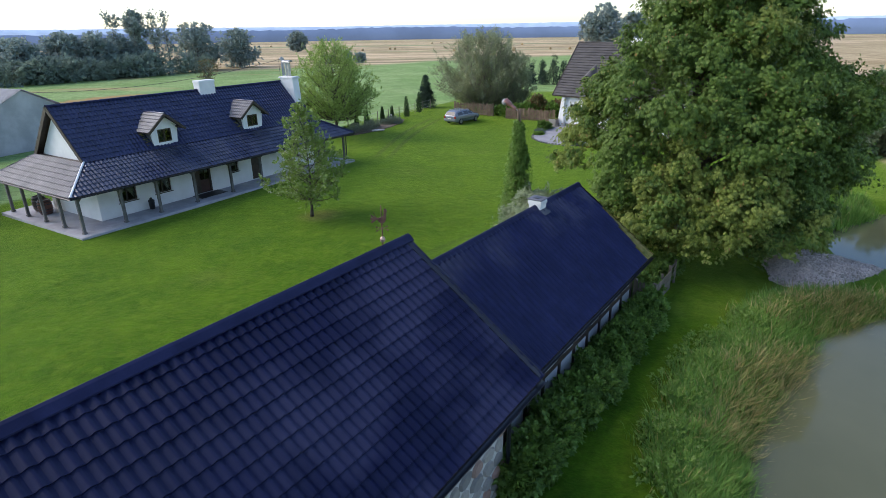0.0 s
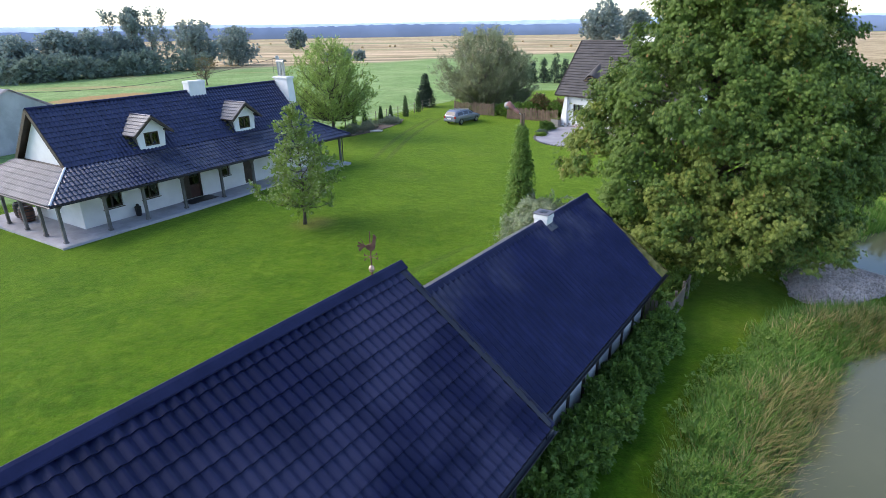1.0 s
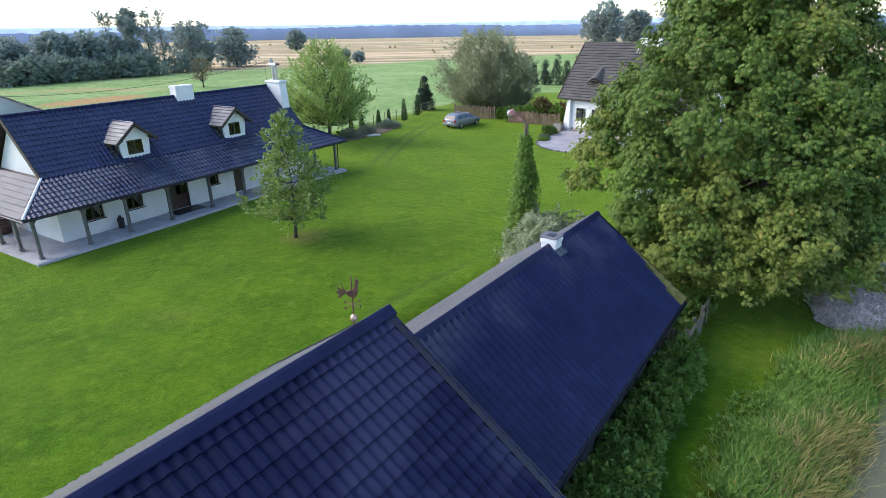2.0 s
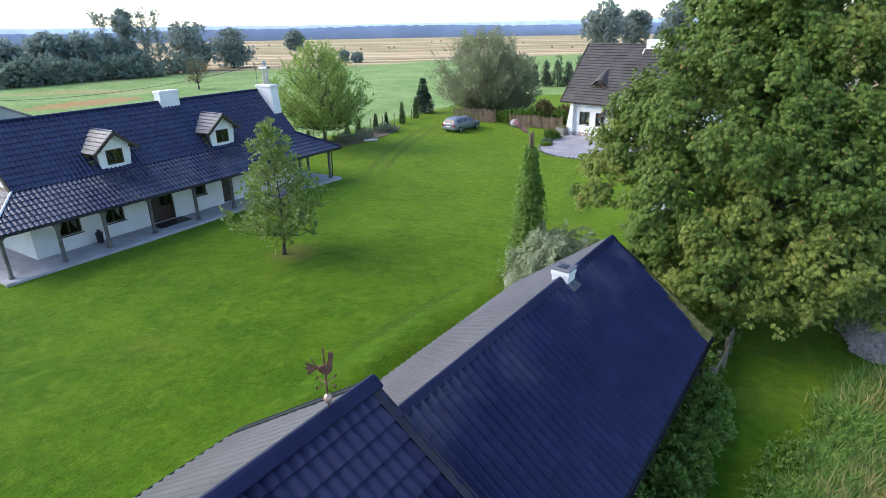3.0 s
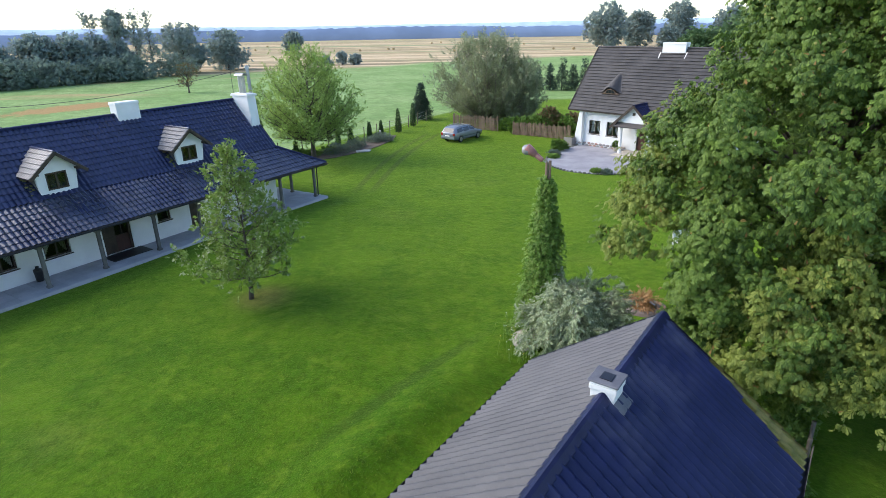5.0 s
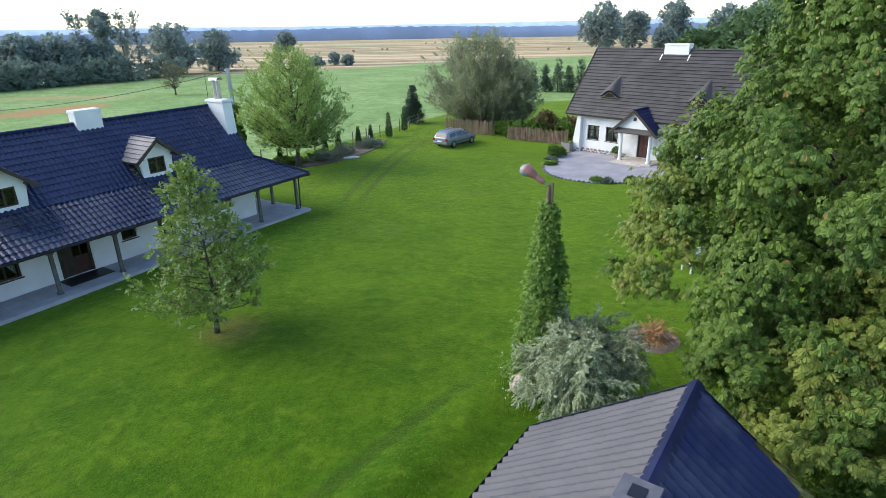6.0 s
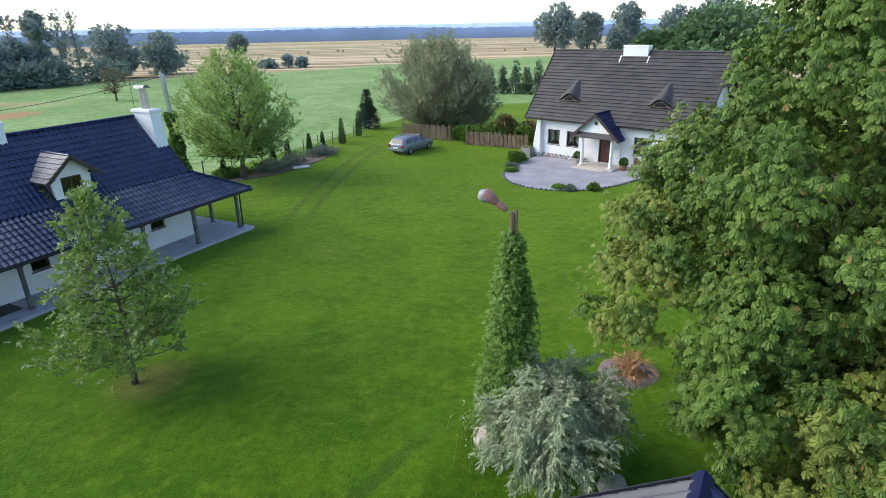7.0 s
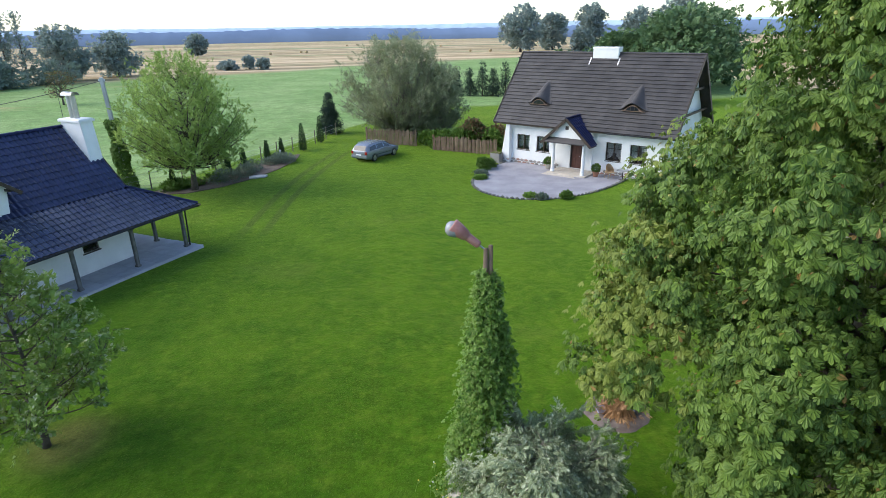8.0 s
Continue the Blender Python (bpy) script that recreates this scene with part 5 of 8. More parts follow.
# ---- plants: shared makers ----
def leaflet_palmate(low=False):
    """One hand-shaped leaf of five broad drooping leaflets, about 1 long from the stalk."""
    v, f = [], []
    for k in range(-2, 3):
        a = radians(k * 41)
        ln = 1.0 - 0.13 * abs(k)
        d, s = np.array([math.cos(a), math.sin(a), 0]), np.array([-math.sin(a), math.cos(a), 0])
        def at(t, w, z=0.0):
            return d * t * ln + s * w * ln + np.array([0, 0, z - 0.75 * t * t * ln])
        b = len(v)
        if low:
            v += [at(0.05, 0), at(0.68, -0.23, -0.06), at(1.0, 0), at(0.68, 0.23, -0.06)]
            f += [(b, b + 1, b + 2), (b, b + 2, b + 3)]
        else:
            v += [at(0.05, 0), at(0.50, -0.15, -0.05), at(0.80, -0.235, -0.07), at(1.0, 0.0), at(0.80, 0.235, -0.07), at(0.50, 0.15, -0.05)]
            f += [(b, b + 1, b + 3), (b + 1, b + 2, b + 3), (b, b + 3, b + 5), (b + 3, b + 4, b + 5)]
    return np.array(v), np.array(f)


def sprig(leaves, width, length, curl=0.25, seed=1, spread_=55):
    """A short twig with simple pointed leaves along it, 1 long."""
    r = random.Random(seed)
    v, f = [], []
    for i in range(leaves):
        t = (i + 0.6) / leaves
        a = radians((spread_ if i % 2 else -spread_) * r.uniform(0.6, 1.1)) * (1 - 0.5 * t)
        e = radians(r.uniform(-35, 45))
        d = np.array([math.cos(a) * math.cos(e), math.sin(a) * math.cos(e), math.sin(e)])
        s = np.cross(d, [0, 0, 1.0])
        s /= np.linalg.norm(s) + 1e-6
        o = np.array([t * 0.7, 0, 0])
        ln = length * r.uniform(0.75, 1.15)
        b = len(v)
        v += [o, o + d * ln * 0.5 + s * width, o + d * ln + np.array([0, 0, -curl * ln]), o + d * ln * 0.5 - s * width]
        f += [(b, b + 1, b + 2, b + 3)]
    return np.array(v), np.array(f)


def limb_path(a, b, rng, sag=0.12, steps=5):
    a, b = np.array(a, float), np.array(b, float)
    ln = np.linalg.norm(b - a)
    t = np.linspace(0, 1, steps)
    side = rng.normal(0, abs(sag) * ln * 0.5, 3)
    pts = a + (b - a) * t[:, None] + np.sin(t * np.pi)[:, None] * (side + np.array([0, 0, sag * ln]))
    return [tuple(q) for q in pts]


def grow(name, label, category, base, height, trunk_r, profile, clump_n, clump_r, leaf_n, leaf_size, templates, leaf_mat, bark, seed,
         trunk_top=0.8, lean=(0, 0), limbs=14, up_bias=0.5, squash=0.75, inner=0.45, group="", droop=0.0, stems=1, kind="", limb_from=0.2, low=0.0):
    """A tree or shrub: tapered trunk, limbs that reach the clumps of the crown, and many small leaves.
    profile(h) gives the crown's radius at the height h from 0 (its foot) to 1 (its top)."""
    rng = np.random.default_rng(seed)
    bx, by, bz = base
    tree = thing(name, Matrix.Translation(base), label, category, group, kind)
    # clump centres, mostly towards the outside of the crown
    hs = rng.uniform(0.02, 0.98, clump_n * 3)
    ws = np.array([profile(h) for h in hs])
    keep = rng.uniform(0, 1, len(hs)) < ws / ws.max() + 0.12
    hs, ws = hs[keep][:clump_n], ws[keep][:clump_n]
    ang = rng.uniform(0, 2 * np.pi, len(hs))
    rad = ws * np.sqrt(rng.uniform(inner ** 2, 1, len(hs))) * (1 + 0.12 * np.sin(3 * ang + seed) + rng.normal(0, 0.05, len(hs)))
    zc = (low + (1 - low) * hs) * height
    cx, cy = rad * np.cos(ang) + lean[0] * hs, rad * np.sin(ang) + lean[1] * hs
    clumps = np.stack([cx, cy, zc], 1)
    # trunk and limbs
    bm = bmesh.new()
    tops = []
    for sidx in range(stems):
        sa = 2 * math.pi * sidx / max(1, stems)
        sp = 0.0 if stems == 1 else profile(0.6) * 0.35
        tip = np.array([lean[0] * 0.8 + sp * math.cos(sa), lean[1] * 0.8 + sp * math.sin(sa), height * trunk_top])
        foot = np.array([0.12 * (stems > 1) * math.cos(sa), 0.12 * (stems > 1) * math.sin(sa), -0.15])
        path = limb_path(foot, tip, rng, 0.02, 7)
        radii = [trunk_r * (1.35 if i == 0 else 1.0) * (1 - 0.86 * i / 6) for i in range(7)]
        tube(bm, path, radii, 9)
        tops.append(path)
    trunk = part("trunk", bm, bark, tree, smooth=True)
    pick = rng.permutation(len(clumps))[:limbs]
    for c in clumps[pick]:
        path = tops[int(rng.integers(0, stems))]
        zs = np.array([q[2] for q in path])
        want = max(height * limb_from, c[2] * 0.75 - 0.35 * math.hypot(c[0], c[1]))
        i = int(np.clip(np.searchsorted(zs, want), 1, 6))
        w = np.clip((want - zs[i - 1]) / (zs[i] - zs[i - 1] + 1e-6), 0, 1)
        a = np.array(path[i - 1]) * (1 - w) + np.array(path[i]) * w
        r0 = max(0.012, trunk_r * 0.45 * (1 - 0.7 * want / height))
        bm = bmesh.new()
        lp = limb_path(a, c, rng, 0.08 if not droop else 0.2)
        tube(bm, lp, [r0 * (1 - 0.8 * k / 4) for k in range(5)], 5)
        for _ in range(3):
            q = c + rng.normal(0, clump_r * 0.7, 3)
            tube(bm, limb_path(lp[3], q, rng, 0.1, 4), [r0 * 0.3, r0 * 0.22, r0 * 0.14, r0 * 0.06], 4)
        part("limb", bm, bark, tree, smooth=True)
    # leaves
    n = len(clumps)
    per = np.maximum(1, (leaf_n * rng.uniform(0.5, 1.5, n) / n).astype(int))
    cidx = np.repeat(np.arange(n), per)
    d = rng.normal(0, 1, (len(cidx), 3))
    d /= np.linalg.norm(d, axis=1, keepdims=True)
    cr = clump_r * rng.uniform(0.7, 1.3, n)
    rr = cr[cidx] * rng.uniform(0.25, 1.0, len(cidx)) ** 0.6
    loc = clumps[cidx] + d * rr[:, None] * np.array([1, 1, squash])
    loc[:, 2] = np.maximum(loc[:, 2], 0.06)
    outward = d + 0.6 * clumps[cidx] / (np.linalg.norm(clumps[cidx], axis=1, keepdims=True) + 1e-6) * np.array([1, 1, 0.2])
    outward = outward + rng.normal(0, 0.45, outward.shape)
    outward[:, 2] += up_bias - droop
    up = np.tile([0.0, 0.0, 1.0], (len(loc), 1)) + rng.normal(0, 0.35, (len(loc), 3))
    size = leaf_size * rng.uniform(0.7, 1.3, len(loc))
    mats = frames(outward, up, rng, 0.5) * size[:, None, None]
    vs, fs, off = [], [], 0
    which = rng.integers(0, len(templates), len(loc))
    for ti, (tv, tf) in enumerate(templates):
        m = which == ti
        v, f = scatter(tv, tf, mats[m], loc[m])
        vs.append(v)
        fs.append(f + off)
        off += len(v)
    crown = hang("crown", raw_mesh("crown", np.concatenate(vs), np.concatenate(fs)), leaf_mat, tree)
    crown["kind"] = "stuff"
    return tree


def oval(widest, r, power=0.6):
    """A crown outline: widest at that height, rounded off above and below."""
    def f(h):
        t = (h - widest) / (1 - widest) if h > widest else (widest - h) / widest
        return r * max(0.0, 1 - t ** 2) ** power
    return f


def cone(r):
    return lambda h: r * (1 - h) ** 0.9 + 0.05 * r


BROAD = [sprig(6, 0.17, 0.50, seed=i) for i in range(3)]
NARROW = [sprig(7, 0.052, 0.46, seed=i + 10, spread_=38) for i in range(3)]
IVYS = [sprig(6, 0.20, 0.42, seed=i + 20, spread_=70) for i in range(3)]
NEEDLE = [sprig(6, 0.075, 0.36, seed=i + 30, spread_=60) for i in range(2)]
FEATHER = [sprig(7, 0.078, 0.38, seed=i + 50, spread_=35) for i in range(3)]
COARSE = [sprig(4, 0.26, 0.56, seed=i + 40, spread_=65) for i in range(3)]


# ---- the big horse chestnut ----
def chestnut():
    rng = np.random.default_rng(77)
    base = (11.0, 26.4, lz(11.0, 26.4))
    tree = thing("horse_chestnut_tree", Matrix.Translation(base), "huge leafy horse chestnut tree with drooping boughs and ripening fruit", "tree")
    H = 13.6

    def radius(z):
        return float(np.interp(z, (0.6, 1.0, 1.8, 2.8, 3.7, 5.0, 6.0, 7.1, 7.5, 8.0, 8.6, 9.3, 10.3, 12.0, 13.6), (3.9, 4.4, 4.6, 5.3, 6.2, 6.2, 6.0, 5.9, 5.4, 4.7, 4.1, 3.9, 3.5, 2.6, 0.3)))

    # boughs: rounded masses over the crown's surface, with hollows between them
    boughs = []
    for i in range(6000):
        z = rng.uniform(1.5, H - 0.7)
        a = rng.uniform(0, 2 * np.pi)
        r = (radius(z) - 0.85) * rng.uniform(0.82, 1.02) * (1.0 + 0.07 * math.sin(3 * a + 0.9 * z) * math.sin(1.5 * z + 1))
        if r < 0.3:
            continue
        c = np.array([(1.0 if math.cos(a) > 0 else 0.95) * r * math.cos(a) + 0.30 + (0.12 * max(0.0, z - 4) if math.cos(a) > 0 else 0.0), (0.88 if math.sin(a) < 0 else 0.76) * r * math.sin(a), z])
        if c[0] < -2.4 and c[1] > -1.4 and z < 4.4:
            continue
        if all(np.linalg.norm((c - b[0]) * np.array([1, 1, 1.2])) > 1.54 for b in boughs):
            boughs.append((c, rng.uniform(0.95, 1.36)))
    # a low bough reaching over the barn's gable
    for x, y, z in ((-2.2, -4.2, 2.9), (-0.6, -4.7, 2.6), (1.2, -4.8, 2.5), (-3.3, -3.6, 2.6), (2.6, -4.5, 2.3), (0.2, -5.0, 3.7), (-2.6, -3.7, 4.6), (-1.2, -4.5, 4.5)):
        c = np.array([x, y, z])
        if all(np.linalg.norm(c - b[0]) > 1.0 for b in boughs):
            boughs.append((c, 1.15))
    bm = bmesh.new()
    tube(bm, [(0, 0, -0.2), (0.05, 0, 0.6), (0.0, 0.08, 2.2), (-0.1, 0.1, 4.5), (0.0, 0.0, 7.5), (0.1, 0.0, 10.5)], [0.62, 0.46, 0.40, 0.33, 0.22, 0.08], 12)
    part("trunk", bm, M_BARK, tree, smooth=True)
    for c, r in boughs[:80]:
        h0 = float(np.clip(c[2] * 0.62 - 0.1, 1.7, 9.5))
        bm = bmesh.new()
        tube(bm, limb_path((0, 0, h0), c * np.array([0.75, 0.75, 0.95]), rng, 0.10, 6), [0.15, 0.12, 0.09, 0.065, 0.04, 0.02], 6)
        part("limb", bm, M_BARK, tree, smooth=True)
    # each bough carries drooping tufts, each tuft a handful of leaf rosettes
    loc, out, shade = [], [], []
    # boughs round this point are coloured as if the sun caught them
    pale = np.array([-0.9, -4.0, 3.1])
    for c, r in boughs:
        radial = c * np.array([1, 1, 0.25])
        radial = radial / (np.linalg.norm(radial) + 1e-6)
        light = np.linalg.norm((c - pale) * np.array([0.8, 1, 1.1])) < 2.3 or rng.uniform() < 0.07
        for _ in range(int(24 * r * r)):
            d = rng.normal(0, 1, 3)
            d /= np.linalg.norm(d)
            if d @ radial + 0.45 * d[2] < -0.25:
                continue
            q = c + d * r * rng.uniform(0.70, 1.04) * np.array([1, 1, 0.80])
            q[2] -= 0.22 * max(0.0, d @ radial) ** 2
            k = int(rng.integers(7, 14))
            e = rng.normal(0, 1, (k, 3)) * np.array([0.20, 0.20, 0.17])
            loc.append(q + e)
            out.append(np.tile(d * np.array([1, 1, 0.35]) + 0.5 * radial, (k, 1)) + 1.6 * e * np.array([1, 1, 0.3]))
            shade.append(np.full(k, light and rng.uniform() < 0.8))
    # sparse foliage inside the crown
    for _ in range(2600):
        z = rng.uniform(2.6, H - 2.5)
        a = rng.uniform(0, 2 * np.pi)
        r = (radius(z) - 1.2) * rng.uniform(0.45, 0.72)
        d = np.array([math.cos(a), math.sin(a), 0.0])
        loc.append((d * r + np.array([0.30, 0, z]))[None])
        out.append(d[None])
        shade.append(np.zeros(1, bool))
    loc, out, shade = np.concatenate(loc), np.concatenate(out), np.concatenate(shade) > 0
    # each rosette: leaves fanned round a drooping twig end
    m = 7
    L = np.repeat(loc, m, 0) + rng.normal(0, 0.10, (len(loc) * m, 3))
    O = np.repeat(out, m, 0) + rng.normal(0, 0.75, (len(loc) * m, 3)) * np.array([1, 1, 0.35])
    S = np.repeat(shade, m)
    O[:, 2] = -0.65 + rng.normal(0, 0.45, len(O))
    hidden = (L[:, 1] > 1.4) & (rng.uniform(0, 1, len(L)) < 0.74)
    U = np.tile([0.0, 0.0, 0.8], (len(L), 1)) + 0.9 * np.repeat(out, m, 0) + rng.normal(0, 0.4, (len(L), 3))
    size = rng.uniform(0.080, 0.148, len(L))
    MT = frames(O, U, rng, 0.25) * size[:, None, None]
    L, MT, S = L[~hidden], MT[~hidden], S[~hidden]
    camside = (L[:, 1] < 0.0) & (L[:, 0] < -1.2)
    nearest = np.argsort(np.linalg.norm(L - np.array([-8.0, -5.0, 5.0]), axis=1))[:300]
    single = np.zeros(len(L), bool)
    single[nearest] = True
    hi, lo = leaflet_palmate(), leaflet_palmate(True)
    for label, mat, sel in (("dense dark green canopy of hand-shaped leaves", F_CHESTNUT, ~S), ("lower canopy in painted sunlit yellow-green", F_CHESTNUT_SUNLIT, S)):
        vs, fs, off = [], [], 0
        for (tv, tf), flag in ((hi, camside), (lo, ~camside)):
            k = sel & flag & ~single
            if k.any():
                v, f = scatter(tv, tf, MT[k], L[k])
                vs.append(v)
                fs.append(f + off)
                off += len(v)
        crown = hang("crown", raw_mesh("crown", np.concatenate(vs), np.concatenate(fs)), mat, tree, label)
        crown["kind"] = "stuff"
    me = raw_mesh("leaf", hi[0], hi[1])
    for i in np.nonzero(single)[0]:
        mm = Matrix([[*MT[i][r], L[i][r]] for r in range(3)] + [[0, 0, 0, 1]])
        hang("leaf", me, F_CHESTNUT, tree, "", mm)
    # spiny fruit
    bm = bmesh.new()
    bmesh.ops.create_icosphere(bm, subdivisions=1, radius=0.035)
    me = bpy.data.meshes.new("fruit")
    bm.to_mesh(me)
    bm.free()
    fruit_mat = plain("conker_husk", (0.32, 0.31, 0.08), (0.42, 0.38, 0.12), 9, 0.7, 0.4, 60, vary=0.4)
    me.materials.append(fruit_mat)
    pick = [i for i in range(len(loc)) if loc[i][0] < 2 and loc[i][1] < 1.0 and i % 7 == 0][:260]
    for i in pick:
        hang("fruit", me, None, tree, "", Matrix.Translation(loc[i] + out[i] * 0.08 + np.array([0, 0, -0.06])))
    return tree


CHESTNUT = chestnut()

# ---- yard trees ----
def branchy(name, label, x, y, height, trunk_r, profile, limbs, twigs, leaves, twig_len, leaf_size, templates, leaf_mat, bark, seed, rise=0.9, low=0.13, trunk_top=0.92, stems=1, hang_=0.0, wander=0.45):
    """A tree whose foliage follows its branching: trunk, rising limbs, short twigs, leaves along each twig."""
    rng = np.random.default_rng(seed)
    tree = thing(name, Matrix.Translation((x, y, lz(x, y))), label, "tree")
    trunks = []
    for k in range(stems):
        a = 2.4 * k
        sp = 0.0 if stems == 1 else profile(0.5) * rng.uniform(0.25, 0.55)
        tip = (sp * math.cos(a), sp * math.sin(a), height * trunk_top * rng.uniform(0.85, 1.0))
        path = limb_path((0.1 * (stems > 1) * math.cos(a), 0.1 * (stems > 1) * math.sin(a), -0.15), tip, rng, 0.025, 8)
        part("trunk", tube(bmesh.new(), path, [trunk_r * (1.35 if i == 0 else 1 - 0.125 * i) for i in range(8)], 9), bark, tree, smooth=True)
        trunks.append(np.array(path))
    loc, out = [], []
    sticks = bmesh.new()
    for i in range(limbs):
        h = (i + rng.uniform(0.1, 0.9)) / limbs
        w = profile(h) * rng.uniform(0.55, 1.06)
        a = 2.399963 * i + rng.normal(0, 0.35)
        end = np.array([w * math.cos(a), w * math.sin(a), (low + (1 - low) * h) * height])
        trunk = trunks[i % stems]
        z0 = float(np.clip(end[2] - rise * w, height * low * 0.8, height * trunk_top * 0.96))
        start = np.array([np.interp(z0, trunk[:, 2], trunk[:, 0]), np.interp(z0, trunk[:, 2], trunk[:, 1]), z0])
        r0 = max(0.012, trunk_r * 0.42 * (1 - 0.75 * z0 / height))
        lp = np.array(limb_path(start, end, rng, -0.06, 6))
        bm = bmesh.new()
        tube(bm, lp, [r0 * (1 - 0.17 * k) for k in range(6)], 5)
        ax = (end - start) / (np.linalg.norm(end - start) + 1e-6)
        count = max(3, int(twigs * (0.35 + np.linalg.norm(end - start) / (profile(0.4) * 1.4))))
        for _ in range(count):
            u = rng.uniform(0.25, 1.0) ** 0.8
            q = np.array([np.interp(u, np.linspace(0, 1, 6), lp[:, c]) for c in range(3)])
            d = ax * 0.55 + np.array([0, 0, 0.5 - hang_]) + rng.normal(0, wander, 3)
            d /= np.linalg.norm(d)
            ln = twig_len * rng.uniform(0.5, 1.25)
            tip = q + d * ln + np.array([0, 0, -0.25 * hang_ * ln])
            tube(sticks, [q, (q + tip) / 2, tip], [0.008, 0.006, 0.003], 3, False)
            m = max(2, int(leaves * ln / twig_len))
            v = rng.uniform(0.2, 1.08, m)
            loc.append(q + (tip - q) * v[:, None] + rng.normal(0, leaf_size * 0.35, (m, 3)))
            out.append(d + rng.normal(0, 0.55, (m, 3)) - np.array([0, 0, 0.5 * hang_]))
        part("limb", bm, bark, tree, smooth=True)
    part("twig_spray", sticks, bark, tree)["kind"] = "stuff"
    loc, out = np.concatenate(loc), np.concatenate(out)
    loc[:, 2] = np.maximum(loc[:, 2], 0.06)
    up = np.tile([0.0, 0.0, 1.0], (len(loc), 1)) + rng.normal(0, 0.4, (len(loc), 3))
    mats = frames(out, up, rng, 0.6) * (leaf_size * rng.uniform(0.7, 1.3, len(loc)))[:, None, None]
    vs, fs, off = [], [], 0
    which = rng.integers(0, len(templates), len(loc))
    for ti, (tv, tf) in enumerate(templates):
        v, f = scatter(tv, tf, mats[which == ti], loc[which == ti])
        vs.append(v)
        fs.append(f + off)
        off += len(v)
    hang("crown", raw_mesh("crown", np.concatenate(vs), np.concatenate(fs)), leaf_mat, tree)["kind"] = "stuff"
    return tree


branchy("young_tree", "slender young tree with thin grey-green foliage on the lawn", -7.55, 30.6, 5.75, 0.085, lambda h: 2.85 * (1 - h) ** 1.0 * min(1, h * 2.2 + 0.50) + 0.06, 66, 9, 5.6, 0.52, 0.24,
        BROAD, F_YOUNG, M_BARK, 11, rise=0.62, low=0.20, hang_=0.15)
branchy("maple_tree", "broad light-green tree with upright branches by the flower bed", -11.3, 58.2, 8.4, 0.20, lambda h: 4.3 * (1 - (abs(h - 0.36) / 0.68) ** 2.2) ** 0.75 if abs(h - 0.36) < 0.67 else 0.2, 110, 15, 8, 1.0, 0.34,
        FEATHER, F_MAPLE, M_BARK, 12, rise=0.85, low=0.24, wander=0.5)
branchy("willow", "wide olive-grey willow thicket behind the fence", 4.4, 77.5, 9.0, 0.20, oval(0.48, 6.2, 0.55), 200, 11, 9, 1.3, 0.46,
        NARROW, F_WILLOW, M_PALEBARK, 13, rise=1.1, low=0.05, stems=6, wander=0.4)
branchy("willow", "smaller olive-grey willow thicket behind the fence", 7.9, 76.4, 6.4, 0.15, oval(0.45, 2.9, 0.55), 100, 9, 9, 1.1, 0.44,
        NARROW, F_WILLOW, M_PALEBARK, 14, rise=1.0, low=0.05, stems=4, wander=0.4)
grow("spruce", "dense dark blue-green spruce at the fence corner", "tree", (-3.2, 80.5, lz(-3.2, 80.5)), 4.1, 0.09, cone(1.25), 220, 0.24, 5200, 0.26, NEEDLE, F_CONIFER, M_BARK, 15, 0.95, limbs=24, up_bias=-0.2, inner=0.3, low=0.03)


def conifer_row():
    spots = [(17.6, 113.6, 4.4), (19.6, 113.3, 5.3), (21.3, 112.9, 4.6), (23.2, 112.4, 5.6), (25.4, 111, 6.0), (15.6, 114.5, 3.8), (28.0, 107, 5.4)]
    for i, (x, y, hh) in enumerate(spots):
        grow("spruce", "slim dark spruce in a meadow row", "tree", (x, y, lz(x, y)), hh, 0.09, cone(hh * 0.24), 70, 0.36, 1100, 0.42, NEEDLE, F_CONIFER, M_BARK, 200 + i, 0.95, limbs=6, up_bias=-0.2, inner=0.3, low=0.03, group="meadow spruces")


conifer_row()


def thujas():
    row = [(-9.9, 62.3, 1.75), (-9.0, 63.9, 1.8), (-7.6, 66.4, 1.9), (-6.7, 68.4, 1.75), (-5.2, 71.2, 2.6), (-3.9, 75.2, 2.7), (-12.9, 58.9, 1.5)]
    for i, (x, y, hh) in enumerate(row):
        rng = np.random.default_rng(300 + i)
        t = thing("thuja", Matrix.Translation((x, y, lz(x, y))), "narrow dark green thuja column by the wire fence", "shrub", "thuja row")
        part("trunk", tube(bmesh.new(), [(0, 0, -0.1), (0, 0, hh * 0.85)], [0.04, 0.01], 6), M_BARK, t)
        n_ = 1500
        h = 1 - rng.uniform(0, 1, n_) ** 0.6
        h = 0.02 + 0.94 * h
        a = rng.uniform(0, 2 * np.pi, n_)
        rr = (0.135 * hh * (1 - h) ** 0.62 * np.minimum(1, 0.7 + h * 2) + 0.02) * rng.uniform(0.55, 1.08, n_)
        d = np.stack([np.cos(a), np.sin(a), np.zeros(n_)], 1)
        o = d * 0.55 + np.array([0, 0, 1.0]) + rng.normal(0, 0.2, (n_, 3))
        v, f = scatter(*NEEDLE[i % 2], frames(o, d + np.array([0, 0, 0.2]), rng, 0.6) * (0.15 * rng.uniform(0.7, 1.2, n_))[:, None, None], d * rr[:, None] + np.stack([0 * h, 0 * h, h * hh], 1))
        hang("crown", raw_mesh("crown", v, f), F_THUJA, t)["kind"] = "stuff"


thujas()

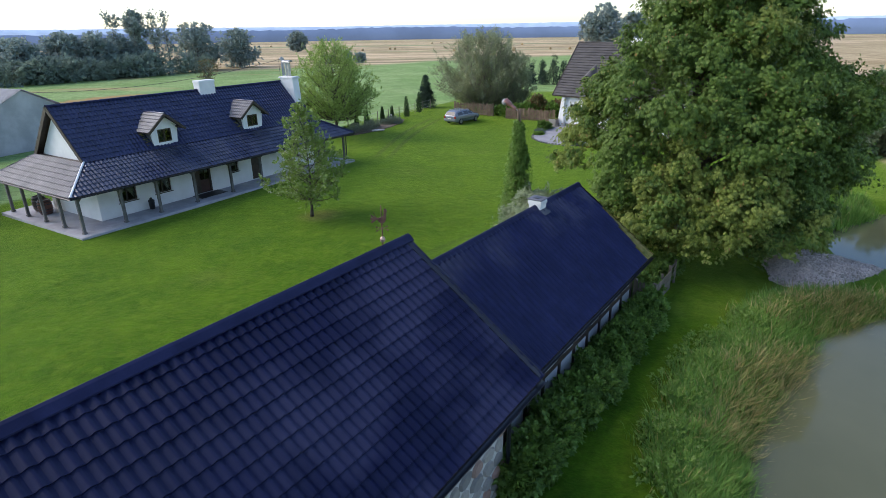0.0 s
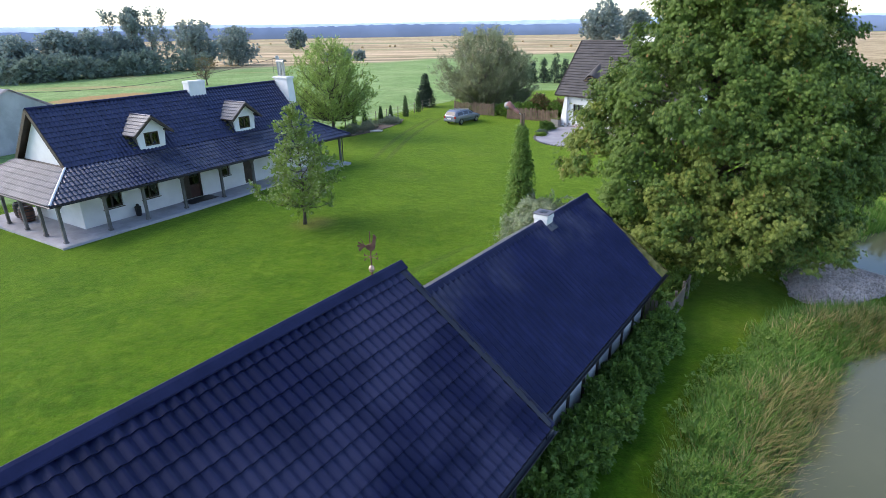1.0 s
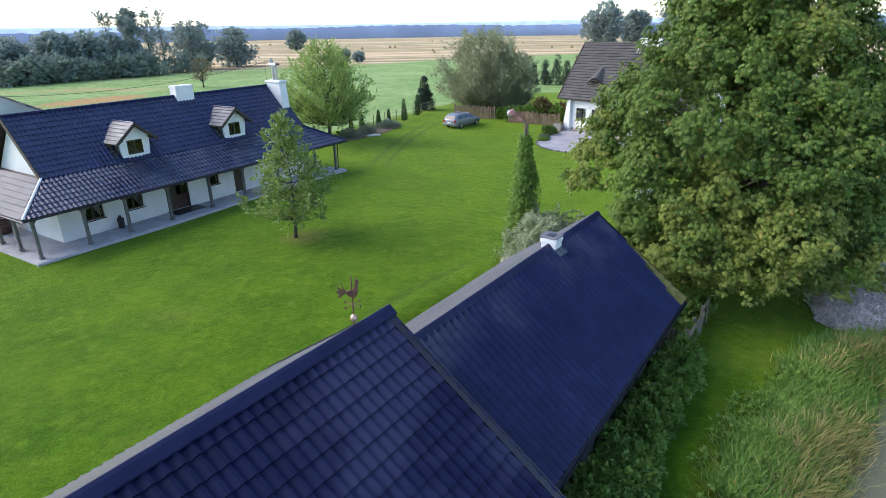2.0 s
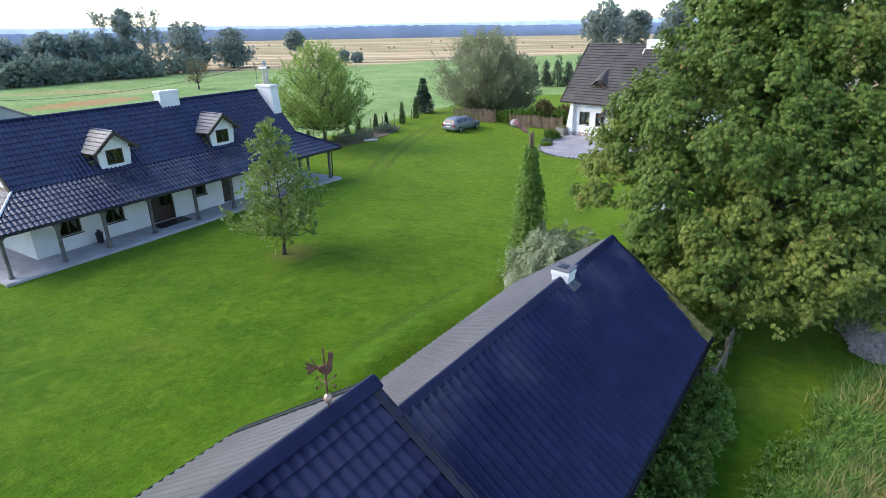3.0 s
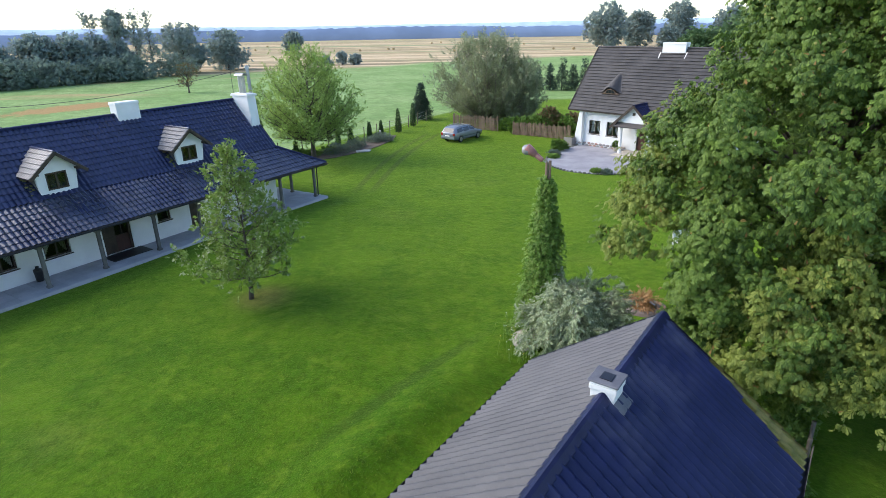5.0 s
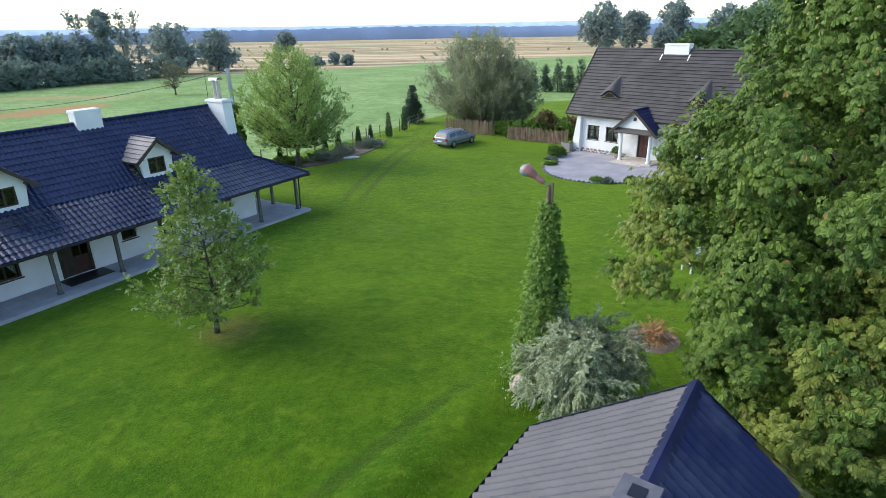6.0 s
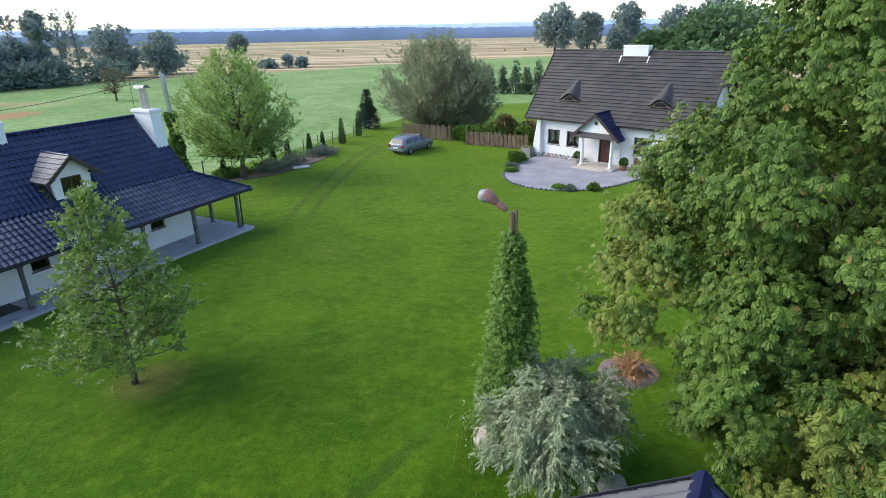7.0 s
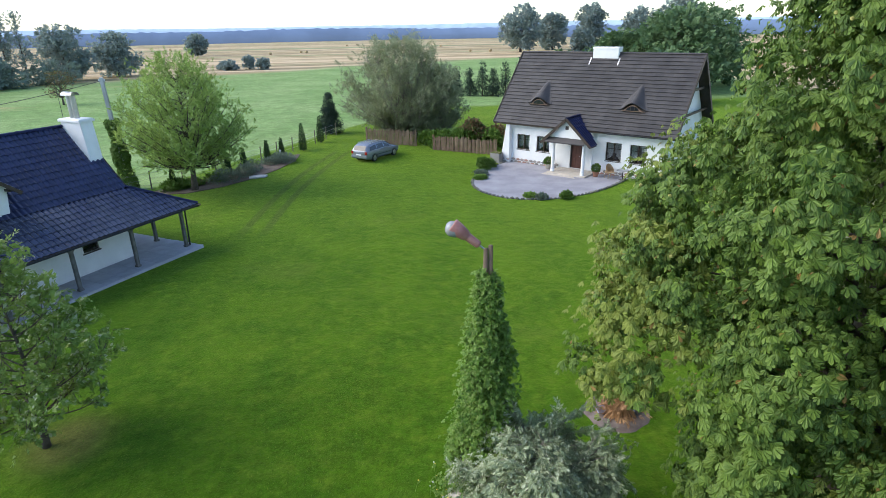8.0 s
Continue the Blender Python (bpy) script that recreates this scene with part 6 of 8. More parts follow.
# ---- silver shrub and the low creeper beside it ----
def weeping_shrub(x, y, seed):
    """Arching twigs from one foot, each hung with narrow leaves towards its end."""
    rng = np.random.default_rng(seed)
    z = lz(x, y)
    b = thing("silver_shrub", Matrix.Translation((x, y, z)), "spreading silver-leaved shrub with weeping twigs", "shrub")
    loc, out, ups = [], [], []
    for stem in range(16):
        sa = stem * 2.4 + rng.normal(0, 0.2)
        reach = 0.1 + 1.15 * (stem / 15) ** 0.7
        rise = rng.uniform(1.8, 2.75) * (1.12 - 0.28 * reach)
        head = np.array([reach * math.cos(sa), reach * math.sin(sa), rise])
        bm = bmesh.new()
        tube(bm, limb_path((0.08 * math.cos(sa), 0.08 * math.sin(sa), -0.1), head, rng, 0.12, 6), [0.05, 0.042, 0.035, 0.028, 0.02, 0.012], 6)
        for k in range(20):
            a = sa + rng.normal(0, 0.95 + 1.6 * max(0.0, 0.9 - reach))
            d = np.array([math.cos(a), math.sin(a), 0.0])
            ln = rng.uniform(0.5, 1.15)
            start = head * np.array([1, 1, rng.uniform(0.62, 1.0)]) * np.array([rng.uniform(0.7, 1), rng.uniform(0.7, 1), 1])
            lift, fall = rng.uniform(0.0, 0.62), rng.uniform(0.1, 0.85)
            t = np.linspace(0, 1, 6)
            pts = start + d * (ln * t)[:, None] + np.array([0, 0, 1.0]) * (lift * 2 * t - (lift + fall) * t * t * ln)[:, None]
            pts[:, 2] = np.maximum(pts[:, 2], 0.08)
            tube(bm, pts, [0.012, 0.010, 0.008, 0.006, 0.004, 0.002], 4)
            m = 38
            u = rng.uniform(0.12, 1.0, m)
            q = np.stack([np.interp(u, t, pts[:, i]) for i in range(3)], 1) + rng.normal(0, 0.055, (m, 3))
            tan = d * ln + np.array([0, 0, 1.0]) * (2 * lift - 2 * (lift + fall) * u * ln)[:, None]
            o = tan + rng.normal(0, 0.45, (m, 3))
            o[:, 2] -= 0.25
            loc.append(q)
            out.append(o)
            ups.append(np.tile([0.0, 0.0, 1.0], (m, 1)) + 0.5 * d + rng.normal(0, 0.3, (m, 3)))
        part("stem", bm, M_PALEBARK, b, smooth=True)
    loc, out, ups = np.concatenate(loc), np.concatenate(out), np.concatenate(ups)
    mats = frames(out, ups, rng, 0.5) * rng.uniform(0.13, 0.25, len(loc))[:, None, None]
    vs, fs, off = [], [], 0
    for ti, (tv, tf) in enumerate(FEATHER):
        k = np.arange(len(loc)) % 3 == ti
        v, f = scatter(tv, tf, mats[k], loc[k])
        vs.append(v)
        fs.append(f + off)
        off += len(v)
    hang("crown", raw_mesh("crown", np.concatenate(vs), np.concatenate(fs)), F_SILVER, b)["kind"] = "stuff"


weeping_shrub(4.05, 26.2, 21)


def hedge(name, label, path, height, width, leaf_n, leaf, templates, mat, seed, category="hedge", droop=0.0, lumps=1.0, kind="stuff"):
    """Unclipped growth along a line: many shrubs run into each other."""
    rng = np.random.default_rng(seed)
    path = np.array(path, float)
    seg = np.linalg.norm(np.diff(path, axis=0), axis=1)
    cum = np.concatenate([[0], np.cumsum(seg)])
    total = cum[-1]
    n = max(6, int(total / (width * 0.35) * lumps))
    s = rng.uniform(0, total, n)
    cx, cy = np.interp(s, cum, path[:, 0]), np.interp(s, cum, path[:, 1])
    cx, cy = cx + rng.normal(0, width * 0.28, n), cy + rng.normal(0, width * 0.28, n)
    hh = height * rng.uniform(0.55, 1.1, n)
    per = leaf_n // n
    ci = np.repeat(np.arange(n), per)
    d = rng.normal(0, 1, (len(ci), 3))
    d /= np.linalg.norm(d, axis=1, keepdims=True)
    rad = rng.uniform(0.5, 1.0, len(ci)) ** 0.5
    gzs = land(cx, cy)
    loc = np.stack([cx[ci] + d[:, 0] * width * 0.5 * rad, cy[ci] + d[:, 1] * width * 0.5 * rad, gzs[ci] + hh[ci] * 0.5 * (1 + d[:, 2] * rad)], 1)
    o = d + rng.normal(0, 0.5, d.shape)
    o[:, 2] += 0.35 - droop
    u = np.tile([0.0, 0.0, 1.0], (len(loc), 1)) + rng.normal(0, 0.35, (len(loc), 3))
    mats = frames(o, u, rng, 0.5) * (leaf * rng.uniform(0.7, 1.3, len(loc)))[:, None, None]
    vs, fs, off = [], [], 0
    which = rng.integers(0, len(templates), len(loc))
    for ti, (tv, tf) in enumerate(templates):
        v, f = scatter(tv, tf, mats[which == ti], loc[which == ti])
        vs.append(v)
        fs.append(f + off)
        off += len(v)
    return tagged(hang(name, raw_mesh(name, np.concatenate(vs), np.concatenate(fs)), mat), label, category, kind=kind)


# shrubs along the pond-side wall of both barns
hedge("wall_shrubs", "rampant dark green shrubs against the half-timbered barn wall", [(1.4, 10.6), (2.7, 12.6), (4.3, 15.0), (5.7, 17.1), (7.1, 19.2)], 1.05, 0.75, 12000, 0.20, BROAD + IVYS, F_SHRUB, 31, "shrubs", lumps=2.2)
hedge("wall_shrubs", "bright leafy brambles sprawling before the barn wall", [(1.6, 10.9), (2.8, 12.7), (4.4, 15.1), (5.8, 17.2), (7.2, 19.2)], 0.85, 0.7, 8000, 0.19, BROAD + IVYS, F_IVY, 38, "shrubs", lumps=1.6)
hedge("gable_shrubs", "dark undergrowth behind the silvered fence at the barn gable", [(6.6, 20.9), (7.4, 20.6), (8.3, 21.9), (9.2, 23.0)], 0.9, 0.8, 3200, 0.20, BROAD + IVYS, F_SHRUB, 40, "shrubs", lumps=1.4)
hedge("fence_shrubs", "mixed green undergrowth along the wooden fence", [(5.2, 71.4), (6.4, 70.6), (9.0, 69.6), (12.0, 68.2)], 1.6, 1.4, 2200, 0.42, BROAD, F_SHRUB, 32, "shrubs")
hedge("rust_shrubs", "rust-tinged shrubs behind the wooden fence", [(8.8, 70.6), (12.0, 68.8)], 2.4, 1.5, 1500, 0.42, BROAD, F_RUSTSHRUB, 33, "shrubs")
hedge("hedge", "dark hedge at the back of the veranda", [(-27.8, 30.5), (-31.0, 35.0), (-35.0, 41.0)], 1.9, 1.8, 2600, 0.45, BROAD, F_SHRUB, 34)
hedge("bed_shrubs", "low grey-green lavender cushions in the flower bed", [(-9.9, 60.2), (-8.6, 62.0), (-7.2, 64.2), (-6.2, 66.6)], 0.75, 1.3, 3600, 0.24, NARROW, F_FLOWERBED, 35, "shrubs")
hedge("bed_shrubs", "dark leafy undergrowth at the foot of the tree", [(-13.5, 58.0), (-12.0, 59.2), (-10.4, 60.6)], 0.6, 0.9, 1200, 0.24, BROAD, F_SHRUB, 36, "shrubs")
hedge("creeper_foot", "leafy weeds round the foot of the lamp post", [(3.2, 27.5), (3.5, 28.1), (3.7, 28.6)], 0.7, 0.7, 800, 0.26, IVYS, F_IVY, 37, "weeds")


def wild_flowers():
    """Tall weeds with small white and yellow heads beside the silver shrub."""
    rng = np.random.default_rng(44)
    k = 64
    x, y = 2.35 + rng.normal(0, 0.28, k), rng.uniform(25.9, 28.1, k)
    z = land(x, y)
    hh = rng.uniform(0.25, 0.8, k)
    stalks = bmesh.new()
    heads = {"white": bmesh.new(), "yellow": bmesh.new()}
    for i in range(k):
        top = Vector((x[i] + rng.normal(0, 0.06), y[i] + rng.normal(0, 0.06), z[i] + hh[i]))
        tube(stalks, [(x[i], y[i], z[i] - 0.03), tuple(top)], [0.006, 0.004], 4)
        bmesh.ops.create_icosphere(heads["white" if i % 3 else "yellow"], subdivisions=1, radius=rng.uniform(0.010, 0.022), matrix=Matrix.Translation(top) @ Matrix.Diagonal((1, 1, 0.5, 1)))
    w = thing("wild_flowers", Matrix.Identity(4), "straggling wild flowers with white and yellow heads", "flowers", kind="stuff")
    part("stalks", stalks, F_IVY, w)["kind"] = "stuff"
    part("white_heads", heads["white"], M_WHITE, w, "small white flower heads")["kind"] = "stuff"
    part("yellow_heads", heads["yellow"], plain("yellow_petal", (0.55, 0.40, 0.05), (0.65, 0.5, 0.08), 8, 0.7, 0.1, 40), w, "small yellow flower heads")["kind"] = "stuff"


wild_flowers()


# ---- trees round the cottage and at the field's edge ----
def far_tree(x, y, hh, r, seed, mat=F_FAR, name="tree", label="distant round-crowned green tree with painted haze", group="field trees", leaves=1700, widest=0.45, low=0.12, leaf=1.0, inner=0.35, clumps=80, stems=1):
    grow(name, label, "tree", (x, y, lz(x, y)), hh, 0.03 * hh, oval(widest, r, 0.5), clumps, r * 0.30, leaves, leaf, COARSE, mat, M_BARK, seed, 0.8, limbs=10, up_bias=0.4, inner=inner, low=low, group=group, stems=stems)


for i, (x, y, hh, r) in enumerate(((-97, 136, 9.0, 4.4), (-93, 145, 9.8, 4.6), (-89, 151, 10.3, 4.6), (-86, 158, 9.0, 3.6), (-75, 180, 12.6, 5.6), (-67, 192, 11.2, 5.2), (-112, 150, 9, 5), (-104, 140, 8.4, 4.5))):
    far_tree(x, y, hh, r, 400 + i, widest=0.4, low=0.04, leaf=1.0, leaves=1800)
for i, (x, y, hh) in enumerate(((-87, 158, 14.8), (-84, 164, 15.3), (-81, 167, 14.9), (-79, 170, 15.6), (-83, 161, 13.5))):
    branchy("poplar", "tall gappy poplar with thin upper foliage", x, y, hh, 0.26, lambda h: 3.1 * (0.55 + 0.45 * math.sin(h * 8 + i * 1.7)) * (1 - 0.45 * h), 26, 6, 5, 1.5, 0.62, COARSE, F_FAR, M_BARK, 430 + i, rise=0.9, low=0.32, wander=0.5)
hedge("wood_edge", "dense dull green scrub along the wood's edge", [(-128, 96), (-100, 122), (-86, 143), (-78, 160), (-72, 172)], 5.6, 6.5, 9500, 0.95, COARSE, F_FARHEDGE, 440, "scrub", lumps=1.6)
far_tree(-88.5, 352, 9.5, 4.6, 450, leaf=1.6, widest=0.55, low=0.2)
grow("orchard_tree", "small open fruit tree standing in the meadow", "tree", (-48.4, 120, lz(-48.4, 120)), 5.2, 0.16, oval(0.6, 2.4, 0.5), 60, 0.5, 480, 0.28, BROAD, F_RUSTSHRUB, M_BARK, 451, 0.7, limbs=34, up_bias=0.5, inner=0.3, low=0.25)
for i, (x, y, hh, r) in enumerate(((-36, 212, 3.8, 1.5), (-41, 210, 2.2, 1.5), (-31, 208, 2.8, 1.6), (-44, 214, 1.8, 1.5))):
    far_tree(x, y, hh, r, 460 + i, leaves=350, clumps=24, label="small distant field bush", name="bush", low=0.02, leaf=0.9)
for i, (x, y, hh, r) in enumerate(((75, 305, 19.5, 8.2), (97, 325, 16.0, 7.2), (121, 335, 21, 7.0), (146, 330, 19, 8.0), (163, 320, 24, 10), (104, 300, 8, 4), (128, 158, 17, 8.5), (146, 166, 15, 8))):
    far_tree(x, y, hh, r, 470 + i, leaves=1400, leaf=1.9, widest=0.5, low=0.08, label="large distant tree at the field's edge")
for i, (x, y, hh, r) in enumerate(((53, 112, 11.6, 8.0), (62, 122, 12.6, 8.5), (45, 118, 8.6, 4.6), (38, 128, 5.0, 3.5), (42, 96, 6.0, 4.0))):
    far_tree(x, y, hh, r, 480 + i, F_FARGREEN, leaves=2000, leaf=1.1, widest=0.5, low=0.06, clumps=120, label="leafy green tree beyond the cottage", group="trees behind the cottage")
for i, (x, y, hh, r) in enumerate(((35.0, 46.5, 6.6, 2.3), (31.5, 47.0, 3.6, 2.2), (18.6, 34.0, 2.4, 1.8))):
    far_tree(x, y, hh, r, 490 + i, F_WILLOW, leaves=1900, leaf=0.6, widest=0.45, low=0.03, label="grey-green willow by the pond", name="pond_willow", group="pond willows", stems=3)
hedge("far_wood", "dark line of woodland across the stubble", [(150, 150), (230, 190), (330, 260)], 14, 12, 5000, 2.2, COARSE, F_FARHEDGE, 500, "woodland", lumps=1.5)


# ---- tall grass and reeds round the pond ----
def blades(name, label, area, count, height, mat, seed, lean=0.5, width=0.012):
    """Bent blades of grass. area gives their places, the way each leans and how tall it is beside the others."""
    rng = np.random.default_rng(seed)
    x, y, a, tall = area(rng, count)
    z = land(x, y)
    t = np.array([0, 0.55, 1.0])
    v = []
    for k, w in zip(t, (1.0, 0.8, 0.05)):
        v += [(-w, 0.55 * k * k, k), (w, 0.55 * k * k, k)]
    f = [(2 * i, 2 * i + 1, 2 * i + 3, 2 * i + 2) for i in range(2)]
    hh = height * tall * rng.uniform(0.55, 1.25, len(x))
    ln = hh * rng.uniform(0.3, 1.5, len(x)) * lean
    ww = width * rng.uniform(0.7, 1.6, len(x))
    c, s = np.cos(a), np.sin(a)
    mats = np.zeros((len(x), 3, 3))
    mats[:, 0, 0], mats[:, 1, 0] = c * ww, s * ww
    mats[:, 0, 1], mats[:, 1, 1] = -s * ln * 2, c * ln * 2
    mats[:, 2, 2] = hh
    v, f = scatter(np.array(v), np.array(f), mats, np.stack([x, y, z - 0.03], 1))
    return tagged(hang(name, raw_mesh(name, v, f), mat), label, "grass", kind="stuff")


def bank(y0, y1, d0, d1, clump=0.42):
    """Places on the pond's bank between two distances from the water, gathered into tussocks that spread outwards."""
    def f(rng, count):
        n = count // 45
        X_, Y_ = [], []
        while sum(map(len, X_)) < n:
            x, y = rng.uniform(2, 24, 6000), rng.uniform(y0, y1, 6000)
            d = shore_distance(x, y)
            k = (d > d0) & (d < d1 + 0.22 * np.sin(y * 1.7) + 0.15 * np.sin(y * 4.1))
            X_.append(x[k])
            Y_.append(y[k])
        cx, cy = np.concatenate(X_)[:n], np.concatenate(Y_)[:n]
        big = rng.uniform(0.45, 1.5, n)
        i = rng.integers(0, n, count)
        ox, oy = rng.normal(0, clump * 0.4, count) * big[i], rng.normal(0, clump * 0.4, count) * big[i]
        return cx[i] + ox, cy[i] + oy, np.arctan2(oy, ox) - math.pi / 2 + rng.normal(0, 0.7, count), 0.55 + 0.5 * big[i]
    return f


blades("pond_grass", "lush tall green grass on the pond bank", bank(3, 20.8, -0.35, 2.0), 92000, 0.31, F_REED, 51, 0.55, 0.012)
blades("pond_grass", "straw-coloured dry grass at the water's edge", bank(12.6, 17.2, -0.4, 0.9), 9000, 0.40, F_DRYREED, 52, 0.7, 0.010)
blades("pond_grass", "straw-coloured dry grass on the spit", bank(18.6, 21.0, -0.3, 1.3), 6000, 0.42, F_DRYREED, 57, 0.6, 0.012)
blades("reeds", "upright reeds round the far pond", bank(29.5, 34.0, 0.1, 1.6), 4500, 0.6, F_REED, 53, 0.25, 0.014)
hedge("bank_weeds", "broad-leaved nettles and docks among the bank grass", [(4.4, 9.6), (5.3, 12.4), (6.6, 14.6), (8.4, 16.9), (10.6, 18.6), (13.0, 19.9)], 0.42, 1.0, 2800, 0.13, BROAD + IVYS, F_IVY, 39, "weeds", lumps=1.3)


def strip(ax, ay, bx, by, w):
    def f(rng, count):
        t = rng.uniform(0, 1, count)
        return ax + (bx - ax) * t + rng.normal(0, w, count), ay + (by - ay) * t + rng.normal(0, w, count), rng.uniform(0, 6.283, count), np.ones(count)
    return f


def plot(x0, x1, y0, y1):
    def f(rng, count):
        return rng.uniform(x0, x1, count), rng.uniform(y0, y1, count), rng.uniform(0, 6.283, count), np.ones(count)
    return f


blades("lawn_grass", "short tufted blades of the mown lawn", plot(-17, 0.5, 13, 33), 45000, 0.055, F_TURF, 58, 0.8, 0.010)
blades("uncut_grass", "longer grass along the barn's yard eaves", strip(-5.2, 17.6, 2.2, 25.4, 0.25), 3000, 0.07, F_TURF, 55, 0.6, 0.006)

# ---- yard things ----
def lamp_post():
    x, y = 3.25, 27.4
    z = lz(x, y)
    p = thing("lamp_post", Matrix.Translation((x, y, z)), "old wooden lamp post overgrown with creeper, red lamp head", "lamp post")
    bm = bmesh.new()
    tube(bm, [(-0.05, 0, -0.3), (-0.05, 0, 3.0), (-0.045, 0, 6.15)], [0.06, 0.052, 0.045], 10)
    part("post", bm, M_FENCE, p, "weathered brown timber post", smooth=True)
    part("post", tube(bmesh.new(), [(0.055, 0.01, -0.3), (0.055, 0.01, 3.0), (0.05, 0.01, 6.2)], [0.06, 0.052, 0.045], 10), M_FENCE, p, "weathered brown timber post", smooth=True)
    for k in (1.5, 4.2):
        part("strap", lathe(bmesh.new(), [(0.115, k), (0.12, k + 0.02), (0.12, k + 0.04), (0.115, k + 0.06)], sides=14), M_DARKMETAL, p)
    axis = Vector((-0.80, 0.27, 0.60)).normalized()
    foot = Vector((-0.05, 0.0, 6.12))
    turn = axis.to_track_quat("Z", "Y").to_matrix().to_4x4()
    part("arm", tube(bmesh.new(), [(-0.07, 0.0, 5.7), tuple(foot), tuple(foot + axis * 0.2), tuple(foot + axis * 0.22)], [0.02] * 4, 7), M_METAL, p, "thin metal arm")
    head = part("lamp_head", lathe(bmesh.new(), [(0.03, 0.0), (0.070, 0.015), (0.076, 0.03), (0.082, 0.24), (0.078, 0.29), (0.105, 0.31), (0.135, 0.46), (0.150, 0.62), (0.140, 0.64), (0.03, 0.64)], sides=18), M_LAMPRED, p, "faded red enamel lamp head", Matrix.Translation(foot + axis * 0.14) @ turn, True)
    part("lamp_glass", lathe(bmesh.new(), [(0.03, -0.20), (0.11, -0.18), (0.152, -0.05), (0.155, 0.03), (0.140, 0.09), (0.09, 0.15), (0.02, 0.165)], sides=18), M_CREAM, head, "clear glass lamp bowl", Matrix.Translation((-0.015, -0.045, 0.57)) @ Matrix.Rotation(radians(25), 4, "X"), True)
    # creeper: leafy tufts that thin out towards the top
    rng = np.random.default_rng(61)
    tufts = 420
    th = rng.uniform(0, 1, tufts) ** 0.95
    ta = rng.uniform(0, 2 * np.pi, tufts)
    tr = (0.09 + 0.74 * (1 - th) ** 0.85) * rng.uniform(0.45, 1.06, tufts) * (1 + 0.18 * np.sin(2 * ta + th * 13))
    tc = np.stack([tr * np.cos(ta), tr * np.sin(ta), 0.12 + th * 5.45], 1)
    n = 13500
    pick = rng.integers(0, tufts, n)
    a = ta[pick] + rng.normal(0, 0.35, n)
    loc = tc[pick] + rng.normal(0, 1, (n, 3)) * (0.065 + 0.075 * (1 - th[pick]))[:, None] * np.array([1, 1, 1.5])
    loc[:, 2] = np.maximum(loc[:, 2], 0.05)
    o = np.stack([np.cos(a), np.sin(a), np.full(n, -0.5)], 1) + rng.normal(0, 0.45, (n, 3))
    u = np.stack([np.cos(a) * 0.6, np.sin(a) * 0.6, np.full(n, 0.8)], 1) + rng.normal(0, 0.3, (n, 3))
    mats = frames(o, u, rng, 0.4) * (0.115 * rng.uniform(0.7, 1.3, n))[:, None, None]
    vs, fs, off = [], [], 0
    for ti, (tv, tf) in enumerate(IVYS):
        k = np.arange(n) % 3 == ti
        v, f = scatter(tv, tf, mats[k], loc[k])
        vs.append(v)
        fs.append(f + off)
        off += len(v)
    cr = hang("creeper", raw_mesh("creeper", np.concatenate(vs), np.concatenate(fs)), F_IVY, p, "bright green climbing creeper")
    cr["kind"] = "stuff"
    bm = bmesh.new()
    for k in range(12):
        b = rng.uniform(0, 6.28)
        tube(bm, [(0.2 * math.cos(b), 0.2 * math.sin(b), 0), (0.22 * math.cos(b + 0.8), 0.22 * math.sin(b + 0.8), 1.8), (0.18 * math.cos(b + 1.5), 0.18 * math.sin(b + 1.5), rng.uniform(3, 5.3))], [0.018, 0.013, 0.006], 5)
    part("vine", bm, M_BARK, p)
    return p


lamp_post()


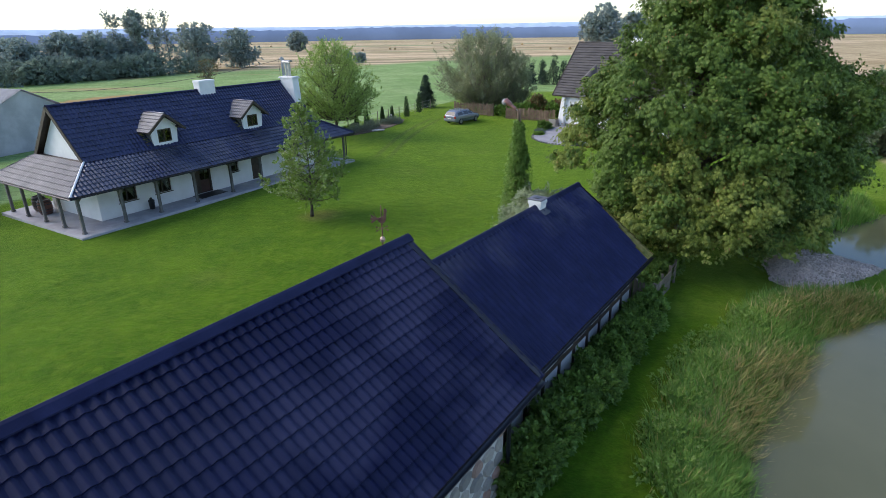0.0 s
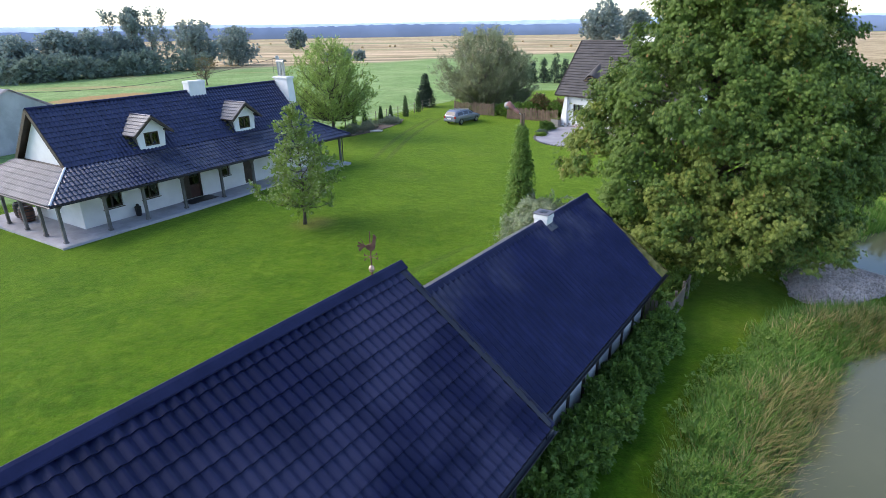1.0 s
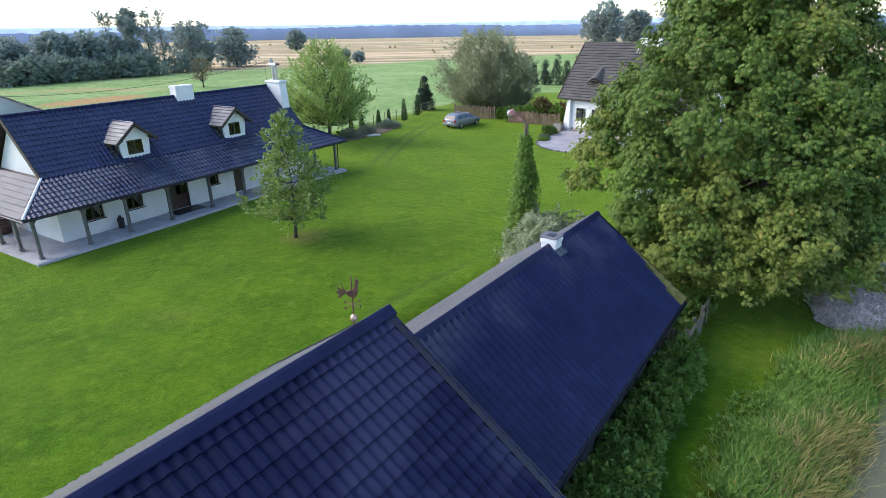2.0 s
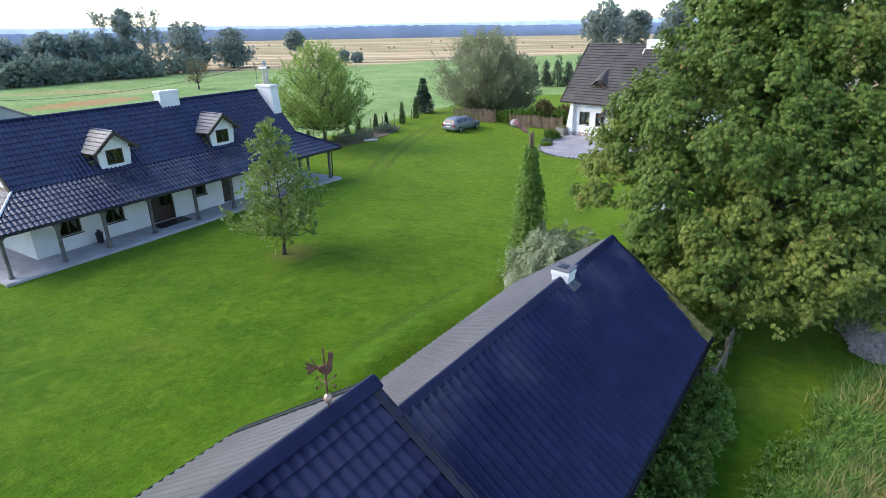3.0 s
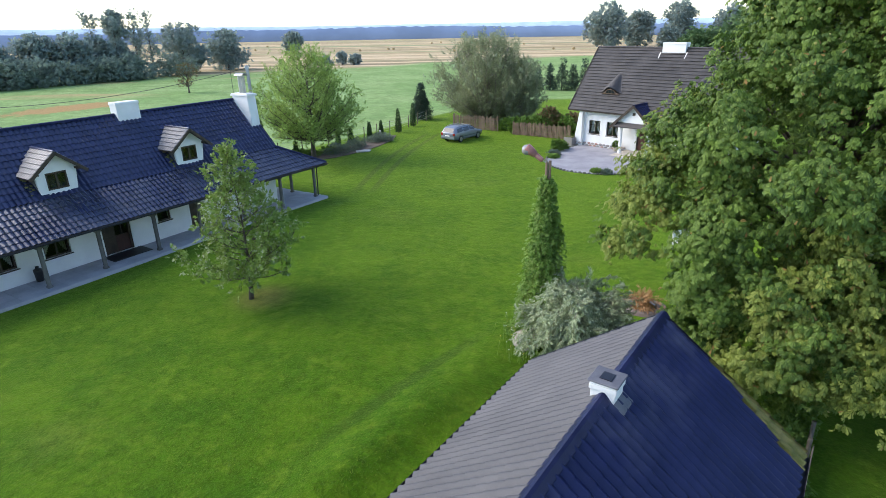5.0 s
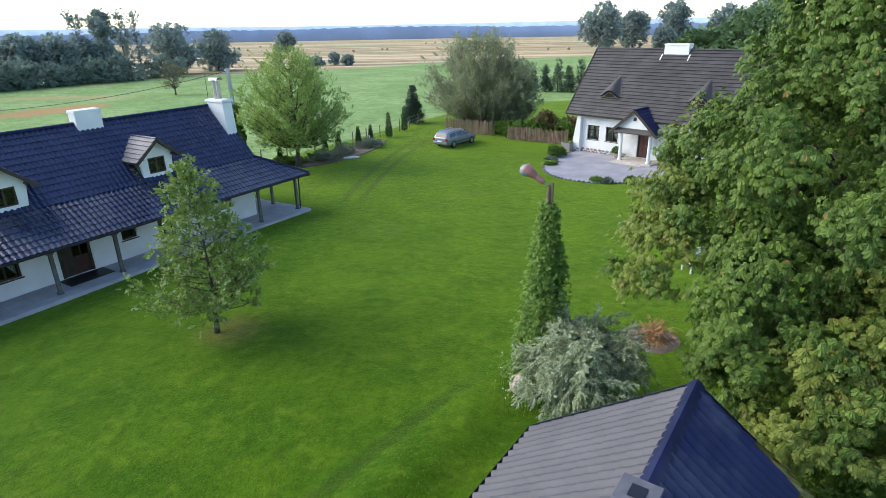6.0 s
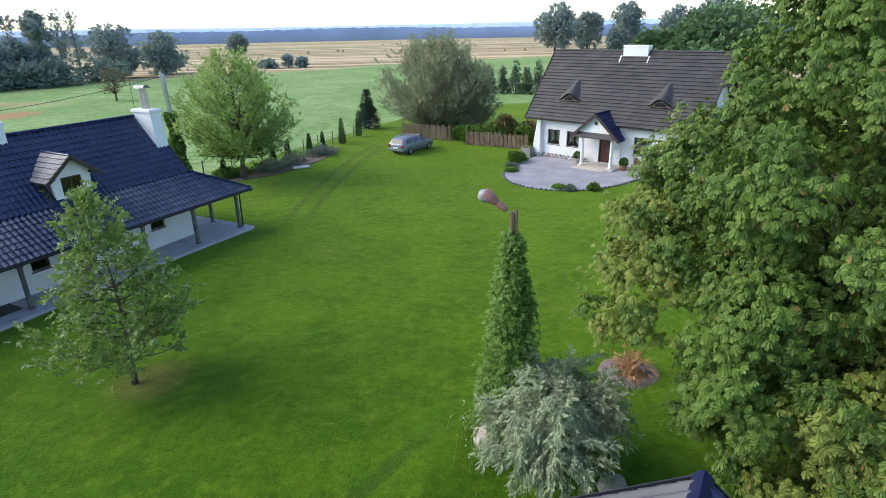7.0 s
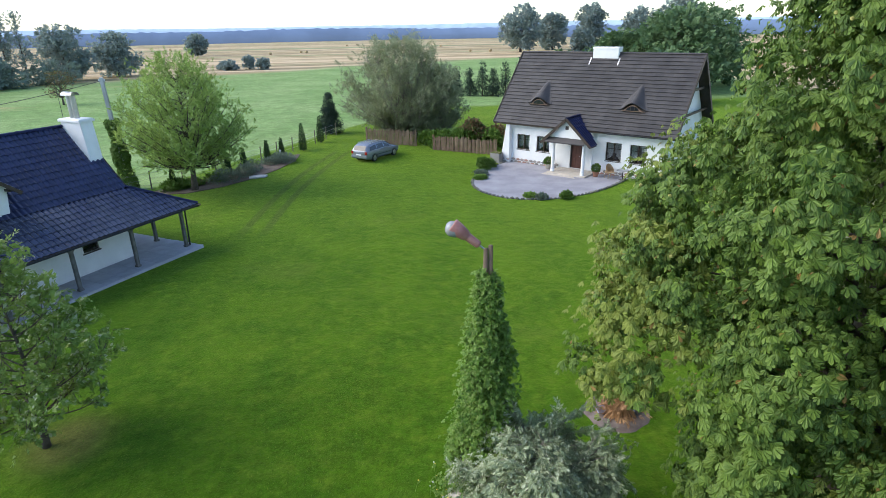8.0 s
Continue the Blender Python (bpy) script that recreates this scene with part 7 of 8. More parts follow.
def weather_vane():
    m = NEAR_BARN.matrix_basis @ Matrix.Translation((-0.80, 0, 5.55))
    w = thing("weather_vane", m, "copper rooster weather vane on the barn ridge", "weather vane")
    part("rod", tube(bmesh.new(), [(0, 0, -0.1), (0, 0, 0.95)], [0.014, 0.010], 8), M_COPPER, w)
    part("ball", lathe(bmesh.new(), [(0.01, 0.14), (0.045, 0.165), (0.06, 0.21), (0.045, 0.255), (0.012, 0.28)], sides=14), plain("pale_copper_ball", (0.5, 0.33, 0.25), (0.58, 0.4, 0.32), 5, 0.4, 0.1, 30, metal=0.5), w, "pale copper ball", smooth=True)
    bm = bmesh.new()
    for a in (0, 90):
        c, s = math.cos(radians(a)), math.sin(radians(a))
        tube(bm, [(-0.16 * c, -0.16 * s, 0.45), (0.16 * c, 0.16 * s, 0.45)], [0.006, 0.006], 6)
        for e in (-1, 1):
            extrude(bm, [(e * 0.16 * c - 0.025, e * 0.16 * s, 0.43), (e * 0.16 * c + 0.025, e * 0.16 * s, 0.43), (e * 0.16 * c, e * 0.16 * s, 0.49)], (0.004, 0.004, 0))
    part("direction_cross", bm, M_COPPER, w)
    # rooster: body with neck, comb and sickle tail, a few centimetres thick
    body = [(-0.05, 0.60), (0.06, 0.58), (0.13, 0.64), (0.155, 0.74), (0.15, 0.83), (0.20, 0.845), (0.155, 0.875), (0.16, 0.91), (0.125, 0.89), (0.10, 0.92), (0.085, 0.87), (0.07, 0.76), (0.02, 0.71), (-0.06, 0.72), (-0.12, 0.70), (-0.13, 0.65)]
    turn = Matrix.Rotation(radians(-48), 4, "Z") @ Matrix.Diagonal((0.66, 1, 0.97, 1))
    part("rooster", extrude(bmesh.new(), [(x, -0.018, z) for x, z in body], (0, 0.036, 0), 0.008), M_COPPER, w, m=turn)
    for k, (dx, dz) in enumerate(((-0.34, 0.80), (-0.36, 0.72), (-0.33, 0.63), (-0.26, 0.86))):
        pts = [(-0.10, 0.69), (-0.16, 0.71 + 0.03 * (dz - 0.7)), (dx, dz), (dx + 0.02, dz - 0.05), (-0.16, 0.66)]
        part("tail_feather", extrude(bmesh.new(), [(x, -0.01 + 0.01 * k, z) for x, z in pts], (0, 0.008, 0)), M_COPPER, w, m=turn)
    part("leg", tube(bmesh.new(), [(0.0, 0, 0.5), (0.02, 0, 0.6)], [0.012, 0.016], 6), M_COPPER, w, m=turn)
    return w


weather_vane()


# ---- estate car ----
def car():
    a = math.degrees(math.atan2(68.4 - 66.2, 3.2 - 1.45))
    c = thing("car", pose(1.45, 66.9, lz(1.45, 66.9), 0, 0, a), "blue-grey estate car parked on the grass by the fence", "car")
    # stations along the length: x, half width, sill, waist, roof half width, roof height
    st = [(-2.30, 0.70, 0.42, 0.80, 0.62, 0.84), (-2.26, 0.82, 0.32, 0.92, 0.68, 0.98), (-2.05, 0.87, 0.27, 0.96, 0.66, 1.30), (-1.75, 0.89, 0.25, 0.97, 0.66, 1.44), (-0.9, 0.90, 0.24, 0.96, 0.68, 1.48),
          (0.0, 0.90, 0.24, 0.95, 0.68, 1.47), (0.45, 0.90, 0.24, 0.94, 0.66, 1.40), (0.95, 0.90, 0.24, 0.92, 0.70, 1.12), (1.25, 0.89, 0.25, 0.90, 0.76, 0.94), (1.8, 0.87, 0.27, 0.80, 0.72, 0.86), (2.15, 0.80, 0.30, 0.68, 0.62, 0.74), (2.30, 0.66, 0.40, 0.58, 0.52, 0.62)]
    bm = bmesh.new()
    rings = []
    for x, w, s, wa, rw, rh in st:
        half = [(w * 0.92, s), (w, s + 0.18), (w, wa - 0.08), (w * 0.97, wa), ((w * 0.97 + rw) / 2 + 0.02, (wa + rh) / 2), (rw, rh - 0.03), (rw * 0.85, rh), (0.0, rh + 0.015)]
        ring = [bm.verts.new((x, y, z)) for y, z in half] + [bm.verts.new((x, -y, z)) for y, z in half[-2::-1]]
        rings.append(ring)
    k = len(rings[0])
    for r0, r1 in zip(rings, rings[1:]):
        for i in range(k - 1):
            bm.faces.new((r0[i], r1[i], r1[i + 1], r0[i + 1]))
        bm.faces.new((r0[k - 1], r1[k - 1], r1[0], r0[0]))
    bm.faces.new(rings[0])
    bm.faces.new(rings[-1][::-1])
    body = part("body", bm, M_CAR, c, "blue-grey metallic paint", smooth=True)

    def pane(name, pts, off):
        part(name, extrude(bmesh.new(), pts, off), M_CARGLASS, body, "dark tinted glass")
    for s in (-1, 1):
        for x0, x1 in ((-1.88, -1.02), (-0.94, -0.05), (0.03, 0.72)):
            top0, top1 = (1.36 if x0 > -1.5 else 1.28), (1.37 if x1 < 0.3 else 1.16)
            def side(x, z):
                t = (z - 0.96) / 0.5
                return s * (0.885 - 0.20 * t + 0.008)
            pane("side_window", [(x0, side(x0, 1.0), 1.0), (x1, side(x1, 1.0), 1.0), (x1 - (0.12 if x1 > 0.3 else 0), side(x1, top1), top1), (x0 + (0.06 if x0 < -1.5 else 0), side(x0, top0), top0)], (0, s * 0.006, 0))
    pane("rear_window", [(-2.245, -0.60, 0.98), (-2.245, 0.60, 0.98), (-2.02, 0.56, 1.34), (-2.02, -0.56, 1.34)], (-0.02, 0, 0.012))
    pane("windscreen", [(1.20, -0.68, 0.985), (1.20, 0.68, 0.985), (0.52, 0.60, 1.40), (0.52, -0.60, 1.40)], (0.015, 0, 0.02))
    for s in (-1, 1):
        part("rear_light", box(bmesh.new(), -2.32, -2.20, min(s * 0.60, s * 0.82), max(s * 0.60, s * 0.82), 0.70, 0.93, 0.02), M_REDLAMP, body, "red rear light")
        part("headlight", box(bmesh.new(), 2.10, 2.26, min(s * 0.48, s * 0.74), max(s * 0.48, s * 0.74), 0.58, 0.70, 0.02), M_CREAM, body, "clear headlight")
        part("mirror", box(bmesh.new(), 0.70, 0.84, min(s * 0.90, s * 1.06), max(s * 0.90, s * 1.06), 0.96, 1.08, 0.03), M_CAR, body)
        part("roof_rail", tube(bmesh.new(), [(-1.7, s * 0.60, 1.47), (-1.5, s * 0.60, 1.52), (0.1, s * 0.60, 1.52), (0.3, s * 0.60, 1.46)], [0.018] * 4, 6), M_METAL, body)
        part("trim_strip", box(bmesh.new(), -1.5, 1.4, min(s * 0.895, s * 0.912), max(s * 0.895, s * 0.912), 0.52, 0.57), M_DARKMETAL, body)
    part("bumper", box(bmesh.new(), -2.36, -2.2, -0.80, 0.80, 0.40, 0.60, 0.04), M_CAR, body)
    part("number_plate", box(bmesh.new(), -2.375, -2.355, -0.26, 0.26, 0.62, 0.73), M_WHITE, body, "blank white plate")
    for x in (-1.38, 1.38):
        for s in (-1, 1):
            bm = bmesh.new()
            tyre = lathe(bm, [(0.19, -0.10), (0.29, -0.10), (0.315, -0.07), (0.315, 0.07), (0.29, 0.10), (0.19, 0.10)], sides=22)
            m = Matrix.Translation((x, s * 0.82, 0.315)) @ Matrix.Rotation(radians(90), 4, "X")
            w = new("wheel")
            w.parent = c
            part("tyre", bm, M_RUBBER, w, "black tyre", m, True)
            bm = lathe(bmesh.new(), [(0.03, 0.06), (0.20, 0.085), (0.21, 0.105), (0.19, 0.11), (0.03, 0.115)], sides=16)
            for q in range(5):
                t = 2 * math.pi * q / 5
                beam(bm, (0.03 * math.cos(t), 0.03 * math.sin(t), -0.11 * s), (0.19 * math.cos(t), 0.19 * math.sin(t), -0.11 * s), 0.05, 0.02)
            part("rim", bm, M_RIM, w, "five-spoke alloy rim", m)
            part("wheel_arch", tube(bmesh.new(), [(x + 0.37 * math.cos(t), s * 0.895, 0.315 + 0.37 * math.sin(t)) for t in np.linspace(0.1, math.pi - 0.1, 9)], [0.02] * 9, 5), M_DARKMETAL, body)
    return c


car()


# ---- fences ----
def picket_fence(name, label, a, b, height, mat, step=0.13, gap=()):
    ax, ay = a
    bx, by = b
    ln = math.hypot(bx - ax, by - ay)
    ang = math.atan2(by - ay, bx - ax)
    f = thing(name, Matrix.Translation((ax, ay, lz(ax, ay))) @ Matrix.Rotation(ang, 4, "Z"), label, "fence")
    dz = lz(bx, by) - lz(ax, ay)
    shapes = []
    for k in range(4):
        hh = height * (0.93 + 0.04 * k)
        bm = extrude(bmesh.new(), [(0, 0, 0.03), (0.095, 0, 0.03), (0.095, 0, hh - 0.06), (0.048, 0, hh), (0, 0, hh - 0.06)], (0, 0.022, 0))
        me = bpy.data.meshes.new("picket")
        bm.to_mesh(me)
        bm.free()
        shapes.append(me)
    i, x = 0, 0.0
    rr = random.Random(len(label))
    while x < ln - 0.1:
        hang("picket", shapes[rr.randrange(4)], mat, f, "", Matrix.Translation((x, rr.uniform(-0.006, 0.006), dz * x / ln + rr.uniform(-0.02, 0.02))) @ Matrix.Rotation(radians(rr.uniform(-1.5, 1.5)), 4, "Y"))
        x += step
    n = max(2, int(ln / 2.2) + 1)
    for k in range(n):
        x = ln * k / (n - 1)
        part("post", box(bmesh.new(), x - 0.06, x + 0.06, 0.03, 0.14, -0.3, height + 0.08, 0.012), mat, f)
    for z in (0.28, height - 0.3):
        part("rail", beam(bmesh.new(), (0, 0.045, z), (ln, 0.045, z + dz), 0.035, 0.08), mat, f)
    return f


picket_fence("fence", "old brown picket fence beside the parked car", (0.6, 73.8), (5.2, 71.2), 1.45, M_FENCE)
picket_fence("fence", "brown picket fence running to the cottage corner", (6.6, 69.0), (11.6, 65.4), 1.3, M_FENCE)
picket_fence("fence", "silvered picket fence at the barn's gable", (6.88, 20.12), (7.42, 19.66), 0.9, M_GREYWOOD, 0.15)


def gate():
    """A plank panel on leaning posts that runs on from the pickets."""
    g_ = thing("gate", Matrix.Translation((7.5, 19.68, lz(7.5, 19.68))) @ Matrix.Rotation(radians(54), 4, "Z"), "silvered plank gate on leaning posts under the chestnut", "gate")
    for k in range(5):
        part("board", box(bmesh.new(), 0.05, 1.95, -0.012 + 0.004 * (k % 2), 0.014 + 0.004 * (k % 2), 0.06 + k * 0.165, 0.21 + k * 0.165, 0.004), M_GREYWOOD, g_)
    for x in (0.0, 1.0, 2.0, 2.75):
        part("post", tube(bmesh.new(), [(x, 0.07, -0.3), (x + 0.03, 0.09, 0.98)], [0.055, 0.05], 8), M_GREYWOOD, g_)
    for z in (0.4, 0.8):
        part("pole", tube(bmesh.new(), [(2.0, 0.08, z), (2.8, 0.1, z + 0.06)], [0.035, 0.03], 6), M_GREYWOOD, g_)
    return g_


gate()


def wire_fence():
    pts = [(-17.0, 57.0), (-14.6, 59.4), (-12.9, 61.0), (-10.9, 62.7), (-9.4, 64.6), (-8.2, 66.8), (-7.2, 68.9), (-6.1, 71.0), (-5.2, 72.8), (-4.4, 74.8), (-3.5, 77.0), (-2.6, 79.2)]
    f = thing("wire_fence", Matrix.Translation((-17, 57, lz(-17, 57))), "thin wire fence on grey wooden stakes along the meadow", "fence")
    tops = []
    for x, y in pts:
        q = Vector((x + 17, y - 57, lz(x, y) - lz(-17, 57)))
        part("post", tube(bmesh.new(), [q + Vector((0, 0, -0.2)), q + Vector((0.02, 0, 1.3))], [0.05, 0.045], 7), M_GREYWOOD, f)
        tops.append(q)
    for a, b in zip(tops, tops[1:]):
        for z in (0.35, 0.75, 1.15):
            part("wire", tube(bmesh.new(), [a + Vector((0, 0, z)), b + Vector((0, 0, z))], [0.008, 0.008], 4), M_METAL, f)
    return f


wire_fence()


# ---- overgrown power pole and its cable ----
def power_pole():
    x, y = -16.1, 59.4
    p = thing("power_pole", Matrix.Translation((x, y, lz(x, y))), "concrete power pole overgrown with ivy", "power pole")
    bm = bmesh.new()
    lo, hi = [(-0.16, -0.12), (0.16, -0.12), (0.16, 0.12), (-0.16, 0.12)], [(-0.10, -0.08), (0.10, -0.08), (0.10, 0.08), (-0.10, 0.08)]
    a = [bm.verts.new((u, v, -0.3)) for u, v in lo]
    b = [bm.verts.new((u - 0.25, v, 7.7)) for u, v in hi]
    bm.faces.new(a[::-1])
    bm.faces.new(b)
    for i in range(4):
        bm.faces.new((a[i], a[(i + 1) % 4], b[(i + 1) % 4], b[i]))
    part("shaft", bm, M_CONCRETE, p)
    part("crossarm", box(bmesh.new(), -0.45, -0.05, -0.04, 0.04, 7.4, 7.48, 0.01), M_METAL, p)
    for u in (-0.42, -0.08):
        part("insulator", lathe(bmesh.new(), [(0.02, 7.48), (0.045, 7.50), (0.03, 7.54), (0.045, 7.57), (0.02, 7.61)], (u, 0, 0), 10), M_WHITE, p)
    rng = np.random.default_rng(66)
    n = 3200
    h = rng.uniform(0, 1, n)
    zz = 0.1 + h * 4.9
    a_ = rng.uniform(0, 6.283, n)
    rr = (0.26 + 0.28 * (1 - h) + 0.1 * np.sin(h * 15)) * rng.uniform(0.6, 1.05, n)
    loc = np.stack([rr * np.cos(a_) - 0.036 * zz, rr * np.sin(a_), zz], 1)
    o = np.stack([np.cos(a_), np.sin(a_), np.full(n, -0.5)], 1) + rng.normal(0, 0.4, (n, 3))
    u = np.tile([0, 0, 1.0], (n, 1)) + rng.normal(0, 0.4, (n, 3))
    v, f = scatter(*IVYS[0], frames(o, u, rng, 0.4) * 0.2, loc)
    hang("ivy", raw_mesh("ivy", v, f), F_SHRUB, p, "dark green climbing ivy")["kind"] = "stuff"
    c = thing("power_cable", Matrix.Identity(4), "thin black overhead power cable", "cable")
    s, e = Vector((x - 0.25, y, lz(x, y) + 7.5)), Vector((-41.0, 54.3, 4.9))
    pts = [s + (e - s) * t + Vector((0, 0, -0.9 * 4 * t * (1 - t))) for t in np.linspace(0, 1, 16)]
    part("cable", tube(bmesh.new(), pts, [0.02] * 16, 5), M_BLACK, c)


power_pole()


# ---- cottage forecourt ----
def patio():
    """Half-round grit forecourt with a kerb of field stones and plants."""
    rng = random.Random(12)
    m = COTTAGE.matrix_basis
    outline = []
    for k in range(25):
        t = math.pi * k / 24
        outline.append((4.8 - 5.05 * math.cos(t), -0.5 - 8.8 * math.sin(t) ** 0.8 * (1.0 if k > 0 else 0)))
    bm = bmesh.new()
    world = [m @ Vector((x, y, 0)) for x, y in outline] + [m @ Vector((9.9, 0.0, 0)), m @ Vector((-0.7, 0.0, 0))]
    extrude(bm, [(w.x, w.y, lz(w.x, w.y) + 0.045) for w in world][::-1], (0, 0, -0.25))
    p = part("patio", bm, M_PATIO, None)
    tagged(p, "half-round grey grit forecourt before the cottage", "patio", kind="structure")
    k = 0
    shapes = []
    for s in range(4):
        bm = bmesh.new()
        bmesh.ops.create_icosphere(bm, subdivisions=1, radius=0.13)
        for v in bm.verts:
            v.co *= rng.uniform(0.75, 1.2)
        me = bpy.data.meshes.new("kerb_stone")
        bm.to_mesh(me)
        bm.free()
        shapes.append(me)
    for (x0, y0), (x1, y1) in zip(outline, outline[1:]):
        steps = max(1, int(math.hypot(x1 - x0, y1 - y0) / 0.24))
        for i in range(steps):
            w = m @ Vector((x0 + (x1 - x0) * i / steps, y0 + (y1 - y0) * i / steps, 0))
            hang("kerb_stone", shapes[rng.randrange(4)], M_KERB, p, "", Matrix.Translation((w.x, w.y, lz(w.x, w.y) + 0.05)) @ Matrix.Rotation(rng.uniform(0, 6), 4, "Z") @ Matrix.Diagonal((1.1, 0.8, 0.7, 1)))


patio()


def at_cottage(x, y):
    w = COTTAGE.matrix_basis @ Vector((x, y, 0))
    return w.x, w.y, lz(w.x, w.y)


for i, (x, y, hh, r, mat, label) in enumerate((
        (-0.2, -3.6, 0.95, 0.55, F_SHRUB, "round dark green box bush at the forecourt edge"), (-0.4, -2.6, 0.6, 0.4, F_SHRUB, "small dark green bush at the forecourt edge"),
        (0.6, -5.2, 0.28, 0.4, F_FLOWERBED, "low grey-green cushion plant at the kerb"), (1.2, -6.2, 0.2, 0.4, F_IVY, "low leafy plant at the kerb"), (6.6, -8.3, 0.15, 0.3, F_IVY, "low leafy plant at the kerb"),
        (7.3, -8.1, 0.18, 0.25, F_FLOWERBED, "low grey-green cushion plant at the kerb"), (8.6, -7.2, 0.35, 0.25, F_SHRUB, "round dark bush at the forecourt edge"))):
    bx, by, bz = at_cottage(x, y)
    grow("bush", label, "shrub", (bx, by, bz), hh, 0.03, oval(0.45, r, 0.5), 40, 0.16, 900, 0.15, BROAD, mat, M_BARK, 600 + i, 0.6, limbs=4, inner=0.4, low=0.03, stems=2)


def planter(x, y, label):
    bx, by, bz = at_cottage(x, y)
    p = thing("planter", Matrix.Translation((bx, by, bz + 0.04)), label, "planter")
    part("pot", lathe(bmesh.new(), [(0.15, 0), (0.19, 0.12), (0.24, 0.34), (0.27, 0.36), (0.27, 0.42), (0.22, 0.42), (0.20, 0.36)], sides=18), M_TERRA if "terracotta" in label else M_STEP, p, smooth=True)
    rng = np.random.default_rng(int(x * 10))
    n = 420
    d = rng.normal(0, 1, (n, 3))
    d /= np.linalg.norm(d, axis=1, keepdims=True)
    loc = d * 0.27 * rng.uniform(0.6, 1, n)[:, None] + np.array([0, 0, 0.62])
    v, f = scatter(*BROAD[0], frames(d + rng.normal(0, 0.4, d.shape), np.tile([0, 0, 1.0], (n, 1)) + 0.3 * d, rng, 0.4) * 0.14, loc)
    hang("plant", raw_mesh("plant", v, f), F_SHRUB, p, "leafy potted plant")["kind"] = "stuff"


planter(3.75, -0.75, "pale stone planter with a leafy bush")
planter(7.75, -1.0, "terracotta planter with a leafy bush")


def garden_chair(x, y, turn):
    bx, by, bz = at_cottage(x, y)
    c = thing("garden_chair", Matrix.Translation((bx, by, bz + 0.045)) @ Matrix.Rotation(radians(turn), 4, "Z"), "tan wicker armchair on the forecourt", "chair", "forecourt seats")
    for u in (-0.24, 0.24):
        for v in (-0.22, 0.22):
            part("leg", tube(bmesh.new(), [(u, v, 0), (u * 0.95, v * 0.95, 0.42)], [0.02, 0.022], 6), M_WICKER, c)
    part("seat", box(bmesh.new(), -0.27, 0.27, -0.26, 0.26, 0.40, 0.46, 0.02), M_WICKER, c)
    bm = bmesh.new()
    rings = [[bm.verts.new((0.29 * math.cos(t), 0.27 * math.sin(t), z + (0.35 * max(0, math.sin(t)) if z > 0.5 else 0))) for t in np.linspace(-0.3, math.pi + 0.3, 13)] for z in (0.44, 0.66)]
    for k in range(12):
        bm.faces.new((rings[0][k], rings[0][k + 1], rings[1][k + 1], rings[1][k]))
    bmesh.ops.solidify(bm, geom=list(bm.faces), thickness=0.025)
    part("backrest", bm, M_WICKER, c)


garden_chair(8.75, -0.9, 10)


def garden_table(x, y):
    bx, by, bz = at_cottage(x, y)
    t = thing("garden_table", Matrix.Translation((bx, by, bz + 0.045)), "small round grey garden table on the forecourt", "table")
    part("tabletop", lathe(bmesh.new(), [(0.02, 0.70), (0.43, 0.70), (0.45, 0.715), (0.43, 0.73), (0.02, 0.73)], sides=24), M_METAL, t)
    part("column", tube(bmesh.new(), [(0, 0, 0.05), (0, 0, 0.70)], [0.035, 0.03], 8), M_DARKMETAL, t)
    for k in range(3):
        a = 2 * math.pi * k / 3
        part("foot", beam(bmesh.new(), (0, 0, 0.08), (0.3 * math.cos(a), 0.3 * math.sin(a), 0.02), 0.04, 0.03), M_DARKMETAL, t)


garden_table(9.75, -1.0)


def stone_trough():
    bx, by, bz = at_cottage(-0.95, -0.75)
    p = thing("stone_trough", Matrix.Translation((bx, by, bz)) @ Matrix.Rotation(radians(-45), 4, "Z"), "low mossy stone trough at the cottage corner", "trough")
    bm = box(bmesh.new(), -0.45, 0.45, -0.3, 0.3, -0.05, 0.75, 0.05)
    part("trough", bm, M_STONE, p)
    bm = bmesh.new()
    rng = random.Random(3)
    for k in range(26):
        bmesh.ops.create_icosphere(bm, subdivisions=1, radius=rng.uniform(0.07, 0.13), matrix=Matrix.Translation((rng.uniform(-0.4, 0.4), rng.uniform(-0.26, 0.26), 0.78)) @ Matrix.Diagonal((1, 1, 0.6, 1)))
    part("moss", bm, M_MOSS, p, "yellow-green stonecrop")


stone_trough()


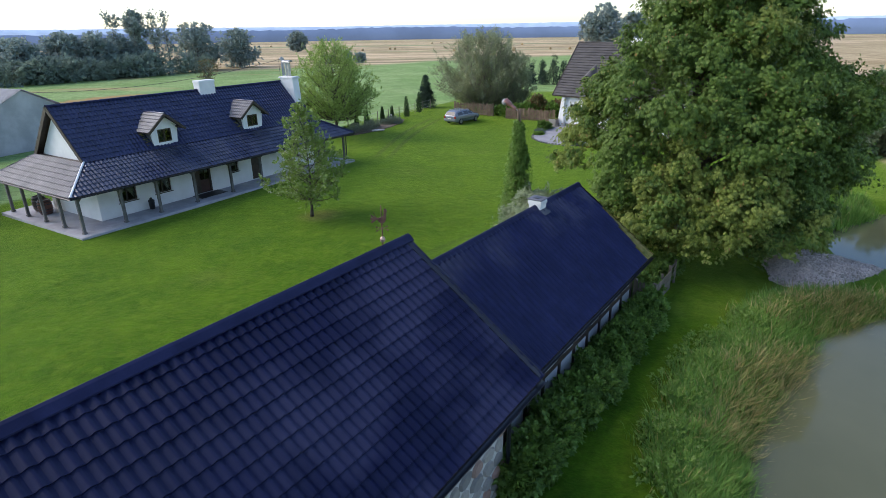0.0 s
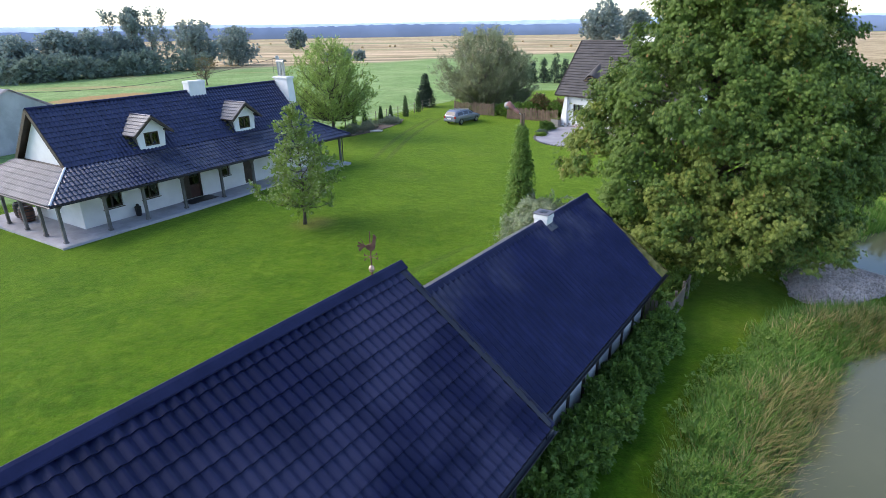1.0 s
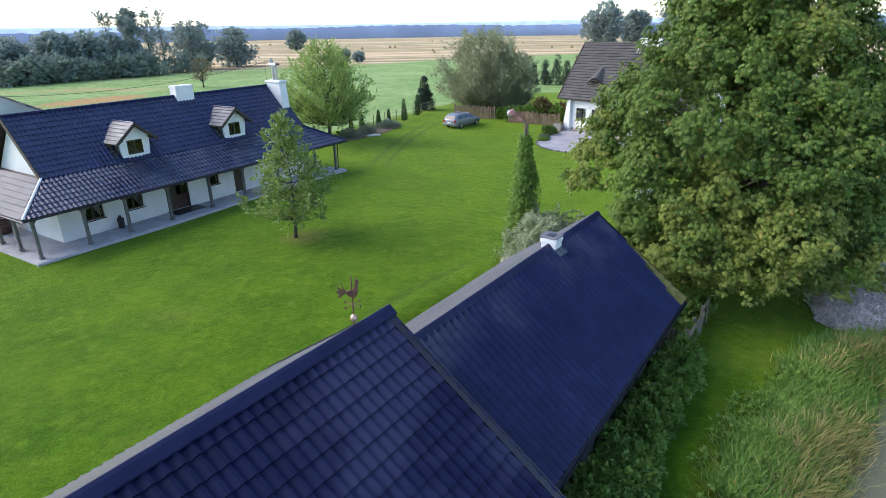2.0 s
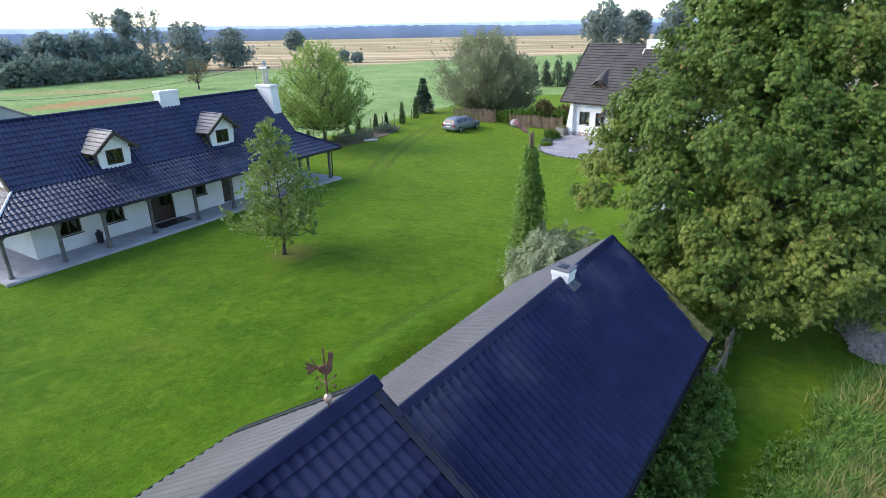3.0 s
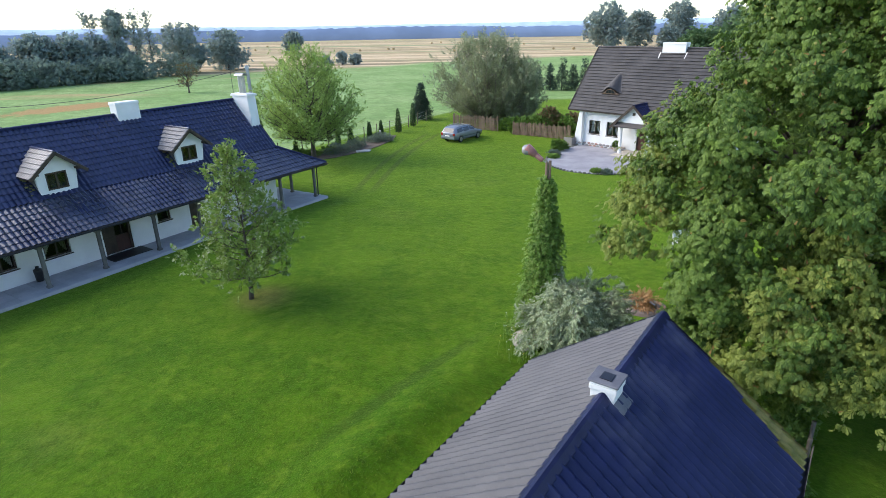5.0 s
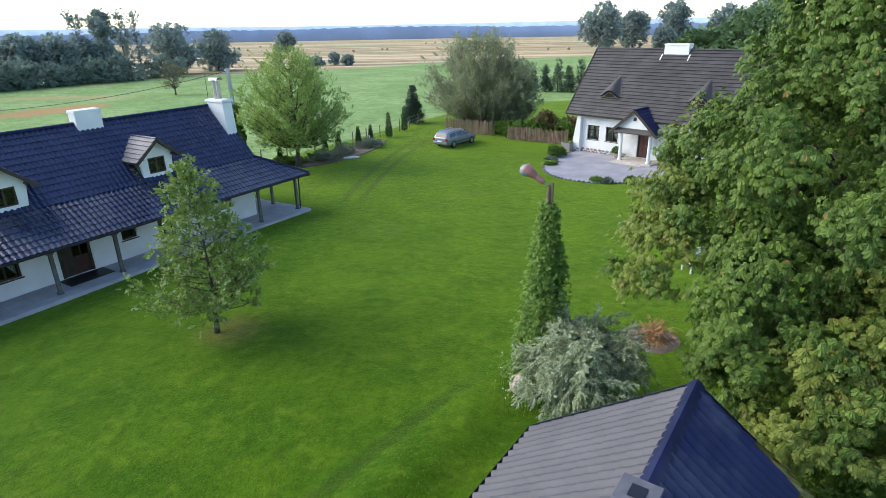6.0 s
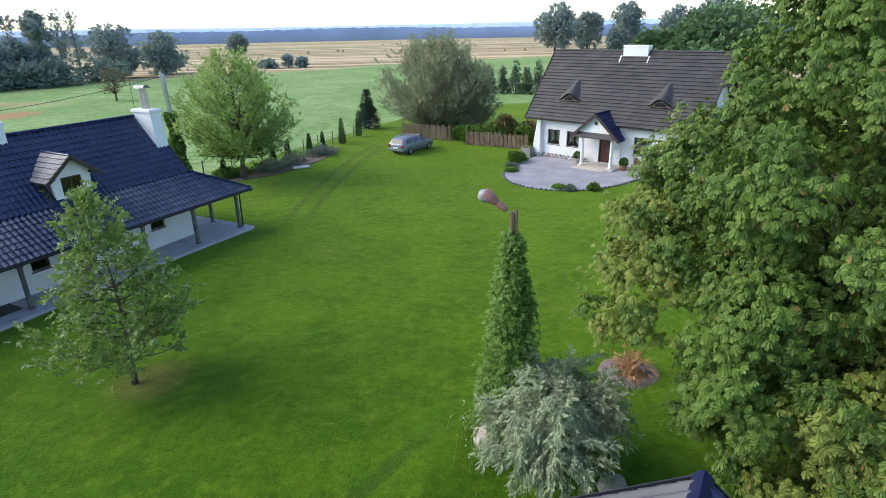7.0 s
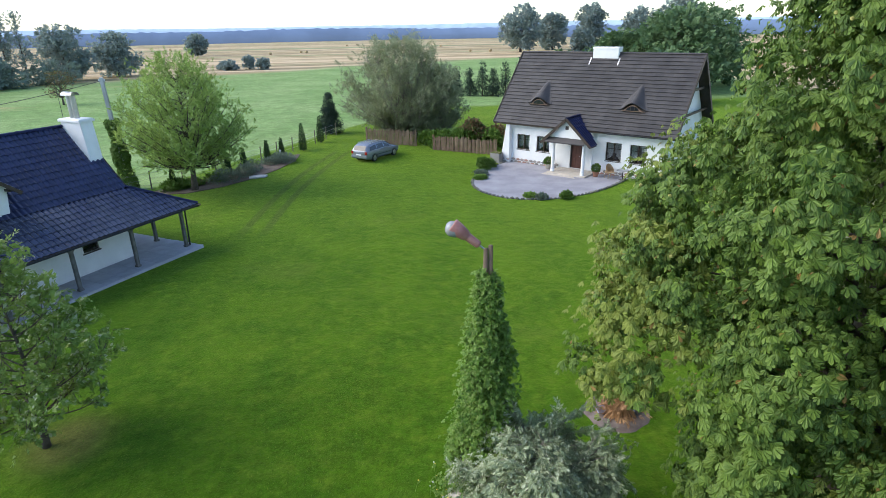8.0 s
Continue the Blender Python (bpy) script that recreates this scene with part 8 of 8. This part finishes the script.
# ---- fire pit, gravel heap, bed, oddments ----
def fire_pit():
    x, y = 7.5, 30.15
    p = thing("fire_pit", Matrix.Translation((x, y, lz(x, y))), "bare ashy fire pit ringed with soil", "fire pit")
    rng = random.Random(8)
    bm = bmesh.new()
    ring = [bm.verts.new((0.98 * (1 + 0.05 * math.sin(3 * t + 1) + 0.03 * math.sin(7 * t)) * math.cos(t), 0.92 * (1 + 0.05 * math.sin(3 * t + 1) + 0.03 * math.sin(7 * t)) * math.sin(t), -0.02)) for t in np.linspace(0, 2 * math.pi, 40, endpoint=False)]
    inn = [bm.verts.new((0.76 * math.cos(t), 0.70 * math.sin(t), 0.045 + rng.uniform(-0.01, 0.02))) for t in np.linspace(0, 2 * math.pi, 40, endpoint=False)]
    c = bm.verts.new((0, 0, 0.015))
    for k in range(40):
        bm.faces.new((ring[k], ring[(k + 1) % 40], inn[(k + 1) % 40], inn[k]))
        bm.faces.new((inn[k], inn[(k + 1) % 40], c))
    part("ash_bed", bm, M_ASH, p, smooth=True)
    b = thing("brush_pile", Matrix.Translation((x + 0.05, y, lz(x, y) + 0.02)), "small pile of rusty dead branches and twigs", "branches")
    bm = bmesh.new()
    for k in range(130):
        a = rng.uniform(0, 6.28)
        r0, h = rng.uniform(0.2, 0.55), rng.uniform(0.1, 0.45)
        tube(bm, [(r0 * math.cos(a), r0 * math.sin(a), 0.01), (0.12 * math.cos(a + 1), 0.12 * math.sin(a + 1), h), (0.3 * math.cos(a + 2.8), 0.3 * math.sin(a + 2.8), h * 0.8)], [rng.uniform(0.008, 0.02), 0.01, 0.005], 5)
    part("twigs", bm, M_RUST, b)["kind"] = "stuff"
    rngn = np.random.default_rng(3)
    n = 260
    d = rngn.normal(0, 1, (n, 3))
    loc = d * np.array([0.24, 0.24, 0.12]) + np.array([0, 0, 0.28])
    v, f = scatter(*NARROW[0], frames(d, np.tile([0, 0, 1.0], (n, 1)), rngn, 0.5) * 0.2, loc)
    hang("dry_leaves", raw_mesh("dry_leaves", v, f), M_RUST, b)["kind"] = "stuff"
    m_box = plain("blue_white_carton", (0.45, 0.45, 0.62), (0.55, 0.55, 0.72), 5, 0.6, 0.05, 30)
    for ox, oy, tw in ((-0.42, 0.05, 20), (0.42, 0.0, 70)):
        part("board", box(bmesh.new(), -0.18, 0.18, -0.12, 0.12, 0.0, 0.03, 0.006), m_box,
             thing("scrap_panel", Matrix.Translation((x + ox, y + oy, lz(x, y) + 0.14)) @ Euler((0.5, 0.3, radians(tw))).to_matrix().to_4x4(), "pale bluish scrap panel leaning on the brush pile", "panel"), "pale bluish panel")


fire_pit()


def gravel_heap():
    """A low heap of mixed stones on the spit between the ponds."""
    rng = np.random.default_rng(9)
    X_, Y_ = np.meshgrid(np.linspace(-3.2, 4.8, 60), np.linspace(-2.2, 2.4, 40))
    r = np.hypot((X_ + 0.6) / (2.9 + 0.5 * X_.clip(0)), Y_ / (1.75 - 0.10 * X_))
    Zs = 0.75 * np.clip(1 - r ** 2.2, 0, 1) + 0.03 * np.sin(X_ * 5) * np.sin(Y_ * 6) * (r < 1)
    wx, wy = 15.3 + X_ * 0.62 + Y_ * 0.30, 23.0 + X_ * 0.02 + Y_ * 1.0
    Zw = land(wx, wy) + Zs - 0.06 * (r > 1)
    idx_ = np.arange(X_.size).reshape(X_.shape)
    keep = (r < 1.06)
    q = np.stack([idx_[:-1, :-1], idx_[:-1, 1:], idx_[1:, 1:], idx_[1:, :-1]], -1)
    ok = keep[:-1, :-1] & keep[1:, 1:] & keep[:-1, 1:] & keep[1:, :-1]
    h = thing("gravel_heap", Matrix.Identity(4), "low heap of mixed grey and pink gravel", "gravel heap", kind="stuff")
    hang("gravel_core", raw_mesh("gravel_core", np.stack([wx.ravel(), wy.ravel(), Zw.ravel()], 1), q[ok], True), M_GRAVEL, h)
    n = 5200
    k = rng.choice(np.nonzero(keep.ravel())[0], n)
    loc = np.stack([wx.ravel()[k] + rng.normal(0, 0.06, n), wy.ravel()[k] + rng.normal(0, 0.06, n), Zw.ravel()[k] + 0.012], 1)
    ico = [(0, 0, 1), (0.9, 0, 0.1), (0, 0.9, 0.1), (-0.9, 0, 0.1), (0, -0.9, 0.1), (0, 0, -0.8)]
    fc = [(0, 1, 2), (0, 2, 3), (0, 3, 4), (0, 4, 1), (5, 2, 1), (5, 3, 2), (5, 4, 3), (5, 1, 4)]
    d = rng.normal(0, 1, (n, 3))
    mats = frames(d, rng.normal(0, 1, (n, 3)), rng, 0.5) * rng.uniform(0.025, 0.075, n)[:, None, None]
    v, f = scatter(np.array(ico, float), np.array(fc), mats, loc)
    hang("gravel", raw_mesh("gravel", v, f), M_GRAVEL, h)


gravel_heap()


def flower_bed():
    pts = [(-14.5, 57.4), (-11.6, 57.3), (-9.6, 58.6), (-7.9, 60.6), (-6.4, 63.4), (-5.4, 66.6), (-5.3, 69.5), (-6.4, 68.8), (-8.4, 65.4), (-10.4, 62.0), (-13.4, 59.8)]
    bm = extrude(bmesh.new(), [(x, y, lz(x, y) + 0.05) for x, y in pts][::-1], (0, 0, -0.2))
    tagged(part("flower_bed", bm, M_SOIL, None), "soil of the flower bed along the meadow fence", "flower bed", kind="structure")
    s = thing("bed_stone", pose(-7.5, 61.0, lz(-7.5, 61) + 0.03, 0, 0, 20), "flat pale stone slab at the bed's edge", "stone")
    part("slab", extrude(bmesh.new(), [(-0.7, -0.3, 0), (0.5, -0.4, 0), (0.75, 0.1, 0), (0.2, 0.4, 0), (-0.6, 0.3, 0)], (0, 0, 0.1), 0.02), M_MORTAR, s)
    v = thing("garden_post", pose(-6.7, 67.4, lz(-6.7, 67.4)), "small white garden marker post among the plants", "post")
    part("marker", box(bmesh.new(), -0.07, 0.07, -0.07, 0.07, 0, 0.85, 0.02), M_WHITE, v)


flower_bed()


def boulder(x, y, r, label):
    b = thing("boulder", Matrix.Translation((x, y, lz(x, y))), label, "boulder")
    rng = random.Random(int(x * 100))
    bm = bmesh.new()
    bmesh.ops.create_icosphere(bm, subdivisions=3, radius=r)
    for v in bm.verts:
        v.co *= 1 + 0.22 * noise.noise(v.co * 1.6 / r + Vector((x, y, 0)))
        v.co.z = v.co.z * 0.8 + r * 0.5
    part("rock", bm, plain("pale_boulder", (0.42, 0.36, 0.30), (0.56, 0.50, 0.43), 3, 0.9, 0.5, 15), b, smooth=True)


boulder(2.72, 27.1, 0.42, "pale tan boulder beside the silver shrub")
boulder(5.33, 25.38, 0.34, "pale tan boulder under the silver shrub")


def litter_bin():
    m = LONG_HOUSE.matrix_basis @ Matrix.Translation((-16.25, 1.62, 0.13))
    b = thing("litter_bin", m, "slim black bin on the veranda", "bin")
    part("bin_body", lathe(bmesh.new(), [(0.12, 0), (0.15, 0.02), (0.17, 0.45), (0.18, 0.52), (0.15, 0.55), (0.08, 0.60), (0.07, 0.68), (0.02, 0.70)], sides=16), M_BLACK, b, smooth=True)


litter_bin()


def barrel(x, y, mat, label):
    m = LONG_HOUSE.matrix_basis @ Matrix.Translation((x, y, 0.13))
    b = thing("barrel", m, label, "barrel", "veranda barrels")
    body = part("staves", lathe(bmesh.new(), [(0.30, 0), (0.34, 0.1), (0.38, 0.42), (0.34, 0.74), (0.30, 0.84), (0.27, 0.84), (0.26, 0.80)], sides=20), mat, b, smooth=True)
    for z, r in ((0.12, 0.352), (0.28, 0.378), (0.56, 0.378), (0.72, 0.352)):
        part("hoop", lathe(bmesh.new(), [(r, z), (r + 0.008, z + 0.01), (r + 0.008, z + 0.04), (r, z + 0.05)], sides=20), M_DARKMETAL, body)


barrel(-19.9, 6.3, M_DOOR, "red-brown wooden barrel on the veranda")
barrel(-19.7, 7.4, M_DARKWOOD, "dark wooden barrel on the veranda")


def door_mat():
    m = LONG_HOUSE.matrix_basis @ Matrix.Translation((-12.45, 1.35, 0.135))
    d = thing("door_mat", m, "dark door mat before the entrance", "mat")
    bm = box(bmesh.new(), -0.95, 0.95, -0.5, 0.5, 0.0, 0.02, 0.006)
    part("mat", bm, M_BLACK, d)


door_mat()


def garden_bench():
    """White bench glimpsed through the chestnut's boughs."""
    x, y = 11.6, 36.2
    b = thing("garden_bench", pose(x, y, lz(x, y), 0, 0, 25), "white painted garden bench on the lawn", "bench")
    for k in range(4):
        part("seat_slat", box(bmesh.new(), -0.75, 0.75, -0.22 + k * 0.12, -0.12 + k * 0.12, 0.43, 0.46), M_WHITE, b)
    for k in range(3):
        part("back_slat", box(bmesh.new(), -0.75, 0.75, 0.27, 0.295, 0.55 + k * 0.13, 0.65 + k * 0.13), M_WHITE, b)
    for u in (-0.68, 0.68):
        for v, hh in ((-0.2, 0.43), (0.28, 0.98)):
            part("leg", box(bmesh.new(), u - 0.03, u + 0.03, v - 0.03, v + 0.03, 0, hh, 0.006), M_WHITE, b)


garden_bench()


def bales():
    bm = lathe(bmesh.new(), [(0.02, -0.6), (0.62, -0.6), (0.66, -0.5), (0.66, 0.5), (0.62, 0.6), (0.02, 0.6)], sides=20)
    me = bpy.data.meshes.new("bale")
    bm.to_mesh(me)
    bm.free()
    me.materials.append(M_STRAW)
    rng = random.Random(17)
    for k in range(26):
        t = rng.uniform(0, 1)
        x, y = -150 + 330 * t + rng.uniform(-20, 20), rng.uniform(300, 560)
        if abs(x + 88) < 14 and abs(y - 352) < 20:
            continue
        o = thing("hay_bale", pose(x, y, lz(x, y) + 0.6, 90, 0, rng.uniform(0, 180)), "round straw bale lying on the stubble", "bale", "bales on the stubble")
        hang("bale", me, None, o)


bales()
